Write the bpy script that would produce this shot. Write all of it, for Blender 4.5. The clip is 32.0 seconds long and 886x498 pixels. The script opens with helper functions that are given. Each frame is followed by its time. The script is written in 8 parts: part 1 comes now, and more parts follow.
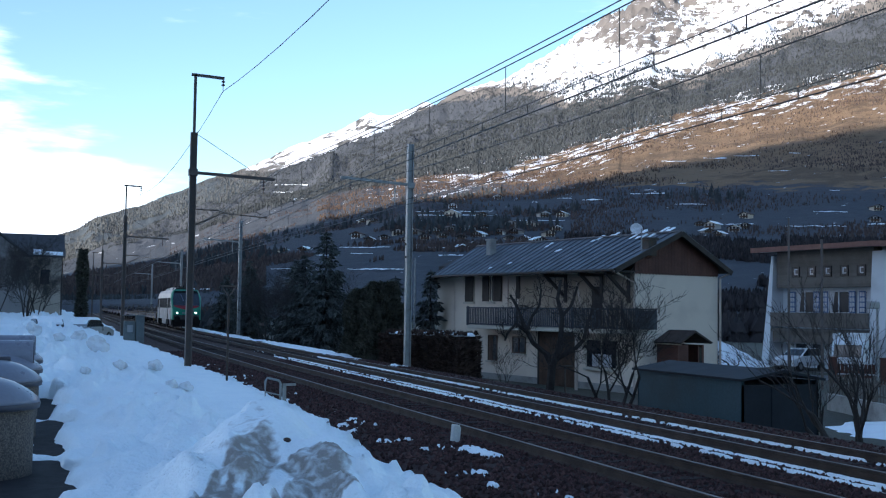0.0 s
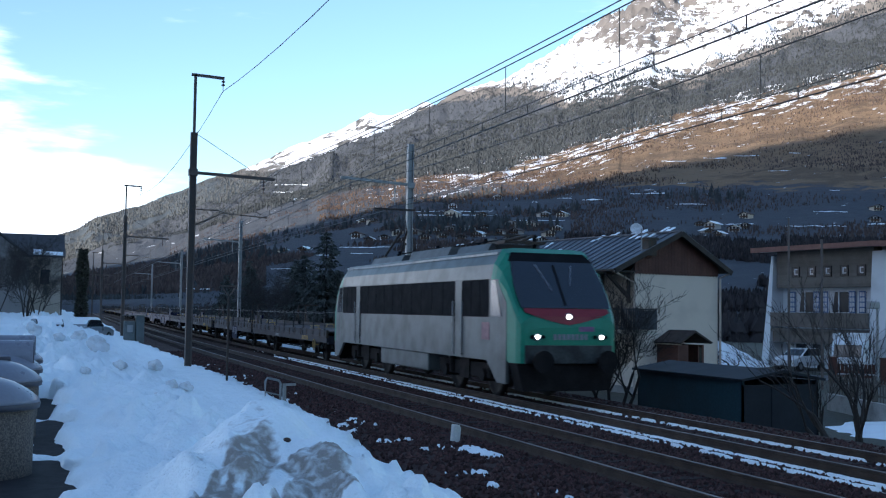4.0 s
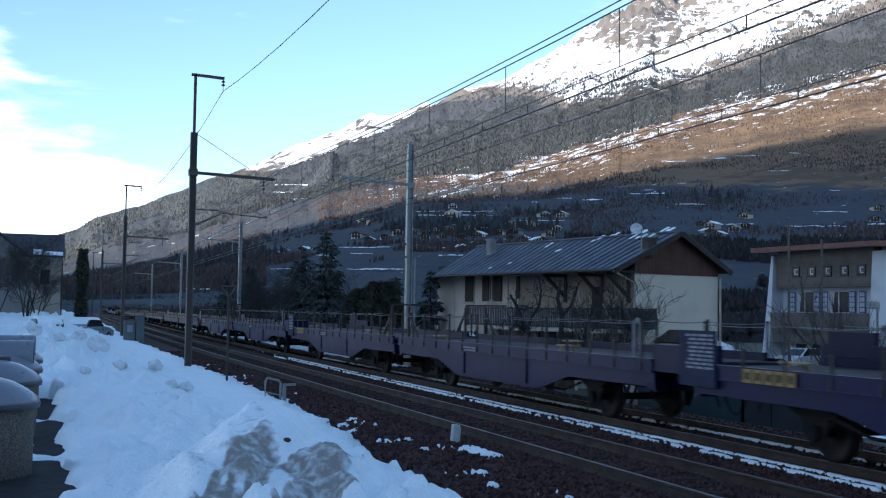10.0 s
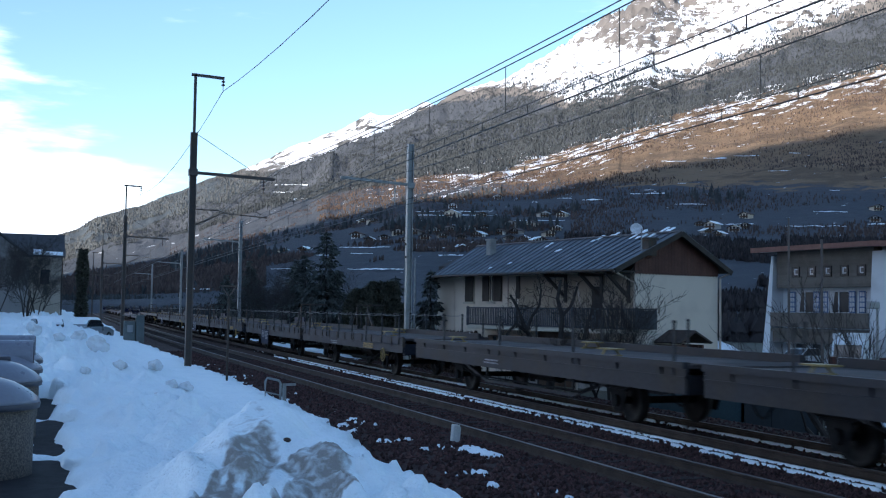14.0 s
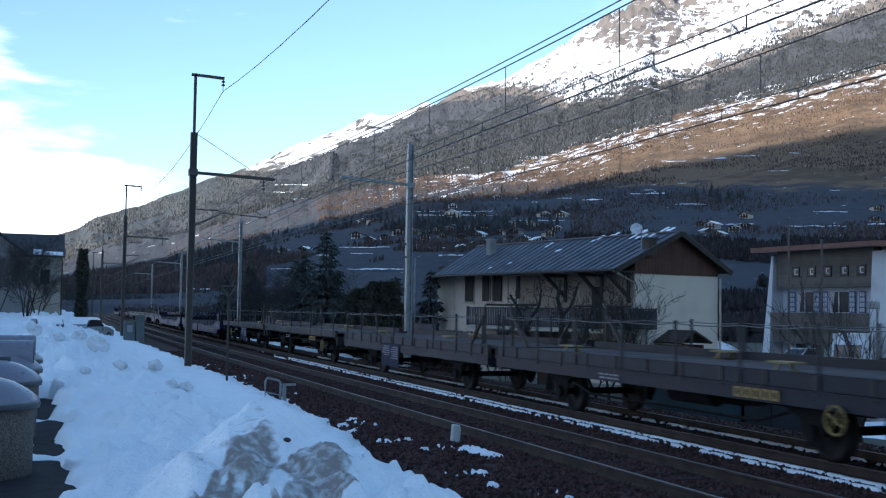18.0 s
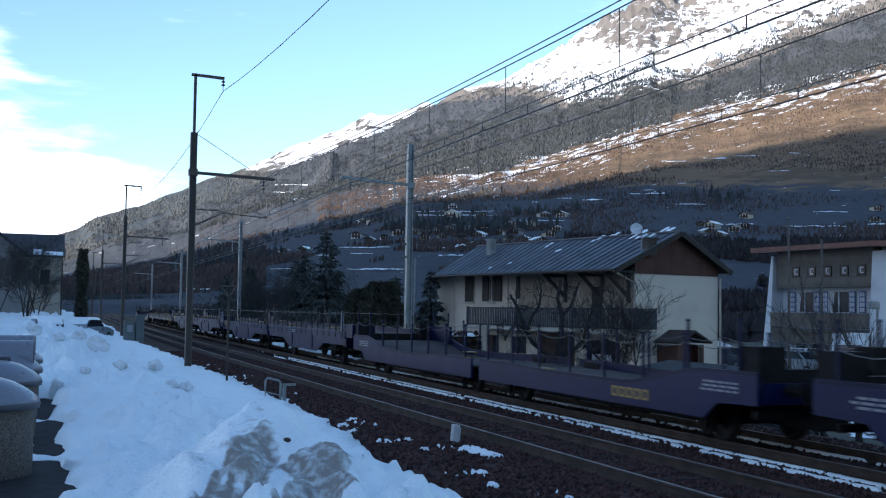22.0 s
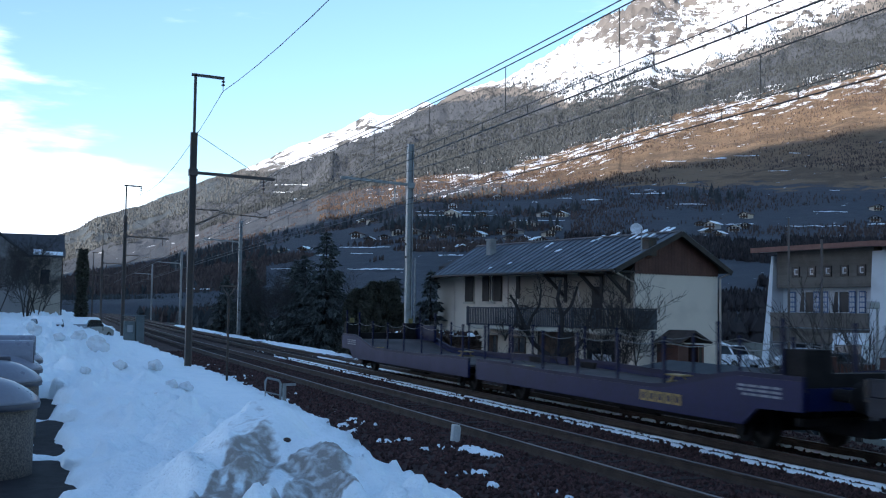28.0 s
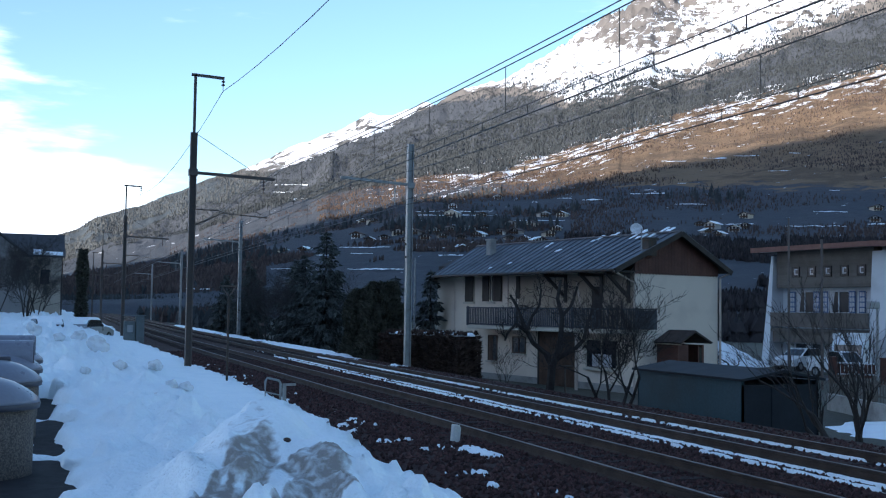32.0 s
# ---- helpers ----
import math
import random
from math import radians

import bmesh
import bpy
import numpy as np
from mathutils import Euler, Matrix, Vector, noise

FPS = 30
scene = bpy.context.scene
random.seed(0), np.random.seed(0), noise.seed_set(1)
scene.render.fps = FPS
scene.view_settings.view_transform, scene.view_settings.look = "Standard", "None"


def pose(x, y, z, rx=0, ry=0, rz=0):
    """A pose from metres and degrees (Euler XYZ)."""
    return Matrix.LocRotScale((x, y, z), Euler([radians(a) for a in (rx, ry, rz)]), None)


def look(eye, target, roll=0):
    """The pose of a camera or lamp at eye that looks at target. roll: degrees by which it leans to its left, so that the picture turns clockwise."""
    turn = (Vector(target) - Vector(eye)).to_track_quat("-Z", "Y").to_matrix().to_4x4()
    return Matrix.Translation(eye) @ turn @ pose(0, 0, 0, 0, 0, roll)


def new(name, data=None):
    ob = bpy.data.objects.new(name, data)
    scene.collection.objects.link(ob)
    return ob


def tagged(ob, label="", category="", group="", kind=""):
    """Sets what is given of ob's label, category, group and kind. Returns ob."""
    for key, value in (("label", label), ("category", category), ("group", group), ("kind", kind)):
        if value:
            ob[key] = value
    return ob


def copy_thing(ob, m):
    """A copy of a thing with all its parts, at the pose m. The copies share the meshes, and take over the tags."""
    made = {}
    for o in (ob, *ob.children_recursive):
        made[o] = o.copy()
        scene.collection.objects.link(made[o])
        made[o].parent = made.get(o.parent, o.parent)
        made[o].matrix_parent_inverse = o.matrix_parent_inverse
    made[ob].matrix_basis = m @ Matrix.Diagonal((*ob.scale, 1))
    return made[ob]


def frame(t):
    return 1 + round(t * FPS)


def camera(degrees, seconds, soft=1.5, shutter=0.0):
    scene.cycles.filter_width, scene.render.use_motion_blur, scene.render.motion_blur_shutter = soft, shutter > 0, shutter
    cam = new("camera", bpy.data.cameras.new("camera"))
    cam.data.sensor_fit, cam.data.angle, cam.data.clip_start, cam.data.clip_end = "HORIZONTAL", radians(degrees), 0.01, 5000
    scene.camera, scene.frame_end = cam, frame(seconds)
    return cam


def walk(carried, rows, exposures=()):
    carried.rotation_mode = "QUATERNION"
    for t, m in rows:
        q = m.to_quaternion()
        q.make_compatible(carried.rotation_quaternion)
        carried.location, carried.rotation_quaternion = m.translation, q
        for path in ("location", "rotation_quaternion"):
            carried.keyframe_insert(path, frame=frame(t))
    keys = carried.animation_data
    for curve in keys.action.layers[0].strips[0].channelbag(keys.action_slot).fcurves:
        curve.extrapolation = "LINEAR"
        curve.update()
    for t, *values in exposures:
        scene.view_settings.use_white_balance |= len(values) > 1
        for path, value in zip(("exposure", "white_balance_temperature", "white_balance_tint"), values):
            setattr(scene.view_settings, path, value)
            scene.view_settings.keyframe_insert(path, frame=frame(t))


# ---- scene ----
# Camera: still, on the snow bank beside a double-track railway. X: across the tracks, Y: along them, z = 0: top of rail.
EYE_Z = 2.239
VIEW = (0.3495, 0.9353, 0.0561)
cam = camera(44.3, 32.0, soft=1.15, shutter=0.2)
stand = look((0, 0, EYE_Z), (VIEW[0], VIEW[1], EYE_Z + VIEW[2]), 0.834)
walk(cam, [(0, stand), (32, stand)], [(0, 0.88, 5700, 9), (32, 0.88, 5700, 9)])

# Light: low sun from the west behind a high ridge that shades the valley, blue sky with thin cloud.
SUN_EL, SUN_AZ = 12.0, -125.0          # degrees; azimuth from +Y towards +X
sun = new("sun", bpy.data.lights.new("sun", "SUN"))
sun.data.energy, sun.data.angle, sun.data.color = 5.0, radians(0.53), (1.0, 0.86, 0.70)
to_sun = Vector((math.sin(radians(SUN_AZ)) * math.cos(radians(SUN_EL)), math.cos(radians(SUN_AZ)) * math.cos(radians(SUN_EL)), math.sin(radians(SUN_EL))))
sun.matrix_world = look(to_sun * 100, (0, 0, 0))

world = bpy.data.worlds.new("sky")
scene.world = world
world.use_nodes = True
wn, wl = world.node_tree.nodes, world.node_tree.links
bg = wn["Background"]
sky = wn.new("ShaderNodeTexSky")
sky.sky_type, sky.sun_disc = "NISHITA", False
sky.sun_elevation, sky.sun_rotation = radians(SUN_EL), radians(SUN_AZ)
sky.air_density, sky.dust_density, sky.ozone_density, sky.altitude = 1.0, 0.6, 1.6, 600
tc = wn.new("ShaderNodeTexCoord")
sep = wn.new("ShaderNodeSeparateXYZ")
wl.new(tc.outputs["Generated"], sep.inputs[0])
mp = wn.new("ShaderNodeMapping")
mp.inputs["Scale"].default_value = (2.2, 2.2, 11.0)
mp.inputs["Location"].default_value = (0.3, 0.0, 0.15)
wl.new(tc.outputs["Generated"], mp.inputs[0])
cn = wn.new("ShaderNodeTexNoise")
cn.inputs["Scale"].default_value, cn.inputs["Detail"].default_value, cn.inputs["Roughness"].default_value = 1.5, 7, 0.55
wl.new(mp.outputs[0], cn.inputs["Vector"])
low = wn.new("ShaderNodeMapRange")     # cloud banks lie low, towards the sun
low.inputs["From Min"].default_value, low.inputs["From Max"].default_value = 0.235, 0.05
wl.new(sep.outputs["Z"], low.inputs["Value"])
west = wn.new("ShaderNodeMapRange")
west.inputs["From Min"].default_value, west.inputs["From Max"].default_value = 0.20, -0.04
wl.new(sep.outputs["X"], west.inputs["Value"])
both = wn.new("ShaderNodeMath"); both.operation = "MULTIPLY"
wl.new(low.outputs[0], both.inputs[0]); wl.new(west.outputs[0], both.inputs[1])
summ = wn.new("ShaderNodeMath"); summ.operation = "MULTIPLY_ADD"
summ.inputs[1].default_value = 0.52
wl.new(both.outputs[0], summ.inputs[0]); wl.new(cn.outputs["Fac"], summ.inputs[2])
ramp = wn.new("ShaderNodeMapRange")
ramp.interpolation_type = "SMOOTHSTEP"
ramp.inputs["From Min"].default_value, ramp.inputs["From Max"].default_value = 0.60, 0.80
wl.new(summ.outputs[0], ramp.inputs["Value"])
mixc = wn.new("ShaderNodeMix"); mixc.data_type = "RGBA"
wl.new(ramp.outputs[0], mixc.inputs["Factor"]); wl.new(sky.outputs[0], mixc.inputs["A"])
mixc.inputs["B"].default_value = (9.0, 9.0, 9.4, 1)
wl.new(mixc.outputs["Result"], bg.inputs["Color"])
bg.inputs["Strength"].default_value = 0.15


# ---- building helpers ----
class Bm:
    """A bmesh to which plain solids are added."""
    def __init__(self):
        self.bm = bmesh.new()

    def quad_solid(self, bottom, top):
        vb = [self.bm.verts.new(p) for p in bottom]
        vt = [self.bm.verts.new(p) for p in top]
        n = len(vb)
        self.bm.faces.new(vb[::-1]); self.bm.faces.new(vt)
        for i in range(n):
            self.bm.faces.new((vb[i], vb[(i + 1) % n], vt[(i + 1) % n], vt[i]))
        return self

    def box(self, x0, x1, y0, y1, z0, z1):
        return self.quad_solid([(x0, y0, z0), (x1, y0, z0), (x1, y1, z0), (x0, y1, z0)], [(x0, y0, z1), (x1, y0, z1), (x1, y1, z1), (x0, y1, z1)])

    def prism(self, pts, axis, a, b):
        """A 2D outline (u, v) swept along axis from a to b; the outline lies in the other two axes in order."""
        def p3(u, v, w):
            return {"x": (w, u, v), "y": (u, w, v), "z": (u, v, w)}[axis]
        return self.quad_solid([p3(u, v, a) for u, v in pts], [p3(u, v, b) for u, v in pts])

    def tube(self, p, q, r, seg=8, r2=None):
        p, q = Vector(p), Vector(q)
        r2 = r if r2 is None else r2
        m = (q - p).to_track_quat("Z", "Y").to_matrix()
        ring = lambda c, rr: [c + m @ Vector((rr * math.cos(2 * math.pi * i / seg), rr * math.sin(2 * math.pi * i / seg), 0)) for i in range(seg)]
        return self.quad_solid(ring(p, r), ring(q, r2))

    def path(self, pts, r, seg=6):
        """One bent tube through the points."""
        pts = [Vector(p) for p in pts]
        rings = []
        for k, p in enumerate(pts):
            d = (pts[min(k + 1, len(pts) - 1)] - pts[max(k - 1, 0)]).normalized()
            m = d.to_track_quat("Z", "Y").to_matrix()
            rings.append([self.bm.verts.new(p + m @ Vector((r * math.cos(2 * math.pi * i / seg), r * math.sin(2 * math.pi * i / seg), 0))) for i in range(seg)])
        for a, b in zip(rings[:-1], rings[1:]):
            n0 = min(range(seg), key=lambda j: (a[0].co - b[j].co).length)
            for i in range(seg):
                self.bm.faces.new((a[i], a[(i + 1) % seg], b[(i + 1 + n0) % seg], b[(i + n0) % seg]))
        self.bm.faces.new(rings[0][::-1]); self.bm.faces.new(rings[-1])
        return self

    def beam(self, p, q, w, h):
        """A rectangular bar from p to q, w wide and h high."""
        p, q = Vector(p), Vector(q)
        m = (q - p).to_track_quat("Z", "Y").to_matrix()
        o = [Vector((sx * w / 2, sy * h / 2, 0)) for sx, sy in ((-1, -1), (1, -1), (1, 1), (-1, 1))]
        return self.quad_solid([p + m @ v for v in o], [q + m @ v for v in o])

    def lathe(self, prof, seg=20, c=(0, 0, 0)):
        """Profile of (r, z) turned about the upright axis."""
        rings = []
        for r, z in prof:
            rings.append([self.bm.verts.new((c[0] + r * math.cos(2 * math.pi * i / seg), c[1] + r * math.sin(2 * math.pi * i / seg), c[2] + z)) for i in range(seg)])
        for a, b in zip(rings[:-1], rings[1:]):
            for i in range(seg):
                self.bm.faces.new((a[i], a[(i + 1) % seg], b[(i + 1) % seg], b[i]))
        self.bm.faces.new(rings[0][::-1]); self.bm.faces.new(rings[-1])
        return self

    def bevel(self, w, seg=1):
        bmesh.ops.bevel(self.bm, geom=self.bm.edges[:], offset=w, segments=seg, affect="EDGES", profile=0.5, clamp_overlap=True)
        return self

    def mesh(self, name, smooth=False):
        bmesh.ops.recalc_face_normals(self.bm, faces=self.bm.faces[:])
        me = bpy.data.meshes.new(name)
        self.bm.to_mesh(me)
        self.bm.free()
        if smooth:
            me.polygons.foreach_set("use_smooth", [True] * len(me.polygons))
        return me


def part(name, b, material, parent=None, label="", smooth=False):
    """Links a Bm (or a mesh) as one mesh object, under a thing or a part."""
    me = b.mesh(name, smooth) if isinstance(b, Bm) else b
    if not me.materials:
        me.materials.append(material)
    ob = new(name, me)
    if parent is not None:
        ob.parent = parent
    if label:
        ob["label"] = label
    return ob


def thing(name, m, label, category, group="", kind=""):
    ob = new(name)
    ob.matrix_world = m
    return tagged(ob, label, category, group, kind)


def structure(name, me, material, label="", category=""):
    if material is not None and not me.materials:
        me.materials.append(material)
    return tagged(new(name, me), label, category, "", "structure")


def grid_mesh(name, xs, ys, fz, smooth=True):
    """A height field over the lines xs, ys; fz takes arrays."""
    xs, ys = np.asarray(xs, float), np.asarray(ys, float)
    gx, gy = np.meshgrid(xs, ys)
    co = np.stack([gx, gy, fz(gx, gy)], -1).reshape(-1, 3)
    n, m = len(xs), len(ys)
    i = (np.arange(m - 1)[:, None] * n + np.arange(n - 1)[None]).reshape(-1)
    me = bpy.data.meshes.new(name)
    me.from_pydata(co.tolist(), [], np.stack([i, i + 1, i + n + 1, i + n], -1).tolist())
    if smooth:
        me.polygons.foreach_set("use_smooth", [True] * len(me.polygons))
    return me


def smooth01(t):
    t = np.clip(t, 0, 1)
    return t * t * (3 - 2 * t)


_tab = np.random.RandomState(5).rand(256, 256)


def vnoise(x, y):
    """Value noise on arrays, 0 to 1."""
    x, y = np.asarray(x, float), np.asarray(y, float)
    xi, yi = np.floor(x).astype(int), np.floor(y).astype(int)
    fx, fy = smooth01(x - xi), smooth01(y - yi)
    g = lambda a, b: _tab[a % 256, b % 256]
    return (g(xi, yi) * (1 - fx) + g(xi + 1, yi) * fx) * (1 - fy) + (g(xi, yi + 1) * (1 - fx) + g(xi + 1, yi + 1) * fx) * fy


def fbm(x, y, octaves=5, gain=0.5):
    s, a, t = 0, 1.0, 0
    for o in range(octaves):
        s = s + a * vnoise(x * 2 ** o + 17.3 * o, y * 2 ** o + 9.1 * o)
        t += a
        a *= gain
    return s / t


# ---- materials ----
def mat(name, colour, rough=0.7, metal=0.0, var=0.25, scale=6.0, fine=60.0, bump=0.0, second=None, amount=0.5, coord="Object", spread=0.12, emit=0.0, island=0.0, spec=0.4):
    """A surface with two scales of variation. second: the colour of stains or wear, over about `amount` of it."""
    m = bpy.data.materials.new(name)
    m.use_nodes = True
    n, l = m.node_tree.nodes, m.node_tree.links
    b = n["Principled BSDF"]
    b.inputs["Metallic"].default_value = metal
    b.inputs["Specular IOR Level"].default_value = spec
    co = n.new("ShaderNodeTexCoord")
    big, small = n.new("ShaderNodeTexNoise"), n.new("ShaderNodeTexNoise")
    for t, s, d in ((big, scale, 5), (small, fine, 3)):
        t.inputs["Scale"].default_value, t.inputs["Detail"].default_value = s, d
        l.new(co.outputs[coord], t.inputs["Vector"])
    mixer = n.new("ShaderNodeMix"); mixer.data_type = "RGBA"
    c2 = second if second else tuple(c * (1 - var) for c in colour)
    mixer.inputs["A"].default_value, mixer.inputs["B"].default_value = (*colour, 1), (*c2, 1)
    rg = n.new("ShaderNodeMapRange")
    rg.inputs["From Min"].default_value, rg.inputs["From Max"].default_value = 1 - amount - spread, 1 - amount + spread
    l.new(big.outputs["Fac"], rg.inputs["Value"])
    l.new(rg.outputs[0], mixer.inputs["Factor"])
    val = n.new("ShaderNodeMapRange")
    val.inputs["From Min"].default_value, val.inputs["From Max"].default_value = 0.25, 0.75
    val.inputs["To Min"].default_value, val.inputs["To Max"].default_value = 1 - var, 1 + var
    l.new(small.outputs["Fac"], val.inputs["Value"])
    mul = n.new("ShaderNodeVectorMath"); mul.operation = "SCALE"
    l.new(mixer.outputs["Result"], mul.inputs[0]); l.new(val.outputs[0], mul.inputs["Scale"])
    last = mul.outputs[0]
    if island:
        geo = n.new("ShaderNodeNewGeometry")
        oi = n.new("ShaderNodeObjectInfo")
        add = n.new("ShaderNodeMath"); add.operation = "ADD"
        fr = n.new("ShaderNodeMath"); fr.operation = "FRACT"
        l.new(geo.outputs["Random Per Island"], add.inputs[0]); l.new(oi.outputs["Random"], add.inputs[1]); l.new(add.outputs[0], fr.inputs[0])
        r2 = n.new("ShaderNodeMapRange")
        r2.inputs["To Min"].default_value, r2.inputs["To Max"].default_value = 1 - island, 1 + island
        l.new(fr.outputs[0], r2.inputs["Value"])
        mul2 = n.new("ShaderNodeVectorMath"); mul2.operation = "SCALE"
        l.new(last, mul2.inputs[0]); l.new(r2.outputs[0], mul2.inputs["Scale"])
        last = mul2.outputs[0]
    l.new(last, b.inputs["Base Color"])
    rr = n.new("ShaderNodeMapRange")
    rr.inputs["To Min"].default_value, rr.inputs["To Max"].default_value = max(0.02, rough - 0.12), min(1, rough + 0.12)
    l.new(big.outputs["Fac"], rr.inputs["Value"]); l.new(rr.outputs[0], b.inputs["Roughness"])
    if bump:
        bp = n.new("ShaderNodeBump")
        bp.inputs["Strength"].default_value, bp.inputs["Distance"].default_value = 0.6, bump
        l.new(small.outputs["Fac"], bp.inputs["Height"]); l.new(bp.outputs[0], b.inputs["Normal"])
    if emit:
        b.inputs["Emission Color"].default_value, b.inputs["Emission Strength"].default_value = (*colour, 1), emit
    return m


def glass_mat(name, tint=(0.02, 0.025, 0.03)):
    return mat(name, tint, rough=0.14, var=0.1, scale=1.2, spec=0.9)


STEEL_DARK = mat("dark_weathered_steel", (0.045, 0.04, 0.037), 0.6, 0.3, 0.35, 4, 40, 0.004, (0.07, 0.045, 0.03), 0.45)
RAIL_SIDE = mat("rusty_rail", (0.055, 0.036, 0.027), 0.75, 0.2, 0.3, 3, 60, 0.003)
RAIL_TOP = mat("polished_rail", (0.14, 0.125, 0.12), 0.55, 0.5, 0.2, 3, 40)
SLEEPER = mat("old_sleeper", (0.036, 0.024, 0.022), 0.9, 0, 0.35, 5, 50, 0.01, island=0.25, spec=0.2)
BALLAST = mat("dark_ballast", (0.054, 0.029, 0.026), 0.95, 0, 0.4, 1.2, 24, 0.03, (0.038, 0.023, 0.020), 0.5, spec=0.2)
STONE = mat("ballast_stone", (0.066, 0.035, 0.032), 0.9, 0, 0.3, 8, 60, 0.004, island=0.6, spec=0.2)
SNOW = mat("old_snow", (0.88, 0.94, 0.97), 0.55, 0, 0.04, 1.4, 22, 0.03, (0.84, 0.86, 0.90), 0.4)
GALV = mat("galvanised_steel", (0.30, 0.31, 0.31), 0.5, 0.5, 0.15, 3, 40, 0.002, (0.22, 0.22, 0.21), 0.4)
MAST_BROWN = mat("brown_mast_steel", (0.10, 0.085, 0.075), 0.65, 0.2, 0.25, 3, 40, 0.003, (0.14, 0.10, 0.075), 0.4)
WIRE = mat("catenary_wire", (0.05, 0.05, 0.05), 0.5, 0.6, 0.1)

# ---- the line of the tracks ----
NEAR_C, FAR_C = 8.68, 12.30            # track centres where the line is straight


def bend(y):
    """Sideways drift of the tracks: straight, a wide curve, straight again."""
    a = np.clip(np.asarray(y, float) - 13.5, 0, 96.5)
    return 0.5 * 2.9e-4 * a * a + 2.9e-4 * 96.5 * np.maximum(np.asarray(y, float) - 110, 0)


def heading(y):
    return 2.9e-4 * min(max(y - 13.5, 0), 96.5)

# ---- ground ----
def lines(*spans):
    out = []
    for a, b, step in spans:
        out += list(np.arange(a, b, step))
    return out + [spans[-1][1]]


def ground_z(x, y):
    u = x - bend(y)
    z = np.where(u < 10, -0.62 + 0.55 * smooth01((5.6 - u) / 3.0), -0.62 - 0.85 * smooth01((u - 14.4) / 2.6))
    z = z + 0.10 * (fbm(x * 0.3, y * 0.3, 4) - 0.5) * (np.abs(u - 10.5) > 4.5)
    return z - 0.15 * smooth01((np.hypot(x, y) - 150) / 400)


GROUND = mat("winter_earth", (0.075, 0.068, 0.052), 0.95, 0, 0.35, 0.25, 9, 0.04, (0.055, 0.058, 0.04), 0.5)
xs = lines((-4500, -500, 250), (-500, -60, 40), (-60, -8, 4), (-8, 22, 0.4), (22, 70, 1.5), (70, 300, 10), (300, 900, 60), (900, 4500, 300))
ys = lines((-4500, -500, 250), (-500, -40, 30), (-40, 4, 3), (4, 60, 0.8), (60, 150, 2.5), (150, 500, 20), (500, 4500, 250))
ground = structure("ground", grid_mesh("ground", xs, ys, ground_z), GROUND, "brown winter earth and stubble of the valley floor", "ground")


def crest(x, y, line, front, back):
    """A sharp-crested ridge along a line: its height, 0 to 1, and the steep side turned to -Y."""
    best, face = np.zeros(np.shape(x)), np.zeros(np.shape(x))
    for (x0, y0), (x1, y1) in zip(line[:-1], line[1:]):
        l = math.hypot(x1 - x0, y1 - y0)
        k = np.clip(((x - x0) * (x1 - x0) + (y - y0) * (y1 - y0)) / l ** 2, 0, 1)
        d = np.hypot(x - x0 - k * (x1 - x0), y - y0 - k * (y1 - y0))
        near = (x1 - x0) * (y - y0) - (y1 - y0) * (x - x0) < 0
        v = np.where(near, 1 - smooth01(d / (front * 2.6)), np.exp(-(d / back) ** 2))
        best = np.maximum(best, v)
        face = np.maximum(face, np.where(near, smooth01(d / 0.04) * (1 - smooth01((d - front * 2.3) / 0.22)), 0) * ((k > 0.0) & (k < 1.0)))
    return best, face


CRESTS = [([(1.2, 10.5), (1.75, 11.3), (2.1, 11.95), (2.6, 12.5), (3.0, 13.3)], 0.34, 0.45), ([(2.05, 10.3), (2.45, 11.0), (2.85, 11.75), (3.1, 11.35), (3.25, 10.7)], 0.31, 0.55), ([(1.5, 11.7), (2.2, 12.9), (2.75, 14.0), (3.2, 14.5)], 0.26, 0.40)]


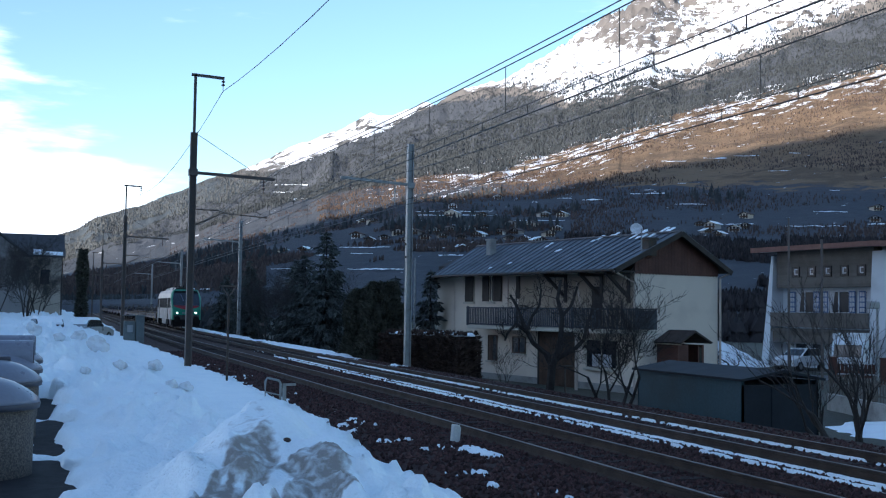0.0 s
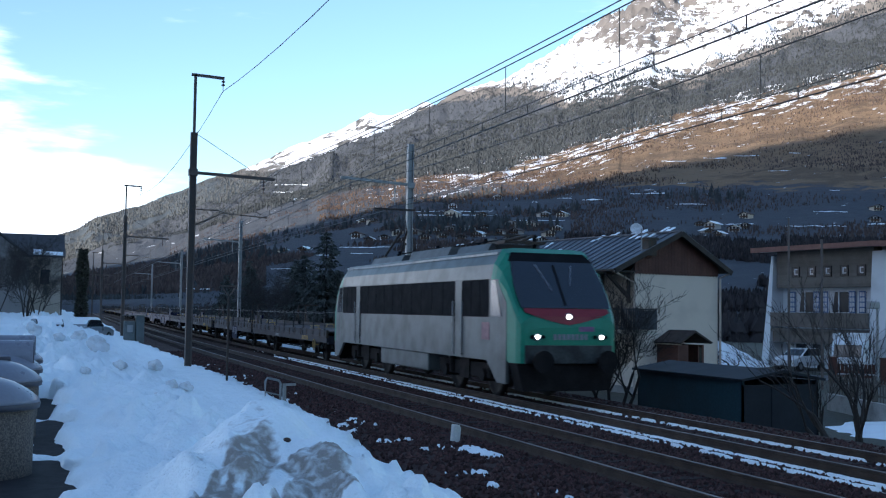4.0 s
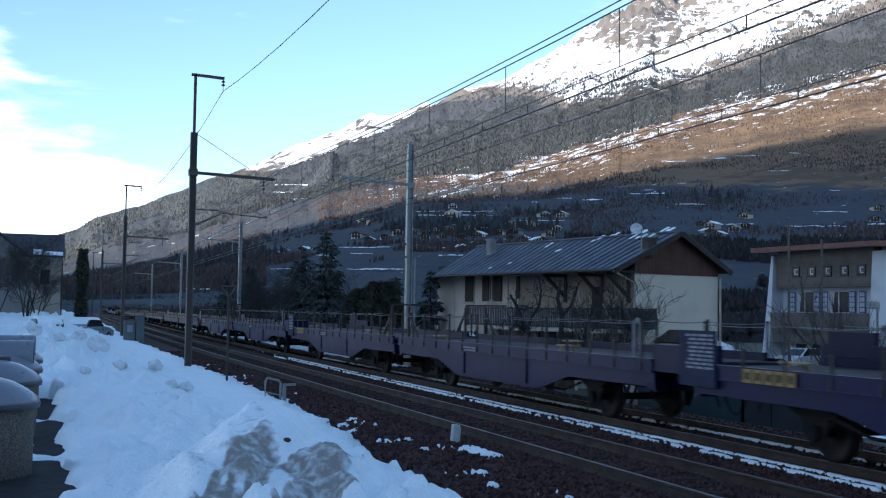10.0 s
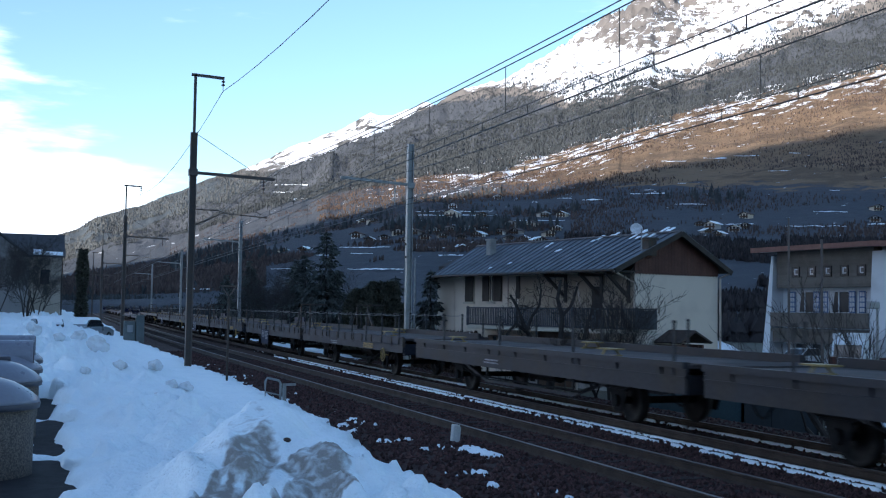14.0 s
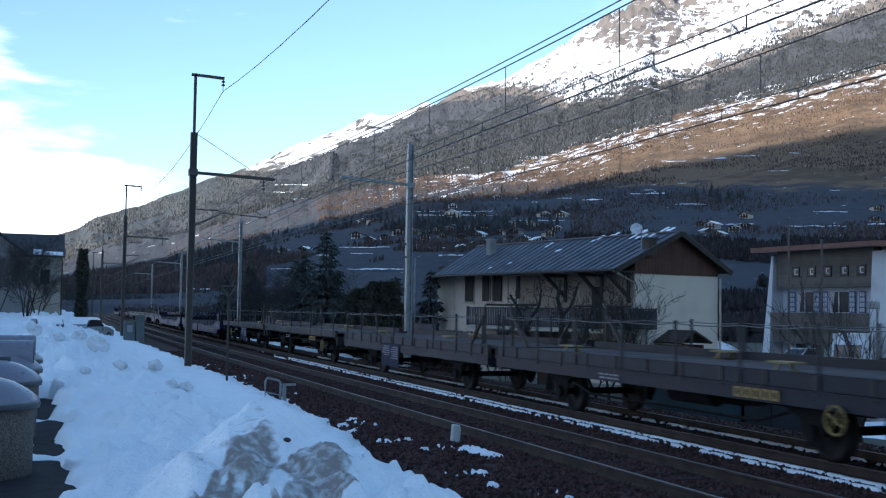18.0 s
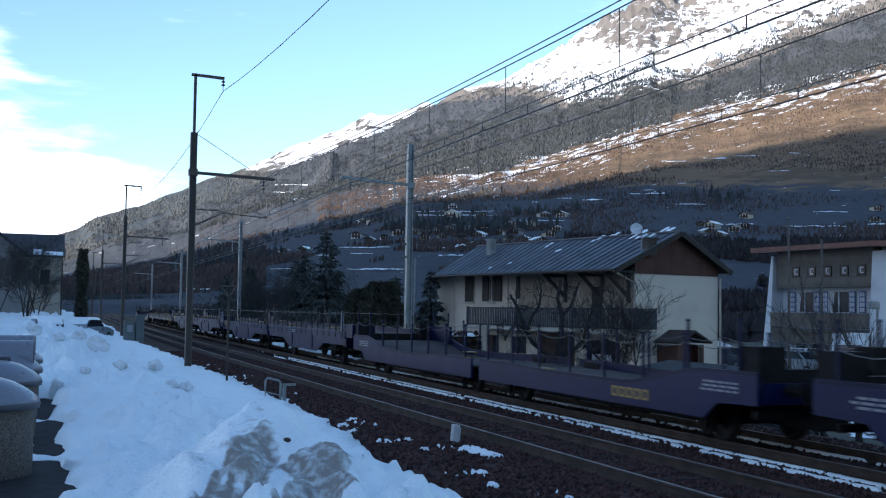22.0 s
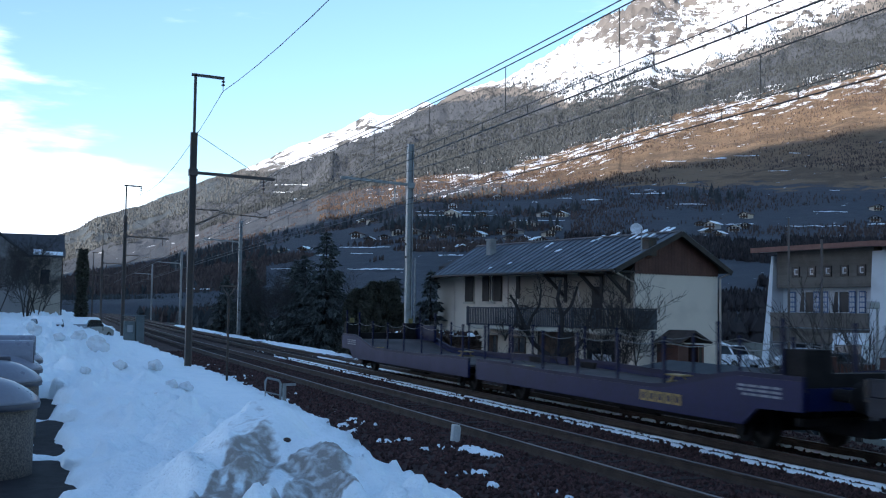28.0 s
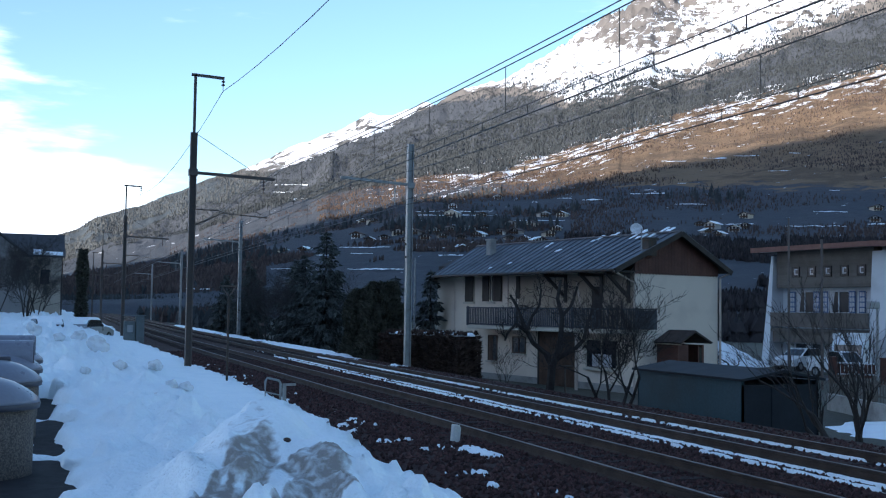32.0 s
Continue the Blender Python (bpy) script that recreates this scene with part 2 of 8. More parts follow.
def snow_z(x, y):
    u = x - bend(y)
    edge = 4.75 + np.clip((y - 10) * 0.05, -0.3, 0.5) + 0.45 * smooth01((13.5 - y) / 3) + 0.75 * smooth01((y - 17) / 8) + (0.35 + 0.65 * smooth01((y - 15) / 5)) * (0.55 * (fbm(x * 0.6, y * 0.6, 3) - 0.5) + 0.7 * (fbm(x * 2.6, y * 2.2, 3) - 0.5) + 0.8 * (fbm(x * 7.5, y * 6, 3) - 0.5))
    base = 0.20 + 0.022 * np.clip(y - 12, -2, 30) + 0.012 * np.clip(y - 42, 0, 60)
    crust = np.abs(fbm(x * 1.5, y * 1.2, 4) - 0.5)
    lump = np.clip(fbm(x * 1.9 + 40, y * 1.5, 3) - 0.55, 0, 0.3)
    base = base + 0.30 * (fbm(x * 0.45 + 3, y * 0.3, 5) - 0.5) + 0.46 * (fbm(x * 2.4, y * 1.6, 3) - 0.5) - 0.40 * crust + 0.30 * (fbm(x * 4.6, y * 3.6, 2) - 0.5) + 1.2 * lump
    heap = np.exp(-((((x - 2.95) / 1.35) ** 2 + ((y - 13.0) / 1.6) ** 2)) ** 1.6)
    hump = 0.43 * heap * (0.92 + 0.24 * (fbm(x * 2.2, y * 2.2, 4) - 0.5))
    base = base - 0.75 * heap * (base - 0.25)
    for line, rise_, back in CRESTS:
        hump = hump + rise_ * crest(x, y, line, 0.20, back)[0]
    bins = smooth01((0.62 + 0.015 * (y - 14) - x + 0.7 * (fbm(x * 0.5, y * 1.3, 2) - 0.5)) / 0.22) * smooth01((29 - y) / 1.5)
    bins = bins * smooth01((x + 0.55 + 0.48 * (y - 12)) / 0.4)
    thawed = -0.12 + 0.30 * (fbm(x * 2.4, y * 1.5, 3) - 0.47) + 0.20 * np.exp(-((y - 16.95) / 0.40) ** 2) + 0.17 * np.exp(-((y - 22.4 - 0.6 * x) / 0.38) ** 2) + 0.10 * np.exp(-((y - 19.3) / 0.12) ** 2)
    z = base + hump + (thawed - base - hump) * bins
    wide = 1.5 + 5.0 * smooth01((y - 15) / 10)
    z = z - 0.55 * smooth01((u - 2.6) / 2.8) * smooth01((y - 17) / 8)
    low_side = 1 - 0.70 * smooth01((2.4 - x) / 2.2) * smooth01((30 - y) / 6)
    return (z + (0.06 - z) * (1 - low_side) * (1 - bins)) * smooth01((edge - u) / wide) - 0.75 * smooth01((u - edge + 0.5) / 1.2)


def snow_material():
    m = mat("heaped_snow", (0.89, 0.96, 0.985), 0.6, 0, 0.03, 1.1, 22, 0.05, (0.83, 0.91, 0.95), 0.4)
    n, l = m.node_tree.nodes, m.node_tree.links
    b = n["Principled BSDF"]
    src_ = b.inputs["Base Color"].links[0].from_socket
    at = n.new("ShaderNodeAttribute"); at.attribute_name = "dirt"
    t = n.new("ShaderNodeTexNoise"); t.inputs["Scale"].default_value, t.inputs["Detail"].default_value = 8.0, 8
    co = n.new("ShaderNodeTexCoord"); l.new(co.outputs["Object"], t.inputs["Vector"])
    ad = n.new("ShaderNodeMath"); ad.operation = "ADD"; l.new(at.outputs["Fac"], ad.inputs[0]); l.new(t.outputs["Fac"], ad.inputs[1])
    r = n.new("ShaderNodeMapRange"); r.inputs["From Min"].default_value, r.inputs["From Max"].default_value = 0.98, 1.36
    l.new(ad.outputs[0], r.inputs["Value"])
    bp0 = b.inputs["Normal"].links[0].from_node
    t2 = n.new("ShaderNodeTexNoise"); t2.inputs["Scale"].default_value, t2.inputs["Detail"].default_value = 3.2, 7
    l.new(co.outputs["Object"], t2.inputs["Vector"])
    bp2 = n.new("ShaderNodeBump"); bp2.inputs["Strength"].default_value, bp2.inputs["Distance"].default_value = 0.7, 0.14
    l.new(t2.outputs["Fac"], bp2.inputs["Height"]); l.new(bp2.outputs[0], bp0.inputs["Normal"])
    mx = n.new("ShaderNodeMix"); mx.data_type = "RGBA"; mx.inputs["B"].default_value = (0.30, 0.275, 0.25, 1)
    l.new(r.outputs[0], mx.inputs["Factor"]); l.new(src_, mx.inputs["A"]); l.new(mx.outputs["Result"], b.inputs["Base Color"])
    return m


xs = lines((-30, -6, 2), (-6, -1, 0.4), (-1, 6.4, 0.055), (6.4, 9.0, 0.4))
ys = lines((5, 22, 0.075), (22, 45, 0.18), (45, 150, 0.8))
me = grid_mesh("snow_bank", xs, ys, snow_z)
gx, gy = np.meshgrid(np.array(xs), np.array(ys))
slope = (snow_z(gx, gy + 0.12) - snow_z(gx, gy - 0.12)) / 0.24
west_slope = (snow_z(gx + 0.12, gy) - snow_z(gx - 0.12, gy)) / 0.24
dirt = smooth01((np.maximum(slope, west_slope) - 0.25) / 0.5) * smooth01((17 - gy) / 4) * smooth01((gx - 1.0) / 0.6) * 0.35
for (line, _, back), most, upto in zip(CRESTS, (0.82, 0.80, 0.45), (2.75, 3.5, 2.9)):
    dirt = np.maximum(dirt, most * crest(gx, gy, line, 0.20, back)[1] * smooth01((upto - gx) / 0.35))
at = me.attributes.new("dirt", "FLOAT", "POINT")
at.data.foreach_set("value", dirt.reshape(-1).astype(np.float32))
snow = structure("snow_bank", me, snow_material(), "heaped old snow beside the railway, dirty in places", "snow")

# ---- tracks ----
def swept(name, outline, xc, y0, y1, material, step=4.0):
    """An outline (x, z) swept along the line of the track."""
    yy = [y0 + i * (y1 - y0) / round((y1 - y0) / step) for i in range(round((y1 - y0) / step) + 1)]
    yy = [y for y in yy if -60 < y < 150 or y in (yy[0], yy[-1]) or int(y) % 20 == 0]
    co, fa, n = [], [], len(outline)
    for k, y in enumerate(yy):
        b = float(bend(y))
        co += [(xc + b + u, y, v) for u, v in outline]
        if k:
            o = (k - 1) * n
            fa += [(o + i, o + (i + 1) % n, o + n + (i + 1) % n, o + n + i) for i in range(n)]
    fa += [tuple(range(n))[::-1], tuple(range(len(co) - n, len(co)))]
    me = bpy.data.meshes.new(name)
    me.from_pydata(co, [], fa)
    me.materials.append(material)
    return me


bed = swept("ballast_bed", [(-3.7, -0.75), (-2.6, -0.24), (-1.7, -0.17), (1.9, -0.19), (5.4, -0.17), (6.7, -0.22), (7.8, -0.75)], NEAR_C - 0.2, -640, 800, BALLAST, 2.0)
structure("ballast_bed", bed, None, "dark brown ballast bed of a double-track railway", "railway")
RAIL = [(-0.065, -0.17), (0.065, -0.17), (0.065, -0.155), (0.012, -0.13), (0.012, -0.05), (0.036, -0.035), (0.036, -0.004), (-0.036, -0.004), (-0.036, -0.035), (-0.012, -0.05), (-0.012, -0.13), (-0.065, -0.155)]
for c in (NEAR_C, FAR_C):
    tr = tagged(new("track"), "steel rails on sleepers in dark ballast", "railway track", "the two tracks", "structure")
    for off in (-0.75, 0.75):
        part("rail", swept("rail", RAIL, c + off, -640, 800, RAIL_SIDE, 2.0), RAIL_SIDE, tr)
        part("rail_head", swept("rail_head", [(-0.032, -0.006), (0.032, -0.006), (0.028, 0.0), (-0.028, 0.0)], c + off, -640, 800, RAIL_TOP, 2.0), RAIL_TOP, tr, "worn bright running surface")

# ---- mountains, in columns of azimuth and rows of distance ----
F_PX = 1926.0


def col_az(x):
    """Azimuth from +Y of the column x of the view."""
    return np.radians(20.49) + np.arctan((np.asarray(x, float) - 784) / F_PX)


def ridge(xs, pairs):
    return np.interp(xs, [p[0] for p in pairs], [p[1] for p in pairs])


def rise(x, h):
    """Slope of the line of sight, h view units above the level."""
    return h / np.hypot(F_PX, np.asarray(x, float) - 784)


MAIN_RIDGE = [(-400, 40), (110, 80), (345, 155), (430, 198), (520, 248), (660, 305), (770, 358), (880, 400), (960, 440), (1000, 468), (1050, 512), (1085, 535), (1110, 548), (1150, 578), (1200, 566), (1260, 556), (1300, 580), (1420, 640), (1568, 680), (2100, 700)]


def hill_profile(x, d):
    top = ridge(x, MAIN_RIDGE)
    near = np.interp(d, [330, 420, 520, 700], [0, 45, 100, 150]) 
    foot = np.minimum(1.0, top / 330) 
    up = np.interp(d, [700, 1000, 1500, 2200, 3000, 4200, 4700], [0, 0.16, 0.36, 0.58, 0.76, 1.0, 0.93])
    e = near * foot + np.maximum(top - 150 * foot, 0) * up
    return e


def hill_z(x, d):
    e = hill_profile(x, d)
    az = col_az(x)
    px, py = d * np.sin(az), d * np.cos(az)
    rough = (fbm(px / 420, py / 420, 7, 0.58) - 0.5) * np.interp(d, [330, 700, 1500, 2400, 3200, 4200], [0, 9, 45, 110, 260, 260])
    gully = (np.abs(fbm(az * 26, d / 1500, 4) - 0.5) - 0.12) * np.interp(d, [700, 1500, 3000, 4200], [0, 40, 160, 120])
    fold = fbm(px / 190 + 7, py / 190, 5, 0.55)
    crag = (0.30 - 2.2 * np.abs(fold - 0.5)) * np.interp(d, [1800, 2500, 3200, 4200], [0, 45, 150, 150]) * smooth01((x - 800) / 250)
    return EYE_Z + d * rise(x, e) + (rough * 0.8 + crag) * np.minimum(1, e / 150) - gully * 0.6 * np.minimum(1, e / 150) - 3.5 * (d < 340)


# land cover limits in view units above the level, along the columns
WOOD_LOW = [(-400, 30), (345, 140), (520, 200), (700, 232), (850, 255), (1000, 290), (1150, 345), (1300, 385), (1450, 420), (1568, 450), (2100, 470)]
WOOD_HIGH = [(-400, 120), (345, 210), (520, 285), (660, 345), (780, 384), (880, 398), (930, 398), (960, 388), (1000, 374), (1060, 376), (1124, 400), (1234, 420), (1326, 464), (1417, 504), (1568, 562), (2100, 600)]


def polar_mesh(name, xs, ds, fz, extra=None):
    gx, gd = np.meshgrid(np.asarray(xs, float), np.asarray(ds, float))
    az = col_az(gx)
    z = fz(gx, gd)
    co = np.stack([gd * np.sin(az), gd * np.cos(az), z], -1).reshape(-1, 3)
    n, m = len(xs), len(ds)
    i = (np.arange(m - 1)[:, None] * n + np.arange(n - 1)[None]).reshape(-1)
    me = bpy.data.meshes.new(name)
    me.from_pydata(co.tolist(), [], np.stack([i, i + 1, i + n + 1, i + n], -1).tolist())
    me.polygons.foreach_set("use_smooth", [True] * len(me.polygons))
    flow = me.attributes.new("flow", "FLOAT_VECTOR", "POINT")
    lv = (z - EYE_Z) / gd * np.hypot(F_PX, gx - 784) - ridge(gx, WOOD_LOW)
    flow.data.foreach_set("vector", np.stack([gx * 0.011 + lv * 0.004, lv * 0.055, gd * 0], -1).reshape(-1).astype(np.float32))
    for key, fn in (extra or {}).items():
        at = me.attributes.new(key, "FLOAT", "POINT")
        at.data.foreach_set("value", fn(gx, gd, z).reshape(-1).astype(np.float32))
    return me


def cover_mat(name, grass, forest, rock, patch_scale=0.012):
    """Land cover: meadow, woods, rock and snow by the attributes woods and snowy, broken up by noise."""
    m = bpy.data.materials.new(name)
    m.use_nodes = True
    n, l = m.node_tree.nodes, m.node_tree.links
    b = n["Principled BSDF"]
    b.inputs["Roughness"].default_value, b.inputs["Specular IOR Level"].default_value = 0.95, 0.1
    geo = n.new("ShaderNodeNewGeometry")

    def nz(scale, detail, rough=0.6, stretch=(1, 1, 1)):
        mpn = n.new("ShaderNodeMapping"); mpn.inputs["Scale"].default_value = stretch
        l.new(geo.outputs["Position"], mpn.inputs[0])
        t = n.new("ShaderNodeTexNoise")
        t.inputs["Scale"].default_value, t.inputs["Detail"].default_value, t.inputs["Roughness"].default_value = scale, detail, rough
        l.new(mpn.outputs[0], t.inputs["Vector"])
        return t.outputs["Fac"]

    def attr(key):
        a = n.new("ShaderNodeAttribute"); a.attribute_name = key
        return a.outputs["Fac"]

    def gate(value, noise_out, gain, lo, hi):
        """smoothstep of value + gain * (noise - 0.5)"""
        s = n.new("ShaderNodeMath"); s.operation = "SUBTRACT"; s.inputs[1].default_value = 0.5
        l.new(noise_out, s.inputs[0])
        a = n.new("ShaderNodeMath"); a.operation = "MULTIPLY_ADD"; a.inputs[1].default_value = gain
        l.new(s.outputs[0], a.inputs[0]); l.new(value, a.inputs[2])
        r = n.new("ShaderNodeMapRange"); r.interpolation_type = "SMOOTHSTEP"
        r.inputs["From Min"].default_value, r.inputs["From Max"].default_value = lo, hi
        l.new(a.outputs[0], r.inputs["Value"])
        return r.outputs[0]

    def mixed(fac, a, c):
        x = n.new("ShaderNodeMix"); x.data_type = "RGBA"
        l.new(fac, x.inputs["Factor"])
        for sock, v in (("A", a), ("B", c)):
            if isinstance(v, tuple):
                x.inputs[sock].default_value = (*v, 1)
            else:
                l.new(v, x.inputs[sock])
        return x.outputs["Result"]

    fine = nz(0.09, 6, 0.7)
    mid = nz(patch_scale, 8, 0.65)
    flat = nz(patch_scale * 0.8, 9, 0.68, (1, 1, 3.0))
    meadow = mixed(fine, grass, tuple(c * 0.55 for c in grass))
    meadow = mixed(gate(mid, nz(0.004, 5), 1.0, 0.45, 0.6), meadow, tuple(c * f for c, f in zip(grass, (0.5, 0.52, 0.55))))
    wood = mixed(fine, tuple(c * 1.3 for c in forest), tuple(c * 0.62 for c in forest))
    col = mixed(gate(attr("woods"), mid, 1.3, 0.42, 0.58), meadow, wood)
    stone = mixed(nz(0.03, 8, 0.7, (1, 1, 0.5)), rock, tuple(c * 0.5 for c in rock))
    col = mixed(gate(attr("rocky"), mid, 1.2, 0.42, 0.58), col, stone)
    nrm = n.new("ShaderNodeSeparateXYZ"); l.new(geo.outputs["True Normal"], nrm.inputs[0])
    steep = n.new("ShaderNodeMapRange"); steep.inputs["From Min"].default_value, steep.inputs["From Max"].default_value = 0.80, 0.52
    steep.inputs["To Max"].default_value = 0.35
    l.new(nrm.outputs["Z"], steep.inputs["Value"])
    lying = n.new("ShaderNodeMath"); lying.operation = "SUBTRACT"; l.new(attr("snowy"), lying.inputs[0]); l.new(steep.outputs[0], lying.inputs[1])
    col = mixed(gate(lying.outputs[0], flat, 1.9, 0.46, 0.54), col, (0.84, 0.86, 0.9))
    fl = n.new("ShaderNodeAttribute"); fl.attribute_name = "flow"
    ft = n.new("ShaderNodeTexNoise")
    ft.inputs["Scale"].default_value, ft.inputs["Detail"].default_value, ft.inputs["Roughness"].default_value = 3.0, 7, 0.66
    l.new(fl.outputs["Vector"], ft.inputs["Vector"])
    furrow = ft.outputs["Fac"]
    col = mixed(gate(attr("streaks"), furrow, 1.7, 0.60, 0.67), col, (0.84, 0.86, 0.9))
    l.new(col, b.inputs["Base Color"])
    bp = n.new("ShaderNodeBump")
    bp.inputs["Strength"].default_value, bp.inputs["Distance"].default_value = 0.8, 6.0
    l.new(fine, bp.inputs["Height"]); l.new(bp.outputs[0], b.inputs["Normal"])
    return m


def level(gx, gd, z):
    return (z - EYE_Z) / gd * np.hypot(F_PX, gx - 784)


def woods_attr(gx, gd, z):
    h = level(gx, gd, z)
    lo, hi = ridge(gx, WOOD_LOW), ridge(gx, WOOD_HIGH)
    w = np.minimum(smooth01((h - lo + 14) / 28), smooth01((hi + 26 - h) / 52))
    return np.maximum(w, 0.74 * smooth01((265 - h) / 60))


def snowy_attr(gx, gd, z):
    h = level(gx, gd, z)
    lo, hi = ridge(gx, WOOD_LOW), ridge(gx, WOOD_HIGH)
    peak = np.exp(-((gx - 1130) / 105) ** 2) * smooth01((h - 450) / 50)
    return 0.92 * smooth01((h - hi + 22) / 50) - 0.42 * peak


def streaks_attr(gx, gd, z):
    """Old snow left in furrows: most of it just under the woods, little in the valley."""
    h = level(gx, gd, z)
    lo = ridge(gx, WOOD_LOW)
    s = 0.60 * smooth01((lo + 20 - h) / 14) * smooth01((h - lo + 110) / 90)
    return (0.62 + 0.38 * smooth01((gx - 560) / 250)) * np.maximum(s, 0.40 * smooth01((lo - h) / 20) - 0.05 * smooth01((lo - 70 - h) / 50))


def rocky_attr(gx, gd, z):
    h = level(gx, gd, z)
    return 0.95 * smooth01((h - ridge(gx, WOOD_HIGH) + 40) / 50)


# second colour: forest, lightened and blued so aerial haze sits in the paint
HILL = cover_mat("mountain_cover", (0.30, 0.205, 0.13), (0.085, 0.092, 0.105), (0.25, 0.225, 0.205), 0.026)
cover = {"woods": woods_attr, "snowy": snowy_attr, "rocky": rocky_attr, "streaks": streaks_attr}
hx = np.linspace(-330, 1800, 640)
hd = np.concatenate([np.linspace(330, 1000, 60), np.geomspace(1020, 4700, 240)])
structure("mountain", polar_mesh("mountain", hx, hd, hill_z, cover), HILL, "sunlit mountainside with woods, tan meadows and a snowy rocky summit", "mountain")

FAR_RIDGE = [(-400, 60), (0, 95), (110, 123), (180, 157), (270, 188), (345, 219), (420, 244), (480, 271), (540, 296), (600, 319), (650, 350), (690, 346), (745, 373), (790, 350), (900, 330), (1100, 250)]


def far_z(x, d):
    top = ridge(x, FAR_RIDGE)
    az = col_az(x)
    rough = (fbm(az * 40, d / 900, 6, 0.5) - 0.5) * 90 * np.interp(d, [2600, 3600, 4880], [0.2, 1, 0.55])
    return EYE_Z + d * rise(x, top * np.interp(d, [2600, 4880], [0.0, 1.0]) ** 0.8) + rough


def far_snow(gx, gd, z):
    h = level(gx, gd, z)
    return 0.85 * smooth01((h - 205) / 60) - 0.25


def far_woods(gx, gd, z):
    return 0.9 * smooth01((255 - level(gx, gd, z)) / 50)


# the blue-grey of these woods includes painted haze for the distance
FARM = cover_mat("far_mountain_cover", (0.17, 0.16, 0.15), (0.085, 0.098, 0.108), (0.25, 0.23, 0.22), 0.012)
structure("far_mountain", polar_mesh("far_mountain", np.linspace(-330, 1150, 300), np.linspace(2600, 4880, 70), far_z, {"woods": far_woods, "snowy": far_snow, "rocky": lambda a, b, c: 0.3 + 0 * a}), FARM, "distant snow-topped mountain range down the valley", "mountain")

# dark wooded spur in front of the mountain
SPUR = [(-300, 22), (110, 30), (180, 40), (260, 62), (340, 72), (400, 98), (480, 126), (560, 145), (640, 166), (700, 180), (760, 196), (800, 190), (900, 186), (1000, 180), (1100, 150), (1250, 120)]


def spur_z(x, d):
    top = ridge(x, SPUR)
    az = col_az(x)
    e = top * np.interp(d, [380, 500, 640, 800, 1000, 1200], [0.0, 0.32, 0.58, 0.80, 1.0, 0.9])
    return EYE_Z + d * rise(x, e) + (fbm(az * 30, d / 200, 5) - 0.5) * np.interp(d, [380, 600, 1200], [0, 7, 12]) - 2.5 * (d < 390)


# spur forest colour is raised to imitate the haze in front of it
SPURM = cover_mat("spur_cover", (0.14, 0.12, 0.115), (0.080, 0.080, 0.090), (0.2, 0.18, 0.16), 0.02)
structure("wooded_spur", polar_mesh("wooded_spur", np.linspace(-300, 1250, 260), np.linspace(380, 1200, 90), spur_z,
          {"woods": lambda gx, gd, z: 0.40 + 0.4 * smooth01((gd - 880) / 100), "snowy": lambda gx, gd, z: 0 * gx - 0.6, "streaks": lambda gx, gd, z: 0.36 - 0.25 * smooth01((gd - 850) / 100), "rocky": lambda a, b, c: 0 * a}), SPURM, "dark wooded spur with terraces above the village", "hillside")


# high ridge to the south-west, out of view, that keeps the low sun off the valley floor
SUN_WAY = Vector((to_sun.x, to_sun.y)).normalized()


def west_ridge():
    ps, qs = np.linspace(-3600, 3600, 240), np.linspace(700, 4600, 50)
    gp, gq = np.meshgrid(ps, qs)
    crest = np.interp(gp, [-3600, 0, 328, 426, 500, 516, 530, 590, 640, 790, 900, 1300, 1900, 2600, 3600], [1500, 1330, 1277, 1233, 1205, 1142, 1072, 1057, 1043, 994, 965, 880, 640, 300, 50])
    crest = crest + 34 * (fbm(gp / 90, gp * 0 + 3, 4) - 0.5)
    z = -3 + crest * np.interp(gq, [700, 1500, 3300, 4600], [0.0, 0.28, 1.0, 0.4]) + 25 * (fbm(gp / 160, gq / 160, 5) - 0.5) * np.interp(gq, [700, 1500, 3000, 3300, 3600], [0, 1, 1, 0, 1])
    co = np.stack([gq * SUN_WAY.x + gp * SUN_WAY.y, gq * SUN_WAY.y - gp * SUN_WAY.x, z], -1).reshape(-1, 3)
    n, m = len(ps), len(qs)
    k = (np.arange(m - 1)[:, None] * n + np.arange(n - 1)[None]).reshape(-1)
    me = bpy.data.meshes.new("west_mountain")
    me.from_pydata(co.tolist(), [], np.stack([k, k + 1, k + n + 1, k + n], -1).tolist())
    return me


structure("west_mountain", west_ridge(), mat("shaded_woods", (0.07, 0.07, 0.065), 0.95, 0, 0.3, 0.01, 0.1, second=(0.6, 0.62, 0.65), amount=0.5), "steep snowy wooded mountain that shades the valley", "mountain")

# ---- the train: an electric locomotive and articulated car-carrying wagons of two units each ----
LOCO_AT, SPEED = 105.6, 20.4           # metres of the locomotive's nose along the line at 0 s; metres a second
KEYED = []
W_GREY = mat("grey_wagon_paint", (0.020, 0.023, 0.034), 0.5, 0.0, 0.22, 1.2, 14, 0.002, (0.028, 0.027, 0.032), 0.4, spec=0.16)
W_BLUE = mat("blue_wagon_paint", (0.004, 0.007, 0.052), 0.45, 0.0, 0.22, 1.2, 14, 0.002, (0.009, 0.013, 0.045), 0.42, spec=0.16)
W_NAVY = mat("navy_wagon_paint", (0.003, 0.005, 0.034), 0.5, 0.0, 0.18, 1.2, 14, 0.002, spec=0.16)
W_SLATE = mat("slate_wagon_paint", (0.020, 0.021, 0.028), 0.55, 0.0, 0.25, 1.2, 14, 0.002, (0.036, 0.029, 0.026), 0.4, spec=0.22)
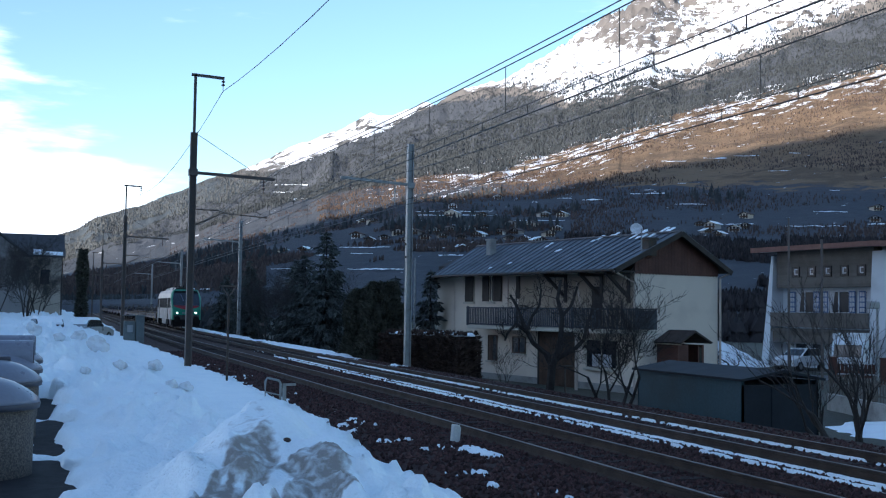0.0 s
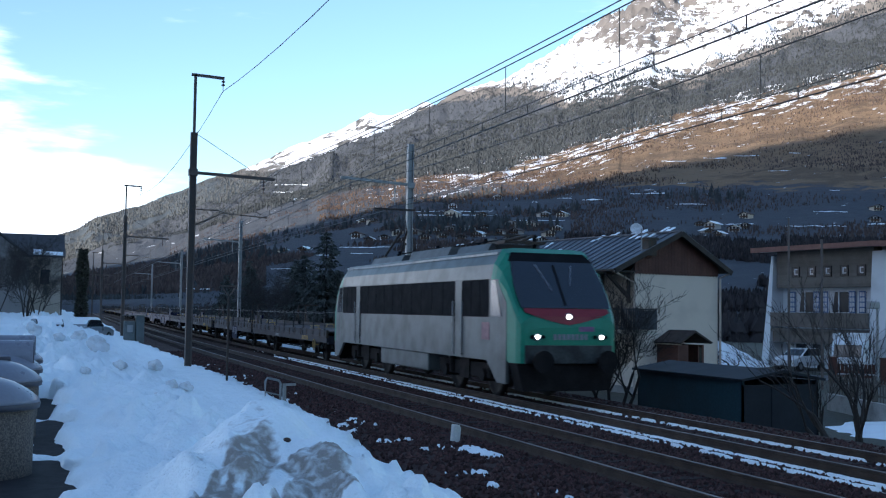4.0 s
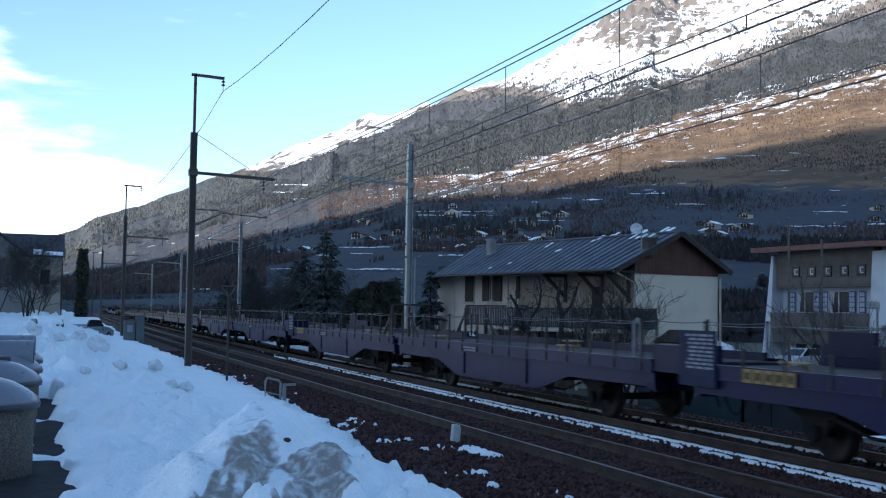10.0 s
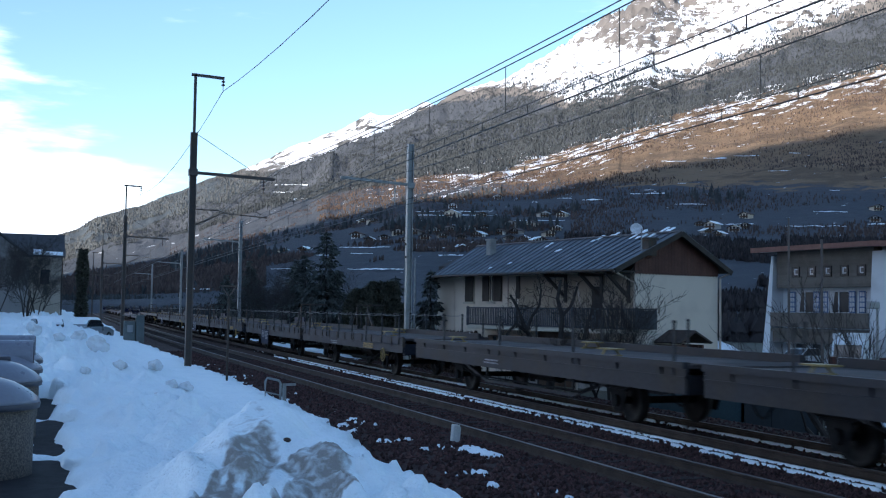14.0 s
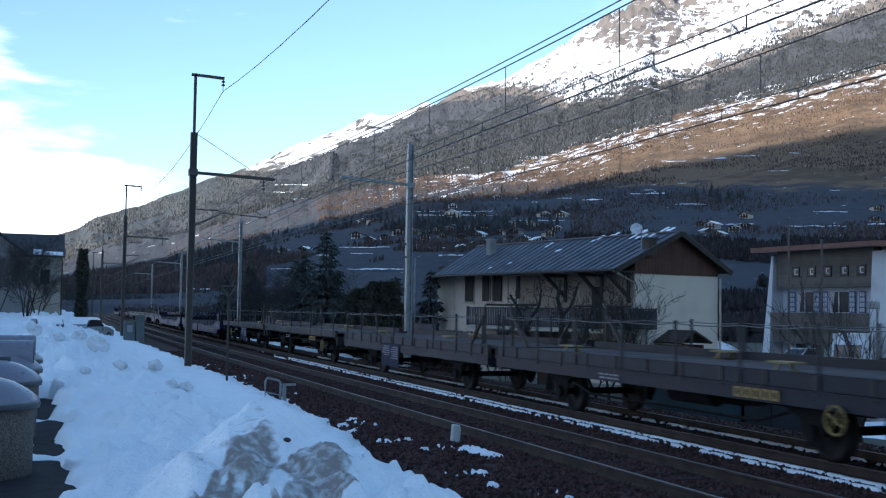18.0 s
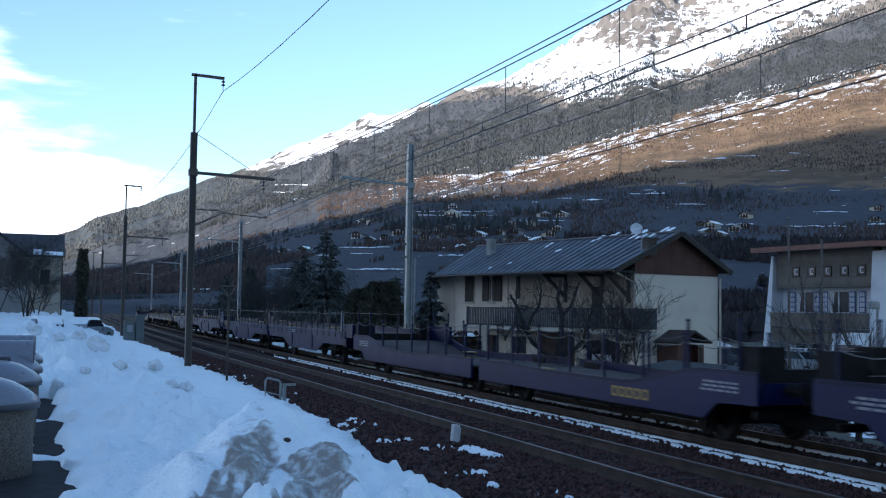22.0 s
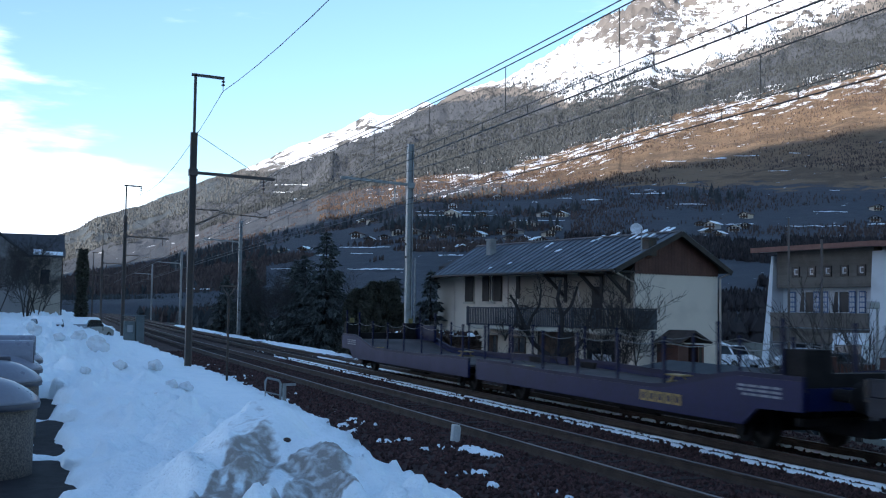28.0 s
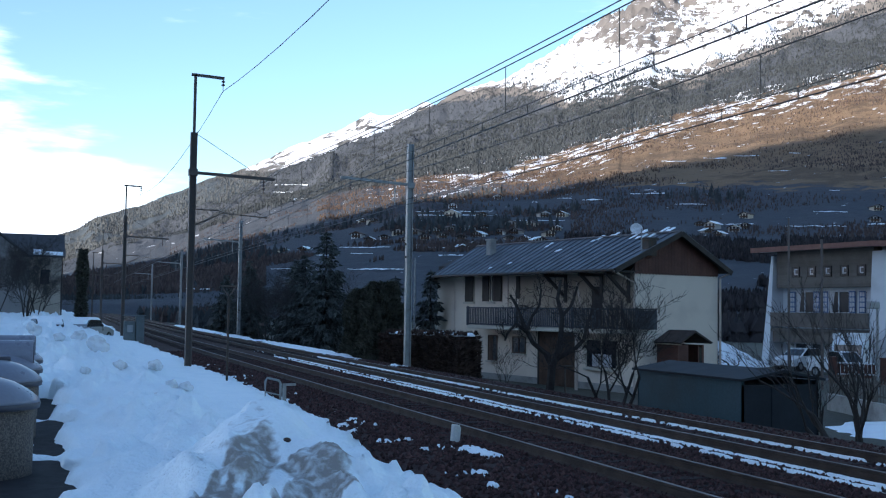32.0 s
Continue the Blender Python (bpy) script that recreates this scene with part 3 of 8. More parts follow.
W_DECK = mat("worn_deck_plate", (0.078, 0.062, 0.060), 0.8, 0.0, 0.25, 0.9, 12, 0.004, (0.046, 0.039, 0.038), 0.5, spec=0.2)
GEAR = mat("brake_dust_steel", (0.014, 0.012, 0.012), 0.85, 0.0, 0.3, 4, 30, 0.004, spec=0.2)
TYRE = mat("worn_wheel_steel", (0.020, 0.017, 0.016), 0.7, 0.1, 0.25, 4, 30, spec=0.25)
POST = mat("dark_post_steel", (0.030, 0.029, 0.032), 0.6, 0.2, 0.2, 3, 20)
OCHRE = mat("ochre_lettering", (0.30, 0.20, 0.06), 0.6, 0, 0.15, 8, 40)
WHITE_P = mat("white_marking_paint", (0.24, 0.25, 0.28), 0.6, 0, 0.15, 6, 40)
PLATE = mat("dark_data_panel", (0.034, 0.040, 0.072), 0.7, 0, 0.15, 3, 25, spec=0.1)
YELLOW = mat("yellow_chock_paint", (0.24, 0.17, 0.05), 0.55, 0, 0.2, 6, 30, 0.002, (0.25, 0.17, 0.06), 0.4)
ROPE = mat("pale_wire_rope", (0.20, 0.19, 0.18), 0.6, 0.3, 0.1)
CACHE = {}


def shared(key, build, smooth=False):
    """One mesh for all alike parts."""
    if key not in CACHE:
        CACHE[key] = build().mesh(key.split(":")[0], smooth)
    return CACHE[key]


def put(name, me, material, parent, m=None, label=""):
    ob = part(name, me, material, parent, label)
    if m is not None:
        ob.matrix_local = m
    return ob


def wheel_build(r):
    def build():
        b = Bm()
        prof = [(0.09, 0.08), (r * 0.35, 0.05), (r * 0.78, 0.02), (r * 0.8, 0.06), (r - 0.005, 0.06), (r, 0.0), (r + 0.028, -0.05), (r + 0.02, -0.075), (r * 0.8, -0.07), (r * 0.76, -0.03), (0.09, -0.08)]
        b.lathe(prof, 24)
        return b
    return build


def wheelset(parent, y, r):
    ax = put("wheelset", shared("axle", lambda: Bm().tube((-1.05, 0, 0), (1.05, 0, 0), 0.075, 10)), GEAR, parent, pose(0, y, r))
    for sx in (-1, 1):
        put("wheel", shared("wheel:%.2f" % r, wheel_build(r), True), TYRE, ax, pose(sx * 0.75, 0, 0, 0, 90 * sx, 0))


def axle_guard(parent, y, r, x):
    def build():
        b = Bm()
        b.prism([(-0.42, 0.95), (0.42, 0.95), (0.30, 0.55), (0.14, r - 0.22), (-0.14, r - 0.22), (-0.30, 0.55)], "x", -0.02, 0.02)
        b.tube((-0.11, 0, r), (0.06, 0, r), 0.13, 12)
        for i in range(5):
            b.box(-0.05, 0.05, -0.62 + 0.07 * i, 0.62 - 0.07 * i, r + 0.32 - 0.028 * i, r + 0.345 - 0.028 * i)
        return b
    put("axle_guard", shared("axle_guard:%.2f" % r, build), GEAR, parent, pose(x, y, 0, 0, 0, 0 if x < 0 else 180))


def buffers(parent, y, sgn, material=None):
    for sx in (-1, 1):
        put("buffer", shared("buffer", lambda: Bm().tube((0, 0, 0), (0, 0.36, 0), 0.10, 12).tube((0, 0.36, 0), (0, 0.58, 0), 0.075, 12).tube((0, 0.58, 0), (0, 0.62, 0), 0.23, 16)), GEAR, parent, pose(sx * 0.87, y, 1.04, 0, 0, 0 if sgn > 0 else 180))
    put("coupling_hook", shared("coupling_hook", lambda: Bm().box(-0.06, 0.06, 0, 0.35, -0.06, 0.06).tube((0, 0.3, -0.32), (0, 0.34, 0.05), 0.035, 6).tube((0.12, 0, -0.1), (0.14, 0.25, -0.5), 0.025, 6)), GEAR, parent, pose(0, y, 1.0, 0, 0, 0 if sgn > 0 else 180))


def stanchion(h):
    return lambda: Bm().box(-0.022, 0.022, -0.024, 0.024, -0.26, h).box(-0.035, 0.035, -0.035, 0.035, -0.24, -0.08).box(-0.03, 0.03, -0.032, 0.032, h - 0.05, h - 0.02)


def rope_line(parent, x, ys, z, sag):
    b = Bm()
    pts = [(x, y0 + (y1 - y0) * k / 4, z - sag * 4 * (k / 4) * (1 - k / 4)) for y0, y1 in zip(ys[:-1], ys[1:]) for k in range(4)] + [(x, ys[-1], z)]
    b.path(pts, 0.009, 4)
    part("rope", b, ROPE, parent, "slack pale wire rope")


def emblem_bars(parent, x, y, z, w, h, name="name_panel"):
    """Five ochre shapes where the owner's name stands."""
    b = Bm()
    step = w / 5
    for k in range(5):
        y0 = y - w / 2 + k * step
        b.box(x - 0.004, x + 0.004, y0 + 0.04 * step, y0 + 0.26 * step, z, z + h)
        b.box(x - 0.004, x + 0.004, y0 + 0.26 * step, y0 + 0.62 * step, z, z + h * 0.22)
        b.box(x - 0.004, x + 0.004, y0 + 0.26 * step, y0 + 0.62 * step, z + h * 0.78, z + h)
        b.box(x - 0.004, x + 0.004, y0 + 0.62 * step, y0 + 0.84 * step, z, z + h)
    tagged(part(name, b, OCHRE, parent, "faded ochre marking"), kind="stuff")


def text_bars(parent, x, y, z, w, rows, rng, material=None, lh=0.07):
    b = Bm()
    for r in range(rows):
        c = y
        while c < y + w - 0.1:
            l = 0.08 + 0.22 * rng.random()
            b.box(x - 0.003, x + 0.003, c, min(c + l, y + w), z - r * lh, z - r * lh + lh * 0.55)
            c += l + 0.05
    tagged(part("stencil_lines", b, material or WHITE_P, parent, "unreadable white stencil lines"), kind="stuff")


def chock(parent, x, y, z):
    def build():
        b = Bm()
        b.beam((0, -0.22, 0), (0, -0.12, 0.15), 0.05, 0.03).beam((0, 0.22, 0), (0, 0.12, 0.15), 0.05, 0.03).box(-0.3, 0.3, -0.16, 0.16, 0.14, 0.17).box(-0.03, 0.03, -0.28, 0.28, 0, 0.03)
        return b
    put("wheel_chock", shared("wheel_chock", build), YELLOW, parent, pose(x, y, z, 0, 0, 90), "yellow steel wheel chock")


def underframe_gear(parent, half, rng, drop=0.0):
    """Centre sill, cross members, brake rigging and air tank."""
    b = Bm()
    b.box(-0.28, 0.28, -half, half, 0.72 - drop, 1.0 - drop)
    for k in range(7):
        put("cross_member", shared("cross_member", lambda: Bm().box(-1.3, 1.3, -0.06, 0.06, 0.9, 1.02)), GEAR, parent, pose(0, -half + 0.4 + k * (2 * half - 0.8) / 6, -drop))
    part("centre_sill", b, GEAR, parent)
    t = Bm().tube((-0.5, -0.7, 0.72 - drop), (-0.5, 0.7, 0.72 - drop), 0.18, 12).box(0.35, 0.9, -0.3, 0.4, 0.5 - drop * 0.8, 0.9 - drop)
    part("air_tank", t, GEAR, parent)
    g = Bm()
    for sx in (-1.2, 1.2):
        g.path([(sx, -half + 3.4, 0.72), (sx, -half + 4.2, 0.52), (sx, half - 4.2, 0.52), (sx, half - 3.4, 0.72)], 0.03, 5)
    part("brake_rod", g, GEAR, parent)
    for e in (-1, 1):
        h = Bm()
        pts = [(-0.95, e * (half - 1.0 + 0.12 * k), 0.86 - 0.34 * math.sin(math.pi * k / 6)) for k in range(7)]
        h.path(pts, 0.022, 5)
        part("brake_hose", h, GEAR, parent)


def brake_wheel(parent, x, y, z):
    def build():
        b = Bm()
        for k in range(14):
            a, c = 2 * math.pi * k / 14, 2 * math.pi * (k + 1) / 14
            b.tube((0, 0.21 * math.cos(a), 0.21 * math.sin(a)), (0, 0.21 * math.cos(c), 0.21 * math.sin(c)), 0.022, 6)
        for k in range(4):
            a = math.pi * k / 2 + 0.5
            b.tube((0, 0, 0), (0, 0.2 * math.cos(a), 0.2 * math.sin(a)), 0.016, 5)
        b.tube((-0.03, 0, 0), (0.2, 0, 0), 0.03, 6)
        return b
    put("brake_wheel", shared("brake_wheel", build), YELLOW, parent, pose(x, y, z), "ochre hand brake wheel")


def end_frame(parent, y, z, x, sgn):
    """Hinged bridge-plate arm with a diagonal stay."""
    b = Bm()
    b.beam((x, y, z), (x, y, z + 0.95), 0.07, 0.07).beam((x, y + sgn * 0.9, z), (x, y, z + 0.78), 0.07, 0.06)
    b.path([(x, y, z + 0.95), (x, y - sgn * 0.05, z + 1.02), (x + 0.75, y - sgn * 0.05, z + 1.02)], 0.03, 6)
    part("end_stay", b, STEEL_DARK, parent)


def flat_unit(kind, length, outer, rng, panel_at=6.8):
    """One two-axle unit. outer: +1 if its buffered end is at the rear (+Y), -1 at the front."""
    names = {"A": "grey steel car-carrying flat wagon with board sides and posts", "B": "blue fish-bellied car-carrying wagon with posts and ropes", "C": "slate-grey flat wagon with a trussed underframe", "D": "dark flat wagon with a worn tan deck", "E": "blue low-floor car-carrying wagon with dipped sides"}
    u = thing("car_carrier_wagon", pose(0, 0, 0), names[kind], "railway wagon", "wagons of the train")
    half = length / 2 - 0.28
    y_out = half - 0.38 if outer > 0 else -half + 0.38           # headstock at the buffered end
    lo, hi = (-half, y_out) if outer > 0 else (y_out, half)
    r, free, joint = (0.36, 1.9, 1.3) if kind == "E" else (0.46, 2.84, 2.97)
    for y in (lo + (free if outer < 0 else joint), hi - (free if outer > 0 else joint)):
        wheelset(u, y, r)
        for x in (-1.12, 1.12):
            axle_guard(u, y, r, x)
    underframe_gear(u, half - 0.3, rng, 0.36 if kind == "E" else 0.0)
    buffers(u, y_out, outer)
    top = 1.38
    paint = {"A": W_GREY, "B": W_BLUE, "C": W_SLATE, "D": W_SLATE, "E": W_BLUE}[kind]
    for y in ((y_out - 0.07 * outer,) if kind == "E" else (lo + 0.07, hi - 0.07)):
        put("headstock", shared("headstock:" + kind, lambda: Bm().box(-1.38, 1.38, -0.09, 0.09, 0.8, 1.14)), paint, u, pose(0, y, 0))
    if kind == "E":
        mid = (lo + hi) / 2
        def side_top(y):
            f = min(1, max(0, (abs(y - mid) - (half - 4.2)) / 2.2))
            rise_end = f if (y - mid) * outer > 0 else f * 0.15
            return 0.86 + 0.38 * rise_end
        ys = [lo + (hi - lo) * k / 24 for k in range(25)]
        for sx in (-1, 1):
            b = Bm()
            outline = [(y, side_top(y)) for y in ys] + ([(hi, 0.78), (hi - 1.1, 0.75), (hi - 1.5, 0.46), (lo, 0.46)] if outer > 0 else [(hi, 0.46), (lo + 1.5, 0.46), (lo + 1.1, 0.75), (lo, 0.78)])
            b.prism(outline, "x", sx * 1.45 - 0.03, sx * 1.45 + 0.03)
            part("side_plate", b, W_BLUE, u)
            rim = Bm()
            for a, c in zip(ys[:-1], ys[1:]):
                rim.beam((sx * 1.44, a, side_top(a) + 0.02), (sx * 1.44, c, side_top(c) + 0.02), 0.05, 0.11)
            part("side_rim", rim, W_NAVY, u)
        d = Bm().prism([(y, side_top(y) - 0.12) for y in ys] + [(y, side_top(y) - 0.17) for y in reversed(ys)], "x", -1.4, 1.4)
        part("deck", d, W_DECK, u)
        for sx in (-1, 1):
            w = Bm()
            y0, y1 = (hi - 2.5, hi - 0.05) if outer > 0 else (lo + 0.05, lo + 2.5)
            xs_ = sorted((sx * 1.40, sx * 1.30))
            if sx > 0 and outer > 0:
                w.box(xs_[0], xs_[1], y0, y1, 1.1, 1.66)
                part("end_wing", w, W_NAVY, u)
        c0, c1 = (hi - 0.5, hi - 0.02) if outer > 0 else (lo + 0.02, lo + 0.5)
        part("end_bulkhead", Bm().box(-1.42, -0.9, c0, c1, 0.8, 1.72).box(0.9, 1.42, c0, c1, 0.8, 1.72).box(-0.9, 0.9, c0 + 0.1, c1 - 0.1, 0.8, 1.35), GEAR, u)
        if outer < 0:
            emblem_bars(u, -1.486, lo + 4.0, 0.60, 1.45, 0.20)
        text_bars(u, -1.484, (hi - 1.9) if outer > 0 else (lo + 0.5), 1.08, 1.1, 3, rng)
        post_y, ph = [lo + 0.5 + k * (hi - lo - 1.0) / 7 for k in range(8)], 0.95
        part("floor_stringer", Bm().box(-0.9, 0.9, lo + 2.4, hi - 2.4, 0.30, 0.5), GEAR, u)
    else:
        zf = 1.325
        part("deck", Bm().box(-1.37, 1.37, lo, hi, zf - 0.06, zf), W_DECK, u)
        guide = Bm().box(1.20, 1.30, lo + 0.2, hi - 0.2, zf, zf + 0.17)
        part("wheel_guide", guide, W_NAVY if kind == "B" else W_SLATE, u)
        if kind in "AC":
            zb = 0.86 if kind == "A" else 0.80
            for sx in (-1, 1):
                x0, x1 = sorted((sx * 1.38, sx * 1.45))
                part("side_sill", Bm().box(x0, x1, lo, hi, zb, 1.12 if kind == "A" else 1.255).box(x0 - 0.03, x1 + 0.03, lo, hi, 1.09, 1.12), paint, u)
            if kind == "A":
                n = max(10, round((hi - lo) / 1.15))
                w = (hi - lo) / n
                for sx in (-1, 1):
                    for k in range(n):
                        put("side_board", shared("side_board:%.2f" % w, lambda: Bm().box(-0.025, 0.025, -w / 2 + 0.02, w / 2 - 0.02, 0, 0.255).box(-0.035, 0.035, -w / 2 + 0.02, w / 2 - 0.02, 0.225, 0.255).bevel(0.006)), W_GREY, u, pose(sx * 1.42, lo + w * (k + 0.5), 1.125, 0, 0, 0))
                    for k in range(n + 1):
                        put("side_rib", shared("side_rib", lambda: Bm().box(-0.05, 0.05, -0.03, 0.03, 1.05, 1.36)), STEEL_DARK, u, pose(sx * 1.42, lo + w * k, 0))
            else:
                for sx in (-1, 1):
                    part("deck_edge", Bm().box(sx * 1.45 - 0.06, sx * 1.45 + 0.06, lo, hi, 1.26, 1.38), W_SLATE, u)
                    g = Bm()
                    for k in range(9):
                        y = lo + 0.8 + k * (hi - lo - 1.6) / 8
                        g.prism([(sx * 1.36, 0.82), (sx * 1.5, 1.26), (sx * 1.36, 1.26)], "y", y - 0.03, y + 0.03)
                    part("side_bracket", g, W_SLATE, u)
                    tr = Bm()
                    a, c = lo + 3.2, hi - 3.2
                    tr.beam((sx * 1.15, a, 0.84), (sx * 1.15, a + 1.7, 0.42), 0.07, 0.07).beam((sx * 1.15, a + 1.7, 0.42), (sx * 1.15, c - 1.7, 0.42), 0.07, 0.07).beam((sx * 1.15, c - 1.7, 0.42), (sx * 1.15, c, 0.84), 0.07, 0.07)
                    tr.beam((sx * 1.15, a + 1.7, 0.42), (sx * 1.15, a + 1.7, 0.84), 0.06, 0.06).beam((sx * 1.15, c - 1.7, 0.42), (sx * 1.15, c - 1.7, 0.84), 0.06, 0.06)
                    part("truss_rod", tr, W_SLATE, u)
        elif kind == "B":
            mid = (lo + hi) / 2
            for sx in (-1, 1):
                outline = [(lo, 1.14), (hi, 1.14), (hi, 0.94), (hi - 3.6, 0.92), (mid + 2.6, 0.55), (mid - 2.6, 0.55), (lo + 3.6, 0.92), (lo, 0.94)]
                part("fish_belly_girder", Bm().prism(outline, "x", sx * 1.38 - 0.025, sx * 1.38 + 0.025), W_BLUE, u)
                fl = Bm()
                for (a, za), (c, zc) in zip(outline[2:7], outline[3:8]):
                    fl.beam((sx * 1.38, a, za), (sx * 1.38, c, zc), 0.035, 0.16)
                part("girder_flange", fl, W_BLUE, u)
                up = Bm().box(sx * 1.42 - 0.03, sx * 1.42 + 0.03, lo, hi, 1.14, 1.36).box(sx * 1.42 - 0.06, sx * 1.42 + 0.06, lo, hi, 1.35, 1.385).box(sx * 1.40 - 0.07, sx * 1.40 + 0.07, lo, hi, 1.12, 1.15)
                part("upper_sill", up, W_BLUE, u)
                for y in (mid - 2.0, mid + 2.0):
                    part("girder_stiffener", Bm().box(sx * 1.41 - 0.03, sx * 1.41 + 0.03, y - 0.04, y + 0.04, 0.55, 1.12), W_NAVY, u)
            if outer > 0:
                emblem_bars(u, -1.488, hi - 2.15, 1.14, 1.35, 0.22)
                part("data_panel", Bm().box(-1.50, -1.45, hi - 0.75, hi + 0.35, 0.98, 1.95).bevel(0.01), PLATE, u, "blue data panel with white stencilling")
                text_bars(u, -1.502, hi - 0.68, 1.85, 0.8, 9, rng)
                part("end_wing", Bm().box(1.30, 1.40, hi - 3.2, hi - 0.05, 1.3, 1.72).box(1.32, 1.42, hi - 1.4, hi - 0.2, 1.72, 1.95), W_NAVY, u)
            else:
                part("end_bulkhead", Bm().box(-1.42, -0.55, lo - 0.95, lo + 0.02, 1.16, 1.66).box(-1.40, 1.40, lo - 0.02, lo + 0.3, 0.82, 1.3), W_NAVY, u)
                hb = Bm().path([(-1.40, lo + 0.75, 1.4), (-1.40, lo + 0.75, 2.05), (-1.40, lo + 0.62, 2.12), (-1.40, lo + 0.5, 2.05), (-1.40, lo + 0.5, 1.45)], 0.035, 8)
                part("grab_rail", hb, WHITE_P, u, "bent white grab rail")
        else:
            for sx in (-1, 1):
                part("side_sill", Bm().box(sx * 1.42 - 0.04, sx * 1.42 + 0.04, lo, hi, 1.12, 1.36).box(sx * 1.42 - 0.07, sx * 1.42 + 0.07, lo, hi, 1.34, 1.38), W_SLATE, u)
            part("frame_girder", Bm().box(-0.85, -0.7, lo + 0.4, hi - 0.4, 0.78, 1.12).box(0.7, 0.85, lo + 0.4, hi - 0.4, 0.78, 1.12), GEAR, u)
        if kind in "AD":
            if outer < 0:
                brake_wheel(u, -1.52, lo + 1.9, 0.74)
                emblem_bars(u, -1.488, lo + 3.8, 0.9, 1.2, 0.17)
            else:
                yb = hi - (panel_at if kind == "A" else 9.2)
                if kind == "D":
                    brake_wheel(u, -1.52, hi - 3.9, 0.76)
                part("data_panel", Bm().box(-1.495, -1.475, yb, yb + 1.85, 0.40, 1.12).bevel(0.006), PLATE, u, "grey panel with stencilled data")
                text_bars(u, -1.498, yb + 0.10, 1.0, 0.7, 6, rng)
                text_bars(u, -1.498, yb + 1.0, 1.02, 0.7, 5, rng)
                part("end_wing", Bm().box(1.28, 1.38, hi - 2.6, hi - 0.1, 1.25, 1.72), W_NAVY if kind == "A" else W_SLATE, u)
        side_top = lambda y: top
        n = round((hi - lo) / (1.1 if kind == "B" else 2.1))
        post_y, ph = [lo + 0.4 + k * (hi - lo - 0.8) / n for k in range(n + 1)], 0.74
        if kind == "C":
            post_y = post_y[::2]
        text_bars(u, -1.489, (lo + hi) / 2 + 1.0, 1.24 if kind == "B" else 0.98, 0.9, 2, rng)
    for sx in (-1, 1):
        for k, y in enumerate(post_y):
            tall = ph if (kind != "B" or k % 2 == 0) else 0.30
            put("post", shared("post:%.2f" % tall, stanchion(tall)), POST if kind != "E" else W_NAVY, u, pose(sx * 1.44, y, side_top(y)))
        tall_y = post_y[::2] if kind == "B" else post_y
        if kind != "C":
            zr = (side_top(post_y[len(post_y) // 2]) + ph - 0.06)
            rope_line(u, sx * 1.44, tall_y, zr, 0.10 if kind == "E" else 0.03)
    for k in range(3):
        chock(u, (-0.95, 0.95)[k % 2], lo + (hi - lo) * (0.2 + 0.28 * k + 0.1 * rng.random()), side_top((lo + hi) / 2) - 0.12 if kind == "E" else 1.325)
    if kind in "ABD":
        ys_ = lo + 0.6 if outer > 0 else hi - 0.6
        end_frame(u, ys_, top, -1.3, 1 if outer > 0 else -1)
        end_frame(u, ys_, top, 1.3, 1 if outer > 0 else -1)
    part("bridge_plate", Bm().box(-1.2, 1.2, (lo if outer > 0 else hi) - 0.35, (lo if outer > 0 else hi) + 0.35, 1.33 if kind != "E" else 0.78, 1.352 if kind != "E" else 0.80), W_DECK, u)
    return u


CONSIST = [("A", 17.8, 35.4, 50.95), ("A", 50.95, 66.9, 82.6), ("B", 82.6, 99.0, 115.5), ("B", 115.5, 131.8, 148.4), ("B", 148.4, 164.7, 181.0), ("C", 181.0, 196.35, 212.0), ("A", 212.0, 227.0, 242.0), ("A", 242.0, 256.8, 271.75), ("A", 271.75, 287.0, 302.0), ("D", 302.0, 317.4, 332.45), ("E", 332.45, 344.9, 357.1), ("E", 357.1, 369.7, 382.2), ("B", 382.2, 398.1, 414.4), ("B", 414.4, 430.7, 447.0), ("A", 447.0, 462.5, 478.4), ("E", 478.4, 492.3, 506.2)]
rng_train = random.Random(11)
for kind, a, j, b in CONSIST:
    KEYED.append((flat_unit(kind, j - a, -1, rng_train), (a + j) / 2))
    KEYED.append((flat_unit(kind, b - j, 1, rng_train, 10.0 if b < 200 else 6.8), (j + b) / 2))
last = KEYED[-1][0]
part("tail_lamp", Bm().box(-1.25, -1.08, 6.05, 6.12, 1.72, 1.9).box(1.08, 1.25, 6.05, 6.12, 1.72, 1.9).bevel(0.02), mat("yellow_tail_marker", (0.16, 0.13, 0.04), 0.6), last, "dull yellow tail marker box")


# ---- locomotive ----
L_SILVER = mat("silver_loco_paint", (0.115, 0.130, 0.128), 0.4, 0.25, 0.15, 1.5, 12, 0, (0.080, 0.088, 0.084), 0.45)
L_GREEN = mat("green_loco_paint", (0.02, 0.22, 0.13), 0.4, 0.0, 0.1, 2, 12)
L_RED = mat("dark_red_stripe", (0.22, 0.02, 0.03), 0.4, 0, 0.1)
L_GRILLE = mat("black_grille", (0.010, 0.010, 0.012), 0.8, 0.0, 0.3, 3, 60, 0.003, spec=0.1)
L_ROOF = mat("roof_grey", (0.07, 0.073, 0.075), 0.45, 0.3, 0.2, 2, 20)
LOCO_GLASS = glass_mat("loco_glass", (0.015, 0.02, 0.03))
LAMP_ON = mat("lit_headlamp", (1.0, 0.93, 0.8), 0.3, emit=25.0)


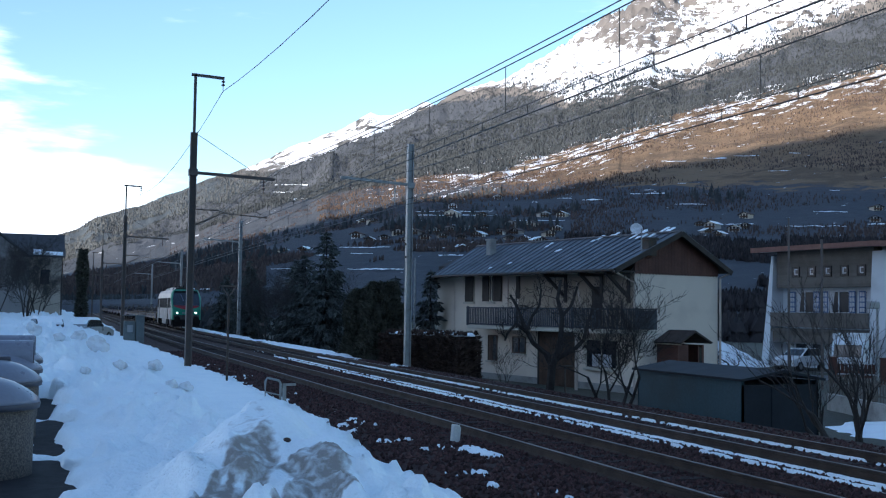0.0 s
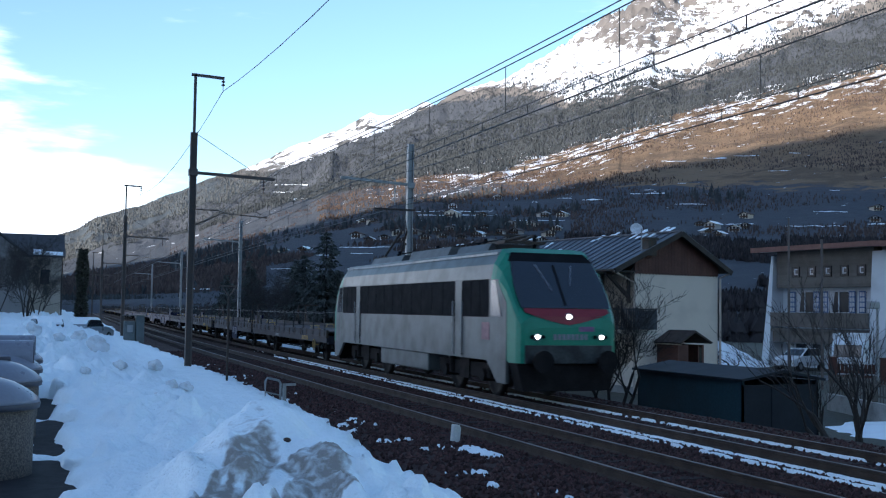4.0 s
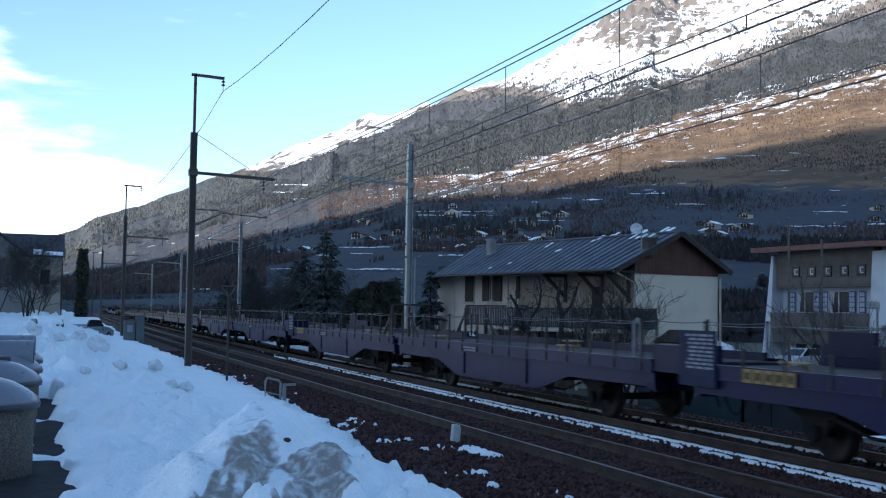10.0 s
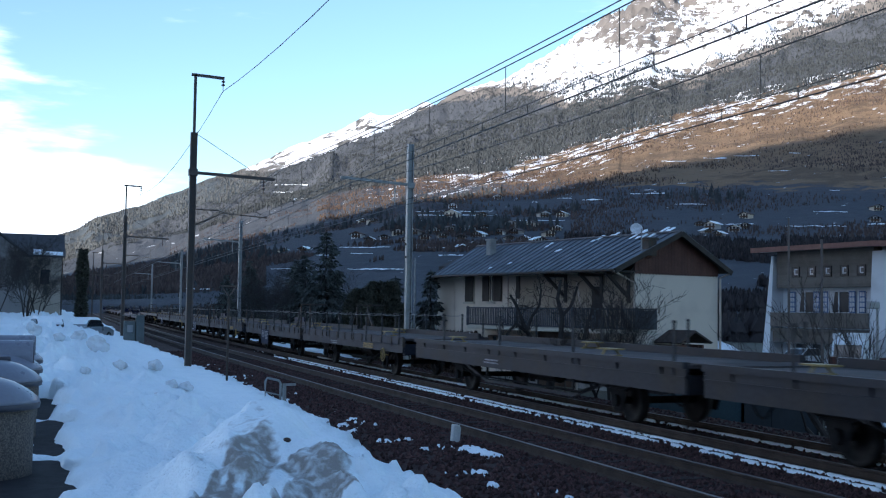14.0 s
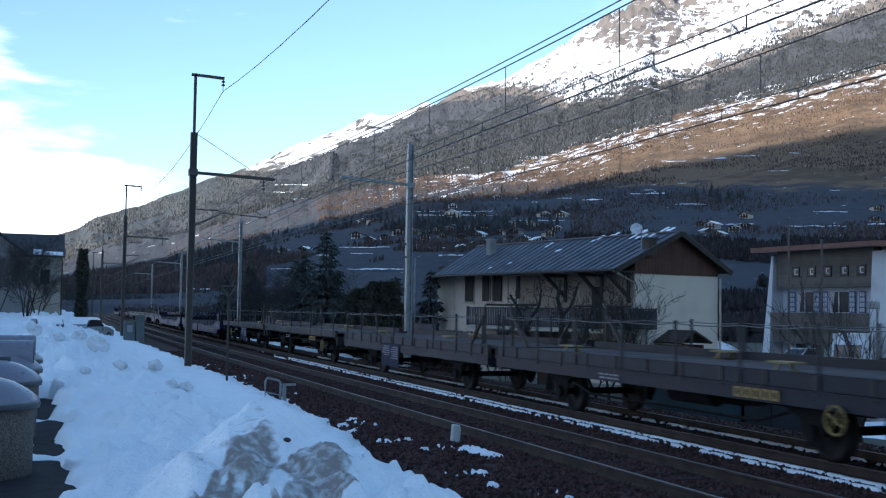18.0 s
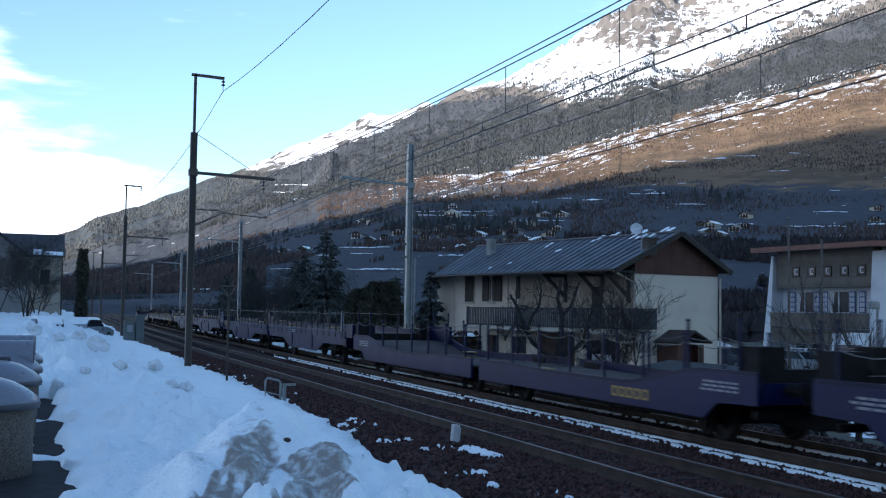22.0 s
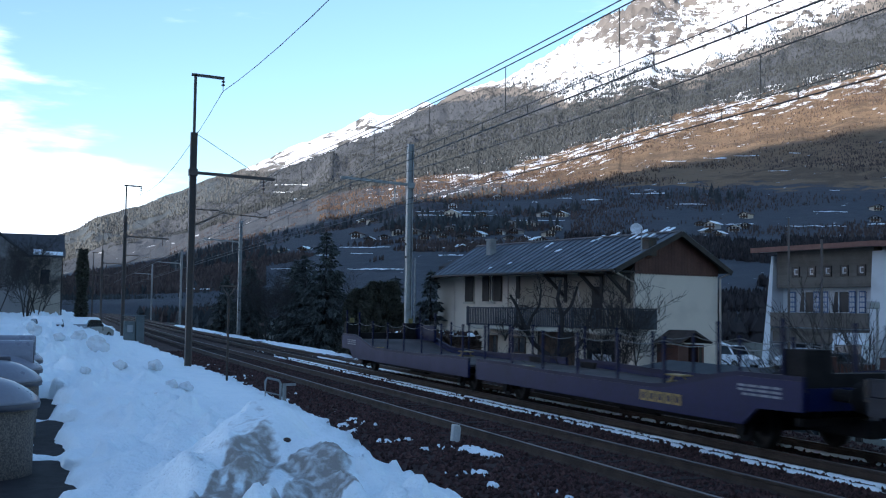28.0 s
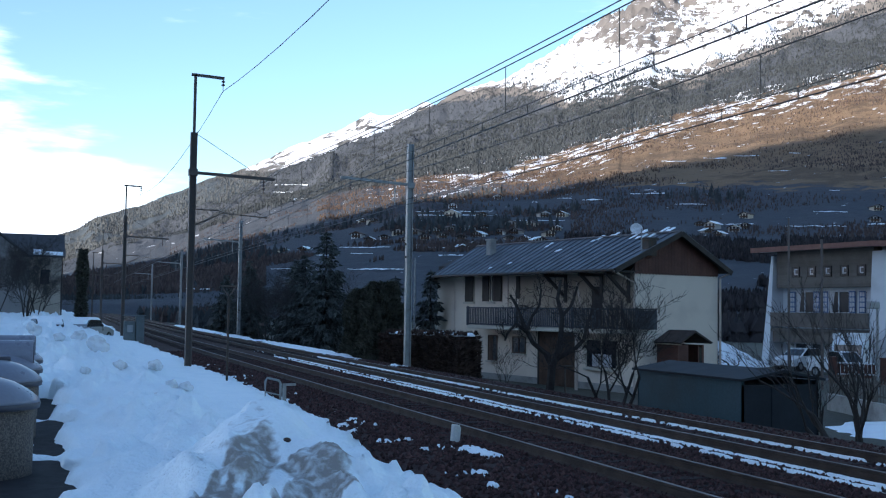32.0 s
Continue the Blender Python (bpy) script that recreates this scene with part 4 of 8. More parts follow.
def section(y, w, zt, zs):
    """Outline of the body at y: half width w, roof height zt, shoulder height zs."""
    s = min(zs, zt - 0.12)
    half_pts = [(w, 0.98), (w, s), (w * 0.955, s + (zt - s) * 0.45), (w * 0.80, zt - 0.03), (w * 0.55, zt)]
    pts = half_pts + [(-x, z) for x, z in reversed(half_pts)]
    return [(x, y, z) for x, z in pts]


def loft(secs):
    b = Bm()
    rings = [[b.bm.verts.new(p) for p in s] for s in secs]
    n = len(rings[0])
    for a, c in zip(rings[:-1], rings[1:]):
        for i in range(n):
            b.bm.faces.new((a[i], a[(i + 1) % n], c[(i + 1) % n], c[i]))
    b.bm.faces.new(rings[0][::-1]); b.bm.faces.new(rings[-1])
    return b


def locomotive():
    u = thing("locomotive", pose(0, 0, 0), "silver electric locomotive with green cab fronts and lit headlamps", "locomotive")
    mid = [section(y, 1.43, 3.86, 3.08) for y in (-7.35, 7.35)]
    part("body", loft(mid), L_SILVER, u)
    nose = [(-8.90, 1.18, 1.85, 1.6), (-8.86, 1.28, 2.12, 1.9), (-8.70, 1.34, 2.34, 2.1), (-8.25, 1.39, 2.95, 2.7), (-7.85, 1.42, 3.48, 3.0), (-7.60, 1.43, 3.74, 3.06), (-7.352, 1.43, 3.86, 3.08)]
    part("front_cab", loft([section(*s) for s in nose]), L_GREEN, u, "green painted cab front")
    part("rear_cab", loft([section(-y, w, a, c) for y, w, a, c in nose]), L_GREEN, u, "green painted cab front")

    def on_front(x, z, out):
        y = np.interp(z, [1.85, 2.12, 2.34, 2.95, 3.48, 3.74], [-8.90, -8.86, -8.70, -8.25, -7.85, -7.60]) - out
        return (x, float(y), z)
    for sgn in (1, -1):
        flip = lambda p: (p[0], p[1] * sgn, p[2])
        ws = Bm()
        zs = [2.33, 2.65, 2.95, 3.22, 3.50]
        hw = [1.22, 1.25, 1.24, 1.20, 1.14]
        for k in range(4):
            lo_, hi_ = [(-hw[k], zs[k]), (hw[k], zs[k])], [(hw[k + 1], zs[k + 1]), (-hw[k + 1], zs[k + 1])]
            ring = lo_ + hi_
            ws.quad_solid([flip(on_front(x, z, 0.0)) for x, z in ring], [flip(on_front(x, z, 0.03)) for x, z in ring])
        part("windscreen", ws, LOCO_GLASS, u, "large dark windscreen")
        part("screen_pillar", Bm().beam(flip(on_front(0, 2.40, 0.04)), flip(on_front(0, 3.42, 0.04)), 0.05, 0.03), L_GRILLE, u)
        st = Bm()
        for k in range(10):
            xa, xb = -1.15 + k * 0.23, -1.15 + (k + 1) * 0.23
            za, zb = [1.92 + 0.30 * (abs(x) / 1.15) ** 1.4 for x in (xa, xb)]
            for z0, z1, top_z in ((min(za, 2.119), min(zb, 2.119), 2.12), (max(za, 2.12), max(zb, 2.12), 2.32)):
                ring = [(xa, z0), (xb, z1), (xb, top_z), (xa, top_z)]
                st.quad_solid([flip(on_front(x, z, 0.0)) for x, z in ring], [flip(on_front(x, z, 0.02)) for x, z in ring])
        part("front_stripe", st, L_RED, u, "dark red band under the windscreen")
        brow = Bm()
        ring = [(-1.20, 3.50), (1.20, 3.50), (1.02, 3.735), (-1.02, 3.735)]
        brow.quad_solid([flip(on_front(x, z, 0.0)) for x, z in ring], [flip(on_front(x, z, 0.02)) for x, z in ring])
        part("windscreen_brow", brow, L_GRILLE, u)
        for x, z, r in ((-0.87, 1.62, 0.06), (0.87, 1.62, 0.05), (0, 2.12, 0.06)):
            p = flip(on_front(x, z, 0.0))
            q = (p[0], p[1] - 0.05 * sgn, p[2])
            hd = part("headlamp", Bm().tube((p[0], p[1] + 0.1 * sgn, p[2]), q, r + 0.03, 16), GALV, u)
            part("lens", Bm().tube(q, (q[0], q[1] - 0.012 * sgn, q[2]), r * 0.85, 16), LAMP_ON if sgn > 0 else LOCO_GLASS, hd)
        for x in (-0.72, 0.72, -1.02, 1.02):
            p = flip(on_front(x * 0.98, 1.62, 0.0))
            part("marker_lamp", Bm().tube((p[0], p[1] + 0.05 * sgn, p[2]), (p[0], p[1] - 0.025 * sgn, p[2]), 0.05, 10), L_GRILLE, u)
        fq = sorted((sgn * -8.93, sgn * -8.86))
        part("lower_front", Bm().box(-1.19, 1.19, fq[0], fq[1], 0.97, 1.42).bevel(0.015), mat("sooty_silver", (0.050, 0.055, 0.055), 0.6, 0.1, 0.3, 3, 20, 0, (0.025, 0.025, 0.024), 0.5), u, "sooty grey lower front")
        for sx in (-1, 1):
            side = Bm().box(*sorted((sx * 1.40, sx * 1.434)), *sorted((sgn * -7.36, sgn * -7.78)), 0.98, 3.04)
            side.quad_solid([(sx * 1.40, sgn * -7.78, 0.98), (sx * 1.37, sgn * -8.25, 0.98), (sx * 1.37, sgn * -8.25, 2.45), (sx * 1.40, sgn * -7.78, 2.95)], [(sx * 1.434, sgn * -7.78, 0.98), (sx * 1.40, sgn * -8.25, 0.98), (sx * 1.40, sgn * -8.25, 2.45), (sx * 1.434, sgn * -7.78, 2.95)])
            part("cab_side_panel", side, L_SILVER, u, "silver cab side")
        nb = Bm()
        for k in range(8):
            x = -0.42 + k * 0.12
            p = flip(on_front(x, 1.57, 0.0))
            nb.box(x, x + 0.08, min(p[1], p[1] - 0.02 * sgn), max(p[1], p[1] - 0.02 * sgn), 1.55, 1.69)
        part("number_bars", nb, WHITE_P, u, "pale bars of the running number")
        lg = Bm()
        lg.box(0.28, 0.68, sgn * -8.91 if sgn > 0 else 8.86, sgn * -8.86 if sgn > 0 else 8.91, 1.76, 1.88)
        part("emblem", lg, mat("mauve_emblem", (0.22, 0.12, 0.24), 0.5), u, "small mauve emblem")
        skirt = Bm().prism([(-1.36, 0.98), (1.36, 0.98), (1.2, 0.30), (-1.2, 0.30)], "y", *sorted((sgn * -8.82, sgn * -8.35)))
        part("front_skirt", skirt, GEAR, u, "sooty front skirt and plough")
        for x in (-0.87, 0.87):
            bf = part("buffer", Bm().tube((x, sgn * -8.8, 1.04), (x, sgn * -9.28, 1.04), 0.12, 12).tube((x, sgn * -9.28, 1.04), (x, sgn * -9.33, 1.04), 0.27, 16), GEAR, u)
        part("wiper", Bm().beam(flip(on_front(-0.5, 3.42, 0.05)), flip(on_front(-0.25, 2.75, 0.05)), 0.02, 0.02).beam(flip(on_front(0.5, 3.42, 0.05)), flip(on_front(0.3, 2.9, 0.05)), 0.02, 0.02), WHITE_P, u)
        for sx in (-1, 1):
            w0 = Bm().prism([(sgn * -7.34, 2.10), (sgn * -8.02, 2.10), (sgn * -7.62, 3.02), (sgn * -7.34, 3.02)], "x", *sorted((sx * 1.38, sx * 1.442)))
            part("cab_side_window", w0, LOCO_GLASS, u)
            sk = Bm().prism([(sgn * -7.0, 1.02), (sgn * -8.3, 1.02), (sgn * -8.3, 0.45), (sgn * -7.75, 0.45)], "x", *sorted((sx * 1.34, sx * 1.425)))
            part("cab_step_skirt", sk, L_SILVER, u)
    for sx in (-1, 1):
        for a, c in ((-7.2, -5.35), (-4.75, 4.75), (5.35, 7.2)):
            fr = part("side_grille", Bm().box(*sorted((sx * 1.415, sx * 1.438)), a, c, 2.08, 3.05), L_GRILLE, u, "black louvred side panel")
            lv = Bm()
            n = max(3, round((c - a) / 0.95))
            for k in range(1, n):
                y = a + (c - a) * k / n
                lv.box(*sorted((sx * 1.43, sx * 1.446)), y - 0.02, y + 0.02, 2.08, 3.05)
            tagged(part("louvre_bars", lv, L_GRILLE, fr), kind="stuff")
        for y in (-5.05, 5.05):
            d = part("crew_door", Bm().box(*sorted((sx * 1.42, sx * 1.442)), y - 0.26, y + 0.26, 1.02, 3.02), L_SILVER, u)
            part("door_groove", Bm().box(*sorted((sx * 1.43, sx * 1.447)), y - 0.30, y - 0.26, 1.02, 3.02).box(*sorted((sx * 1.43, sx * 1.447)), y + 0.26, y + 0.30, 1.02, 3.02), L_GRILLE, d)
            part("handrail", Bm().tube((sx * 1.48, y - 0.34, 1.1), (sx * 1.48, y - 0.34, 2.5), 0.018, 6).tube((sx * 1.48, y + 0.34, 1.1), (sx * 1.48, y + 0.34, 2.5), 0.018, 6), GALV, d)
        part("side_emblem", Bm().box(*sorted((sx * 1.425, sx * 1.441)), -7.25, -6.75, 1.5, 1.95), mat("faded_red_emblem", (0.25, 0.12, 0.14), 0.5), u, "faded red emblem")
        part("battery_box", Bm().box(*sorted((sx * 0.7, sx * 1.36)), -2.4, 2.4, 0.45, 0.97).bevel(0.03), L_SILVER, u, "silver equipment box under the body")
        rs = Bm().beam((sx * 1.18, -7.3, 3.72), (sx * 1.18, 7.3, 3.72), 0.12, 0.06)
        part("roof_edge", rs, GALV, u, "bright roof edge rail")
    roof = Bm()
    for a, c, hgt in ((-5.6, -3.2, 0.24), (-2.5, 1.2, 0.30), (2.0, 5.6, 0.24)):
        roof.prism([(-0.85, 3.82), (0.85, 3.82), (0.7, 3.84 + hgt), (-0.7, 3.84 + hgt)], "y", a, c)
    part("roof_hatch", roof, L_ROOF, u)
    ins = Bm()
    for k in range(7):
        ins.tube((0.3 * (-1) ** k, -6.2 + 2.0 * k, 3.82), (0.3 * (-1) ** k, -6.2 + 2.0 * k, 4.3), 0.06, 8)
    ins.tube((0.3, -6.2, 4.3), (0.3, 5.8, 4.3), 0.025, 6)
    part("roof_insulators", ins, L_GRILLE, u)
    for y, up in ((-5.6, False), (5.2, True)):
        base = part("pantograph", Bm().box(-0.6, 0.6, y - 0.7, y - 0.6, 4.05, 4.12).box(-0.6, 0.6, y + 0.6, y + 0.7, 4.05, 4.12).box(-0.6, -0.52, y - 0.7, y + 0.7, 4.05, 4.12).box(0.52, 0.6, y - 0.7, y + 0.7, 4.05, 4.12).box(-0.6, 0.6, y - 0.04, y + 0.04, 3.8, 4.05), STEEL_DARK, u)
        if up:
            part("lower_arm", Bm().tube((-0.3, y + 0.5, 4.12), (-0.1, y - 0.95, 5.05), 0.045, 8).tube((0.3, y + 0.5, 4.12), (0.1, y - 0.95, 5.05), 0.045, 8), STEEL_DARK, base)
            part("upper_arm", Bm().tube((-0.1, y - 0.95, 5.05), (-0.35, y + 0.25, 5.92), 0.03, 8).tube((0.1, y - 0.95, 5.05), (0.35, y + 0.25, 5.92), 0.03, 8), STEEL_DARK, base)
            part("collector_bow", Bm().beam((-0.8, y + 0.2, 5.95), (0.8, y + 0.2, 5.95), 0.06, 0.05).beam((-0.8, y + 0.45, 5.95), (0.8, y + 0.45, 5.95), 0.06, 0.05), STEEL_DARK, base)
        else:
            part("folded_arm", Bm().tube((-0.3, y + 0.6, 4.15), (-0.1, y - 0.9, 4.25), 0.045, 8).tube((0.3, y + 0.6, 4.15), (0.1, y - 0.9, 4.25), 0.045, 8).beam((-0.8, y + 0.3, 4.34), (0.8, y + 0.3, 4.34), 0.06, 0.05), STEEL_DARK, base)
    for yb in (-4.85, 4.85):
        bo = part("bogie", Bm().box(-1.12, -0.98, yb - 2.1, yb + 2.1, 0.48, 0.86).box(0.98, 1.12, yb - 2.1, yb + 2.1, 0.48, 0.86).box(-1.1, 1.1, yb - 0.3, yb + 0.3, 0.5, 0.95).box(-1.16, -1.1, yb - 0.35, yb + 0.35, 0.4, 0.95).box(1.1, 1.16, yb - 0.35, yb + 0.35, 0.4, 0.95), GEAR, u)
        for y in (yb - 1.4, yb + 1.4):
            for sx in (-1, 1):
                put("wheel", shared("wheel:0.55", wheel_build(0.55), True), TYRE, bo, pose(sx * 0.75, y, 0.55, 0, 90 * sx, 0))
            part("axle_box", Bm().tube((-1.22, y, 0.55), (-0.6, y, 0.55), 0.17, 12).tube((0.6, y, 0.55), (1.22, y, 0.55), 0.17, 12).tube((-1.14, y - 0.45, 0.5), (-1.14, y - 0.45, 0.95), 0.1, 10).tube((1.14, y + 0.45, 0.5), (1.14, y + 0.45, 0.95), 0.1, 10), GEAR, bo)
    return u


KEYED.append((locomotive(), 8.9))

# ---- far-side house ----
RENDER_W = mat("cream_render", (0.66, 0.57, 0.47), 0.9, 0, 0.08, 0.7, 45, 0.004, (0.55, 0.47, 0.39), 0.35)
ROOF_SHEET = mat("grey_sheet_roof", (0.135, 0.14, 0.16), 0.5, 0.4, 0.12, 0.8, 12, 0, (0.10, 0.104, 0.115), 0.4, island=0.12)
BROWN_W = mat("red_brown_cladding", (0.105, 0.045, 0.032), 0.75, 0, 0.2, 1.0, 14, 0.004, island=0.12)
DARK_W = mat("dark_stained_timber", (0.032, 0.024, 0.020), 0.7, 0, 0.25, 3, 30, 0.003)
RAILING_W = mat("blue_grey_railing_timber", (0.055, 0.06, 0.075), 0.7, 0, 0.2, 3, 30, 0.003, island=0.15)
DOOR_W = mat("brown_plank_door", (0.085, 0.048, 0.030), 0.75, 0, 0.22, 1.5, 18, 0.004, island=0.15)
TRIM_W = mat("pale_trim", (0.50, 0.46, 0.38), 0.8, 0, 0.08, 3, 30)
PANE = mat("window_pane", (0.015, 0.018, 0.024), 0.2, var=0.1, scale=1.2, spec=0.35)
CURTAIN = mat("net_curtain", (0.45, 0.45, 0.47), 0.9, 0, 0.1, 5, 40)
PIPE_P = mat("beige_gutter", (0.46, 0.38, 0.32), 0.5, 0, 0.1, 3, 30)
CONCRETE = mat("weathered_concrete", (0.30, 0.29, 0.27), 0.9, 0, 0.15, 1.5, 25, 0.006, (0.2, 0.19, 0.18), 0.4)


def window_in(parent, x, y0, y1, z0, z1, shutters=(), shutter_mat=None, frame_mat=None):
    """A window in a wall facing -x at x: frame, panes, sill, and board shutters at the given y spans."""
    w = part("window", Bm().box(x - 0.02, x + 0.05, y0, y1, z0, z1), PANE, parent, "dark window")
    f = Bm()
    t = 0.06
    for a, b, c, d in ((y0 - t, y0, z0 - t, z1 + t), (y1, y1 + t, z0 - t, z1 + t), (y0, y1, z1, z1 + t), (y0, y1, z0 - t, z0), ((y0 + y1) / 2 - 0.025, (y0 + y1) / 2 + 0.025, z0, z1)):
        f.box(x - 0.05, x + 0.04, a, b, c, d)
    part("window_frame", f, frame_mat or TRIM_W, w)
    part("sill", Bm().box(x - 0.16, x + 0.04, y0 - 0.14, y1 + 0.14, z0 - 0.16, z0 - 0.062).bevel(0.012), TRIM_W, w)
    for a, b in shutters:
        s = Bm()
        n = 4
        for k in range(n):
            c0, c1 = a + (b - a) * k / n, a + (b - a) * (k + 1) / n
            s.box(x - 0.10, x - 0.055, c0 + 0.004, c1 - 0.004, z0 - 0.04, z1 + 0.03)
        s.box(x - 0.12, x - 0.10, a, b, z0 + 0.2, z0 + 0.3).box(x - 0.12, x - 0.10, a, b, z1 - 0.3, z1 - 0.2)
        part("shutter", s, shutter_mat or DARK_W, parent, "dark board shutter")
    return w


def roof_slope(name, parent, corners, n, material, rib=0.045):
    """A pitched sheet roof: eave a->b, ridge d->c, in n sheets with standing seams."""
    a, b, c, d = [Vector(p) for p in corners]
    nrm = (b - a).cross(d - a).normalized()
    if nrm.z < 0:
        nrm = -nrm
    deck = part(name, Bm().quad_solid([p - nrm * 0.12 for p in (a, b, c, d)], [p - nrm * 0.012 for p in (a, b, c, d)]), DARK_W, parent, "roof boarding")
    for k in range(n):
        t0, t1 = k / n, (k + 1) / n
        e0, e1, r1, r0 = a.lerp(b, t0), a.lerp(b, t1), d.lerp(c, t1), d.lerp(c, t0)
        s = Bm().quad_solid([p - nrm * 0.010 for p in (e0, e1, r1, r0)], [p + nrm * 0.006 for p in (e0, e1, r1, r0)])
        s.beam(e0 + nrm * 0.02, r0 + nrm * 0.02, rib, 0.06)
        part("roof_sheet", s, material, deck)
    return deck


def main_house():
    h = thing("house", pose(25.9, 44.0, -1.5, 0, 0, 12.1), "two-storey cream house with a grey sheet roof and timber balcony", "house")
    L, W, H = 17.0, 5.45, 5.70
    walls = Bm()
    walls.box(0, W, 0, L, -0.4, H)
    part("wall", walls, RENDER_W, h)
    part("plinth", Bm().box(-0.05, W, -0.05, L, -0.4, 0.35), CONCRETE, h, "grey concrete plinth")
    part("corner_panel", Bm().box(-0.03, 0.02, 15.1, L - 0.05, 2.5, 5.5), RENDER_W, h)
    # gable cladding with a scalloped lower edge
    ridge_x, ridge_z, eave_z = 2.62, 7.62, 5.83
    n = 26
    for k in range(n):
        x0, x1 = W * k / n, W * (k + 1) / n
        top = lambda x: min(ridge_z - 0.12, ridge_z - 0.12 - 0.42 * abs(x - ridge_x))
        b = Bm()
        xm = (x0 + x1) / 2
        b.prism([(x0 + 0.004, 5.62), (xm, 5.54), (x1 - 0.004, 5.62), (x1 - 0.004, top(x1)), (x0 + 0.004, top(x0))], "y", -0.05, 0.03)
        part("cladding_board", b, BROWN_W, h)
    part("gable_core", Bm().prism([(0.0, H), (W, H), (W, ridge_z - 0.35 - 0.42 * (W - ridge_x)), (ridge_x, ridge_z - 0.2), (0.0, ridge_z - 0.2 - 0.42 * ridge_x)], "y", 0.05, L - 0.1), DARK_W, h)
    # roof
    roof_slope("front_roof", h, [(-1.55, -0.42, eave_z - 0.1), (-1.55, 14.9, eave_z - 0.1), (ridge_x, 16.6, ridge_z), (ridge_x, -0.42, ridge_z)], 30, ROOF_SHEET)
    roof_slope("back_roof", h, [(6.0, -0.42, eave_z), (6.0, 16.6, eave_z), (ridge_x, 16.6, ridge_z), (ridge_x, -0.42, ridge_z)], 6, ROOF_SHEET)
    roof_slope("hip_roof", h, [(-1.55, 14.9, eave_z - 0.1), (-0.3, 17.9, 5.3), (1.0, 17.9, 5.6), (ridge_x, 16.6, ridge_z)], 4, ROOF_SHEET)
    part("ridge_cap", Bm().beam((ridge_x, -0.44, ridge_z + 0.02), (ridge_x, 16.6, ridge_z + 0.02), 0.3, 0.06), ROOF_SHEET, h)
    part("verge_board", Bm().beam((-1.55, -0.43, eave_z - 0.2), (ridge_x, -0.43, ridge_z - 0.1), 0.05, 0.24).beam((ridge_x, -0.43, ridge_z - 0.1), (6.0, -0.43, eave_z - 0.1), 0.05, 0.24), DARK_W, h)
    part("soffit", Bm().quad_solid([(-1.5, -0.4, 5.60), (0.0, -0.4, 5.66), (0, 14.9, 5.66), (-1.5, 14.9, 5.60)], [(-1.5, -0.4, 5.63), (0, -0.4, 5.69), (0, 14.9, 5.69), (-1.5, 14.9, 5.63)]), DARK_W, h)
    gt = Bm()
    gt.tube((-1.63, -0.4, eave_z - 0.17), (-1.63, 14.9, eave_z - 0.2), 0.07, 8)
    part("gutter", gt, STEEL_DARK, h)
    part("downpipe", Bm().path([(-1.6, -0.36, 5.62), (-0.1, -0.14, 5.12), (-0.1, -0.14, 0.2)], 0.055, 8), PIPE_P, h, "beige downpipe")
    part("downpipe", Bm().path([(5.98, -0.36, 5.75), (5.5, -0.12, 5.5), (5.5, -0.12, -0.3)], 0.06, 8), PIPE_P, h, "beige downpipe")
    part("downpipe", Bm().path([(-0.1, 9.75, 5.65), (-0.1, 9.75, 2.8)], 0.045, 8), PIPE_P, h, "beige downpipe")
    # rafters' struts over the balcony
    for y in (4.9, 2.2, 0.3):
        part("roof_bracket", Bm().beam((-1.5, y, 5.52), (0.02, y, 5.52), 0.14, 0.14).beam((-1.35, y, 5.5), (-0.08, y, 4.45), 0.13, 0.13).beam((-0.07, y, 5.5), (-0.07, y, 4.2), 0.14, 0.14), DARK_W, h)
    # upper windows
    window_in(h, 0, 13.14, 13.9, 4.28, 5.68 - 0.02, [(13.12, 13.92)])
    window_in(h, 0, 11.2, 11.55, 4.3, 5.7 - 0.05, [(11.6, 12.2), (10.4, 11.15)])
    part("balcony_door", Bm().box(-0.04, 0.03, 2.2, 2.95, 2.95, 4.98), DARK_W, h, "dark balcony door")
    # thin panel over the cream wall; its darker tan paints the recess shade
    part("loggia_lining", Bm().box(-0.035, 0.01, -0.02, 8.9, 2.95, 5.62), mat("shade_darkened_loggia_render", (0.33, 0.27, 0.21), 0.9, 0, 0.1, 0.8, 30), h, "tan wall behind the balcony, recess shade in its colour")
    part("shutter", Bm().box(-0.1, -0.04, 8.75, 9.05, 4.4, 5.6), DARK_W, h)
    lat = Bm()
    lat.beam((-0.5, 4.0, 2.95), (-0.5, 3.5, 5.2), 0.06, 0.06).beam((-0.5, 3.0, 2.95), (-0.5, 3.5, 5.2), 0.06, 0.06).beam((-0.5, 3.8, 3.8), (-0.5, 3.2, 3.8), 0.05, 0.05)
    part("trestle", lat, PIPE_P, h)
    # balcony
    bal = part("balcony", Bm().box(-1.2, 0.0, -1.5, 12.0, 2.76, 2.95).bevel(0.02), TRIM_W, h, "pale concrete balcony slab")
    part("handrail", Bm().box(-1.24, -1.12, -1.5, 12.05, 3.86, 3.94).box(-1.2, -1.14, -1.5, 12.0, 3.0, 3.06), RAILING_W, bal)
    n = 88
    bme = Bm().box(-0.015, 0.015, -0.042, 0.042, 0, 0.9).mesh("baluster")
    for k in range(n):
        y = -1.42 + 13.4 * k / (n - 1)
        if 5 < k < 18 and k % 2:
            continue
        put("baluster", bme, RAILING_W, bal, pose(-1.2, y, 2.98))
    for y in (-1.45, 3.0, 7.5, 11.95):
        part("balcony_post", Bm().box(-1.26, -1.14, y - 0.05, y + 0.05, 2.95, 3.98), RAILING_W, bal)
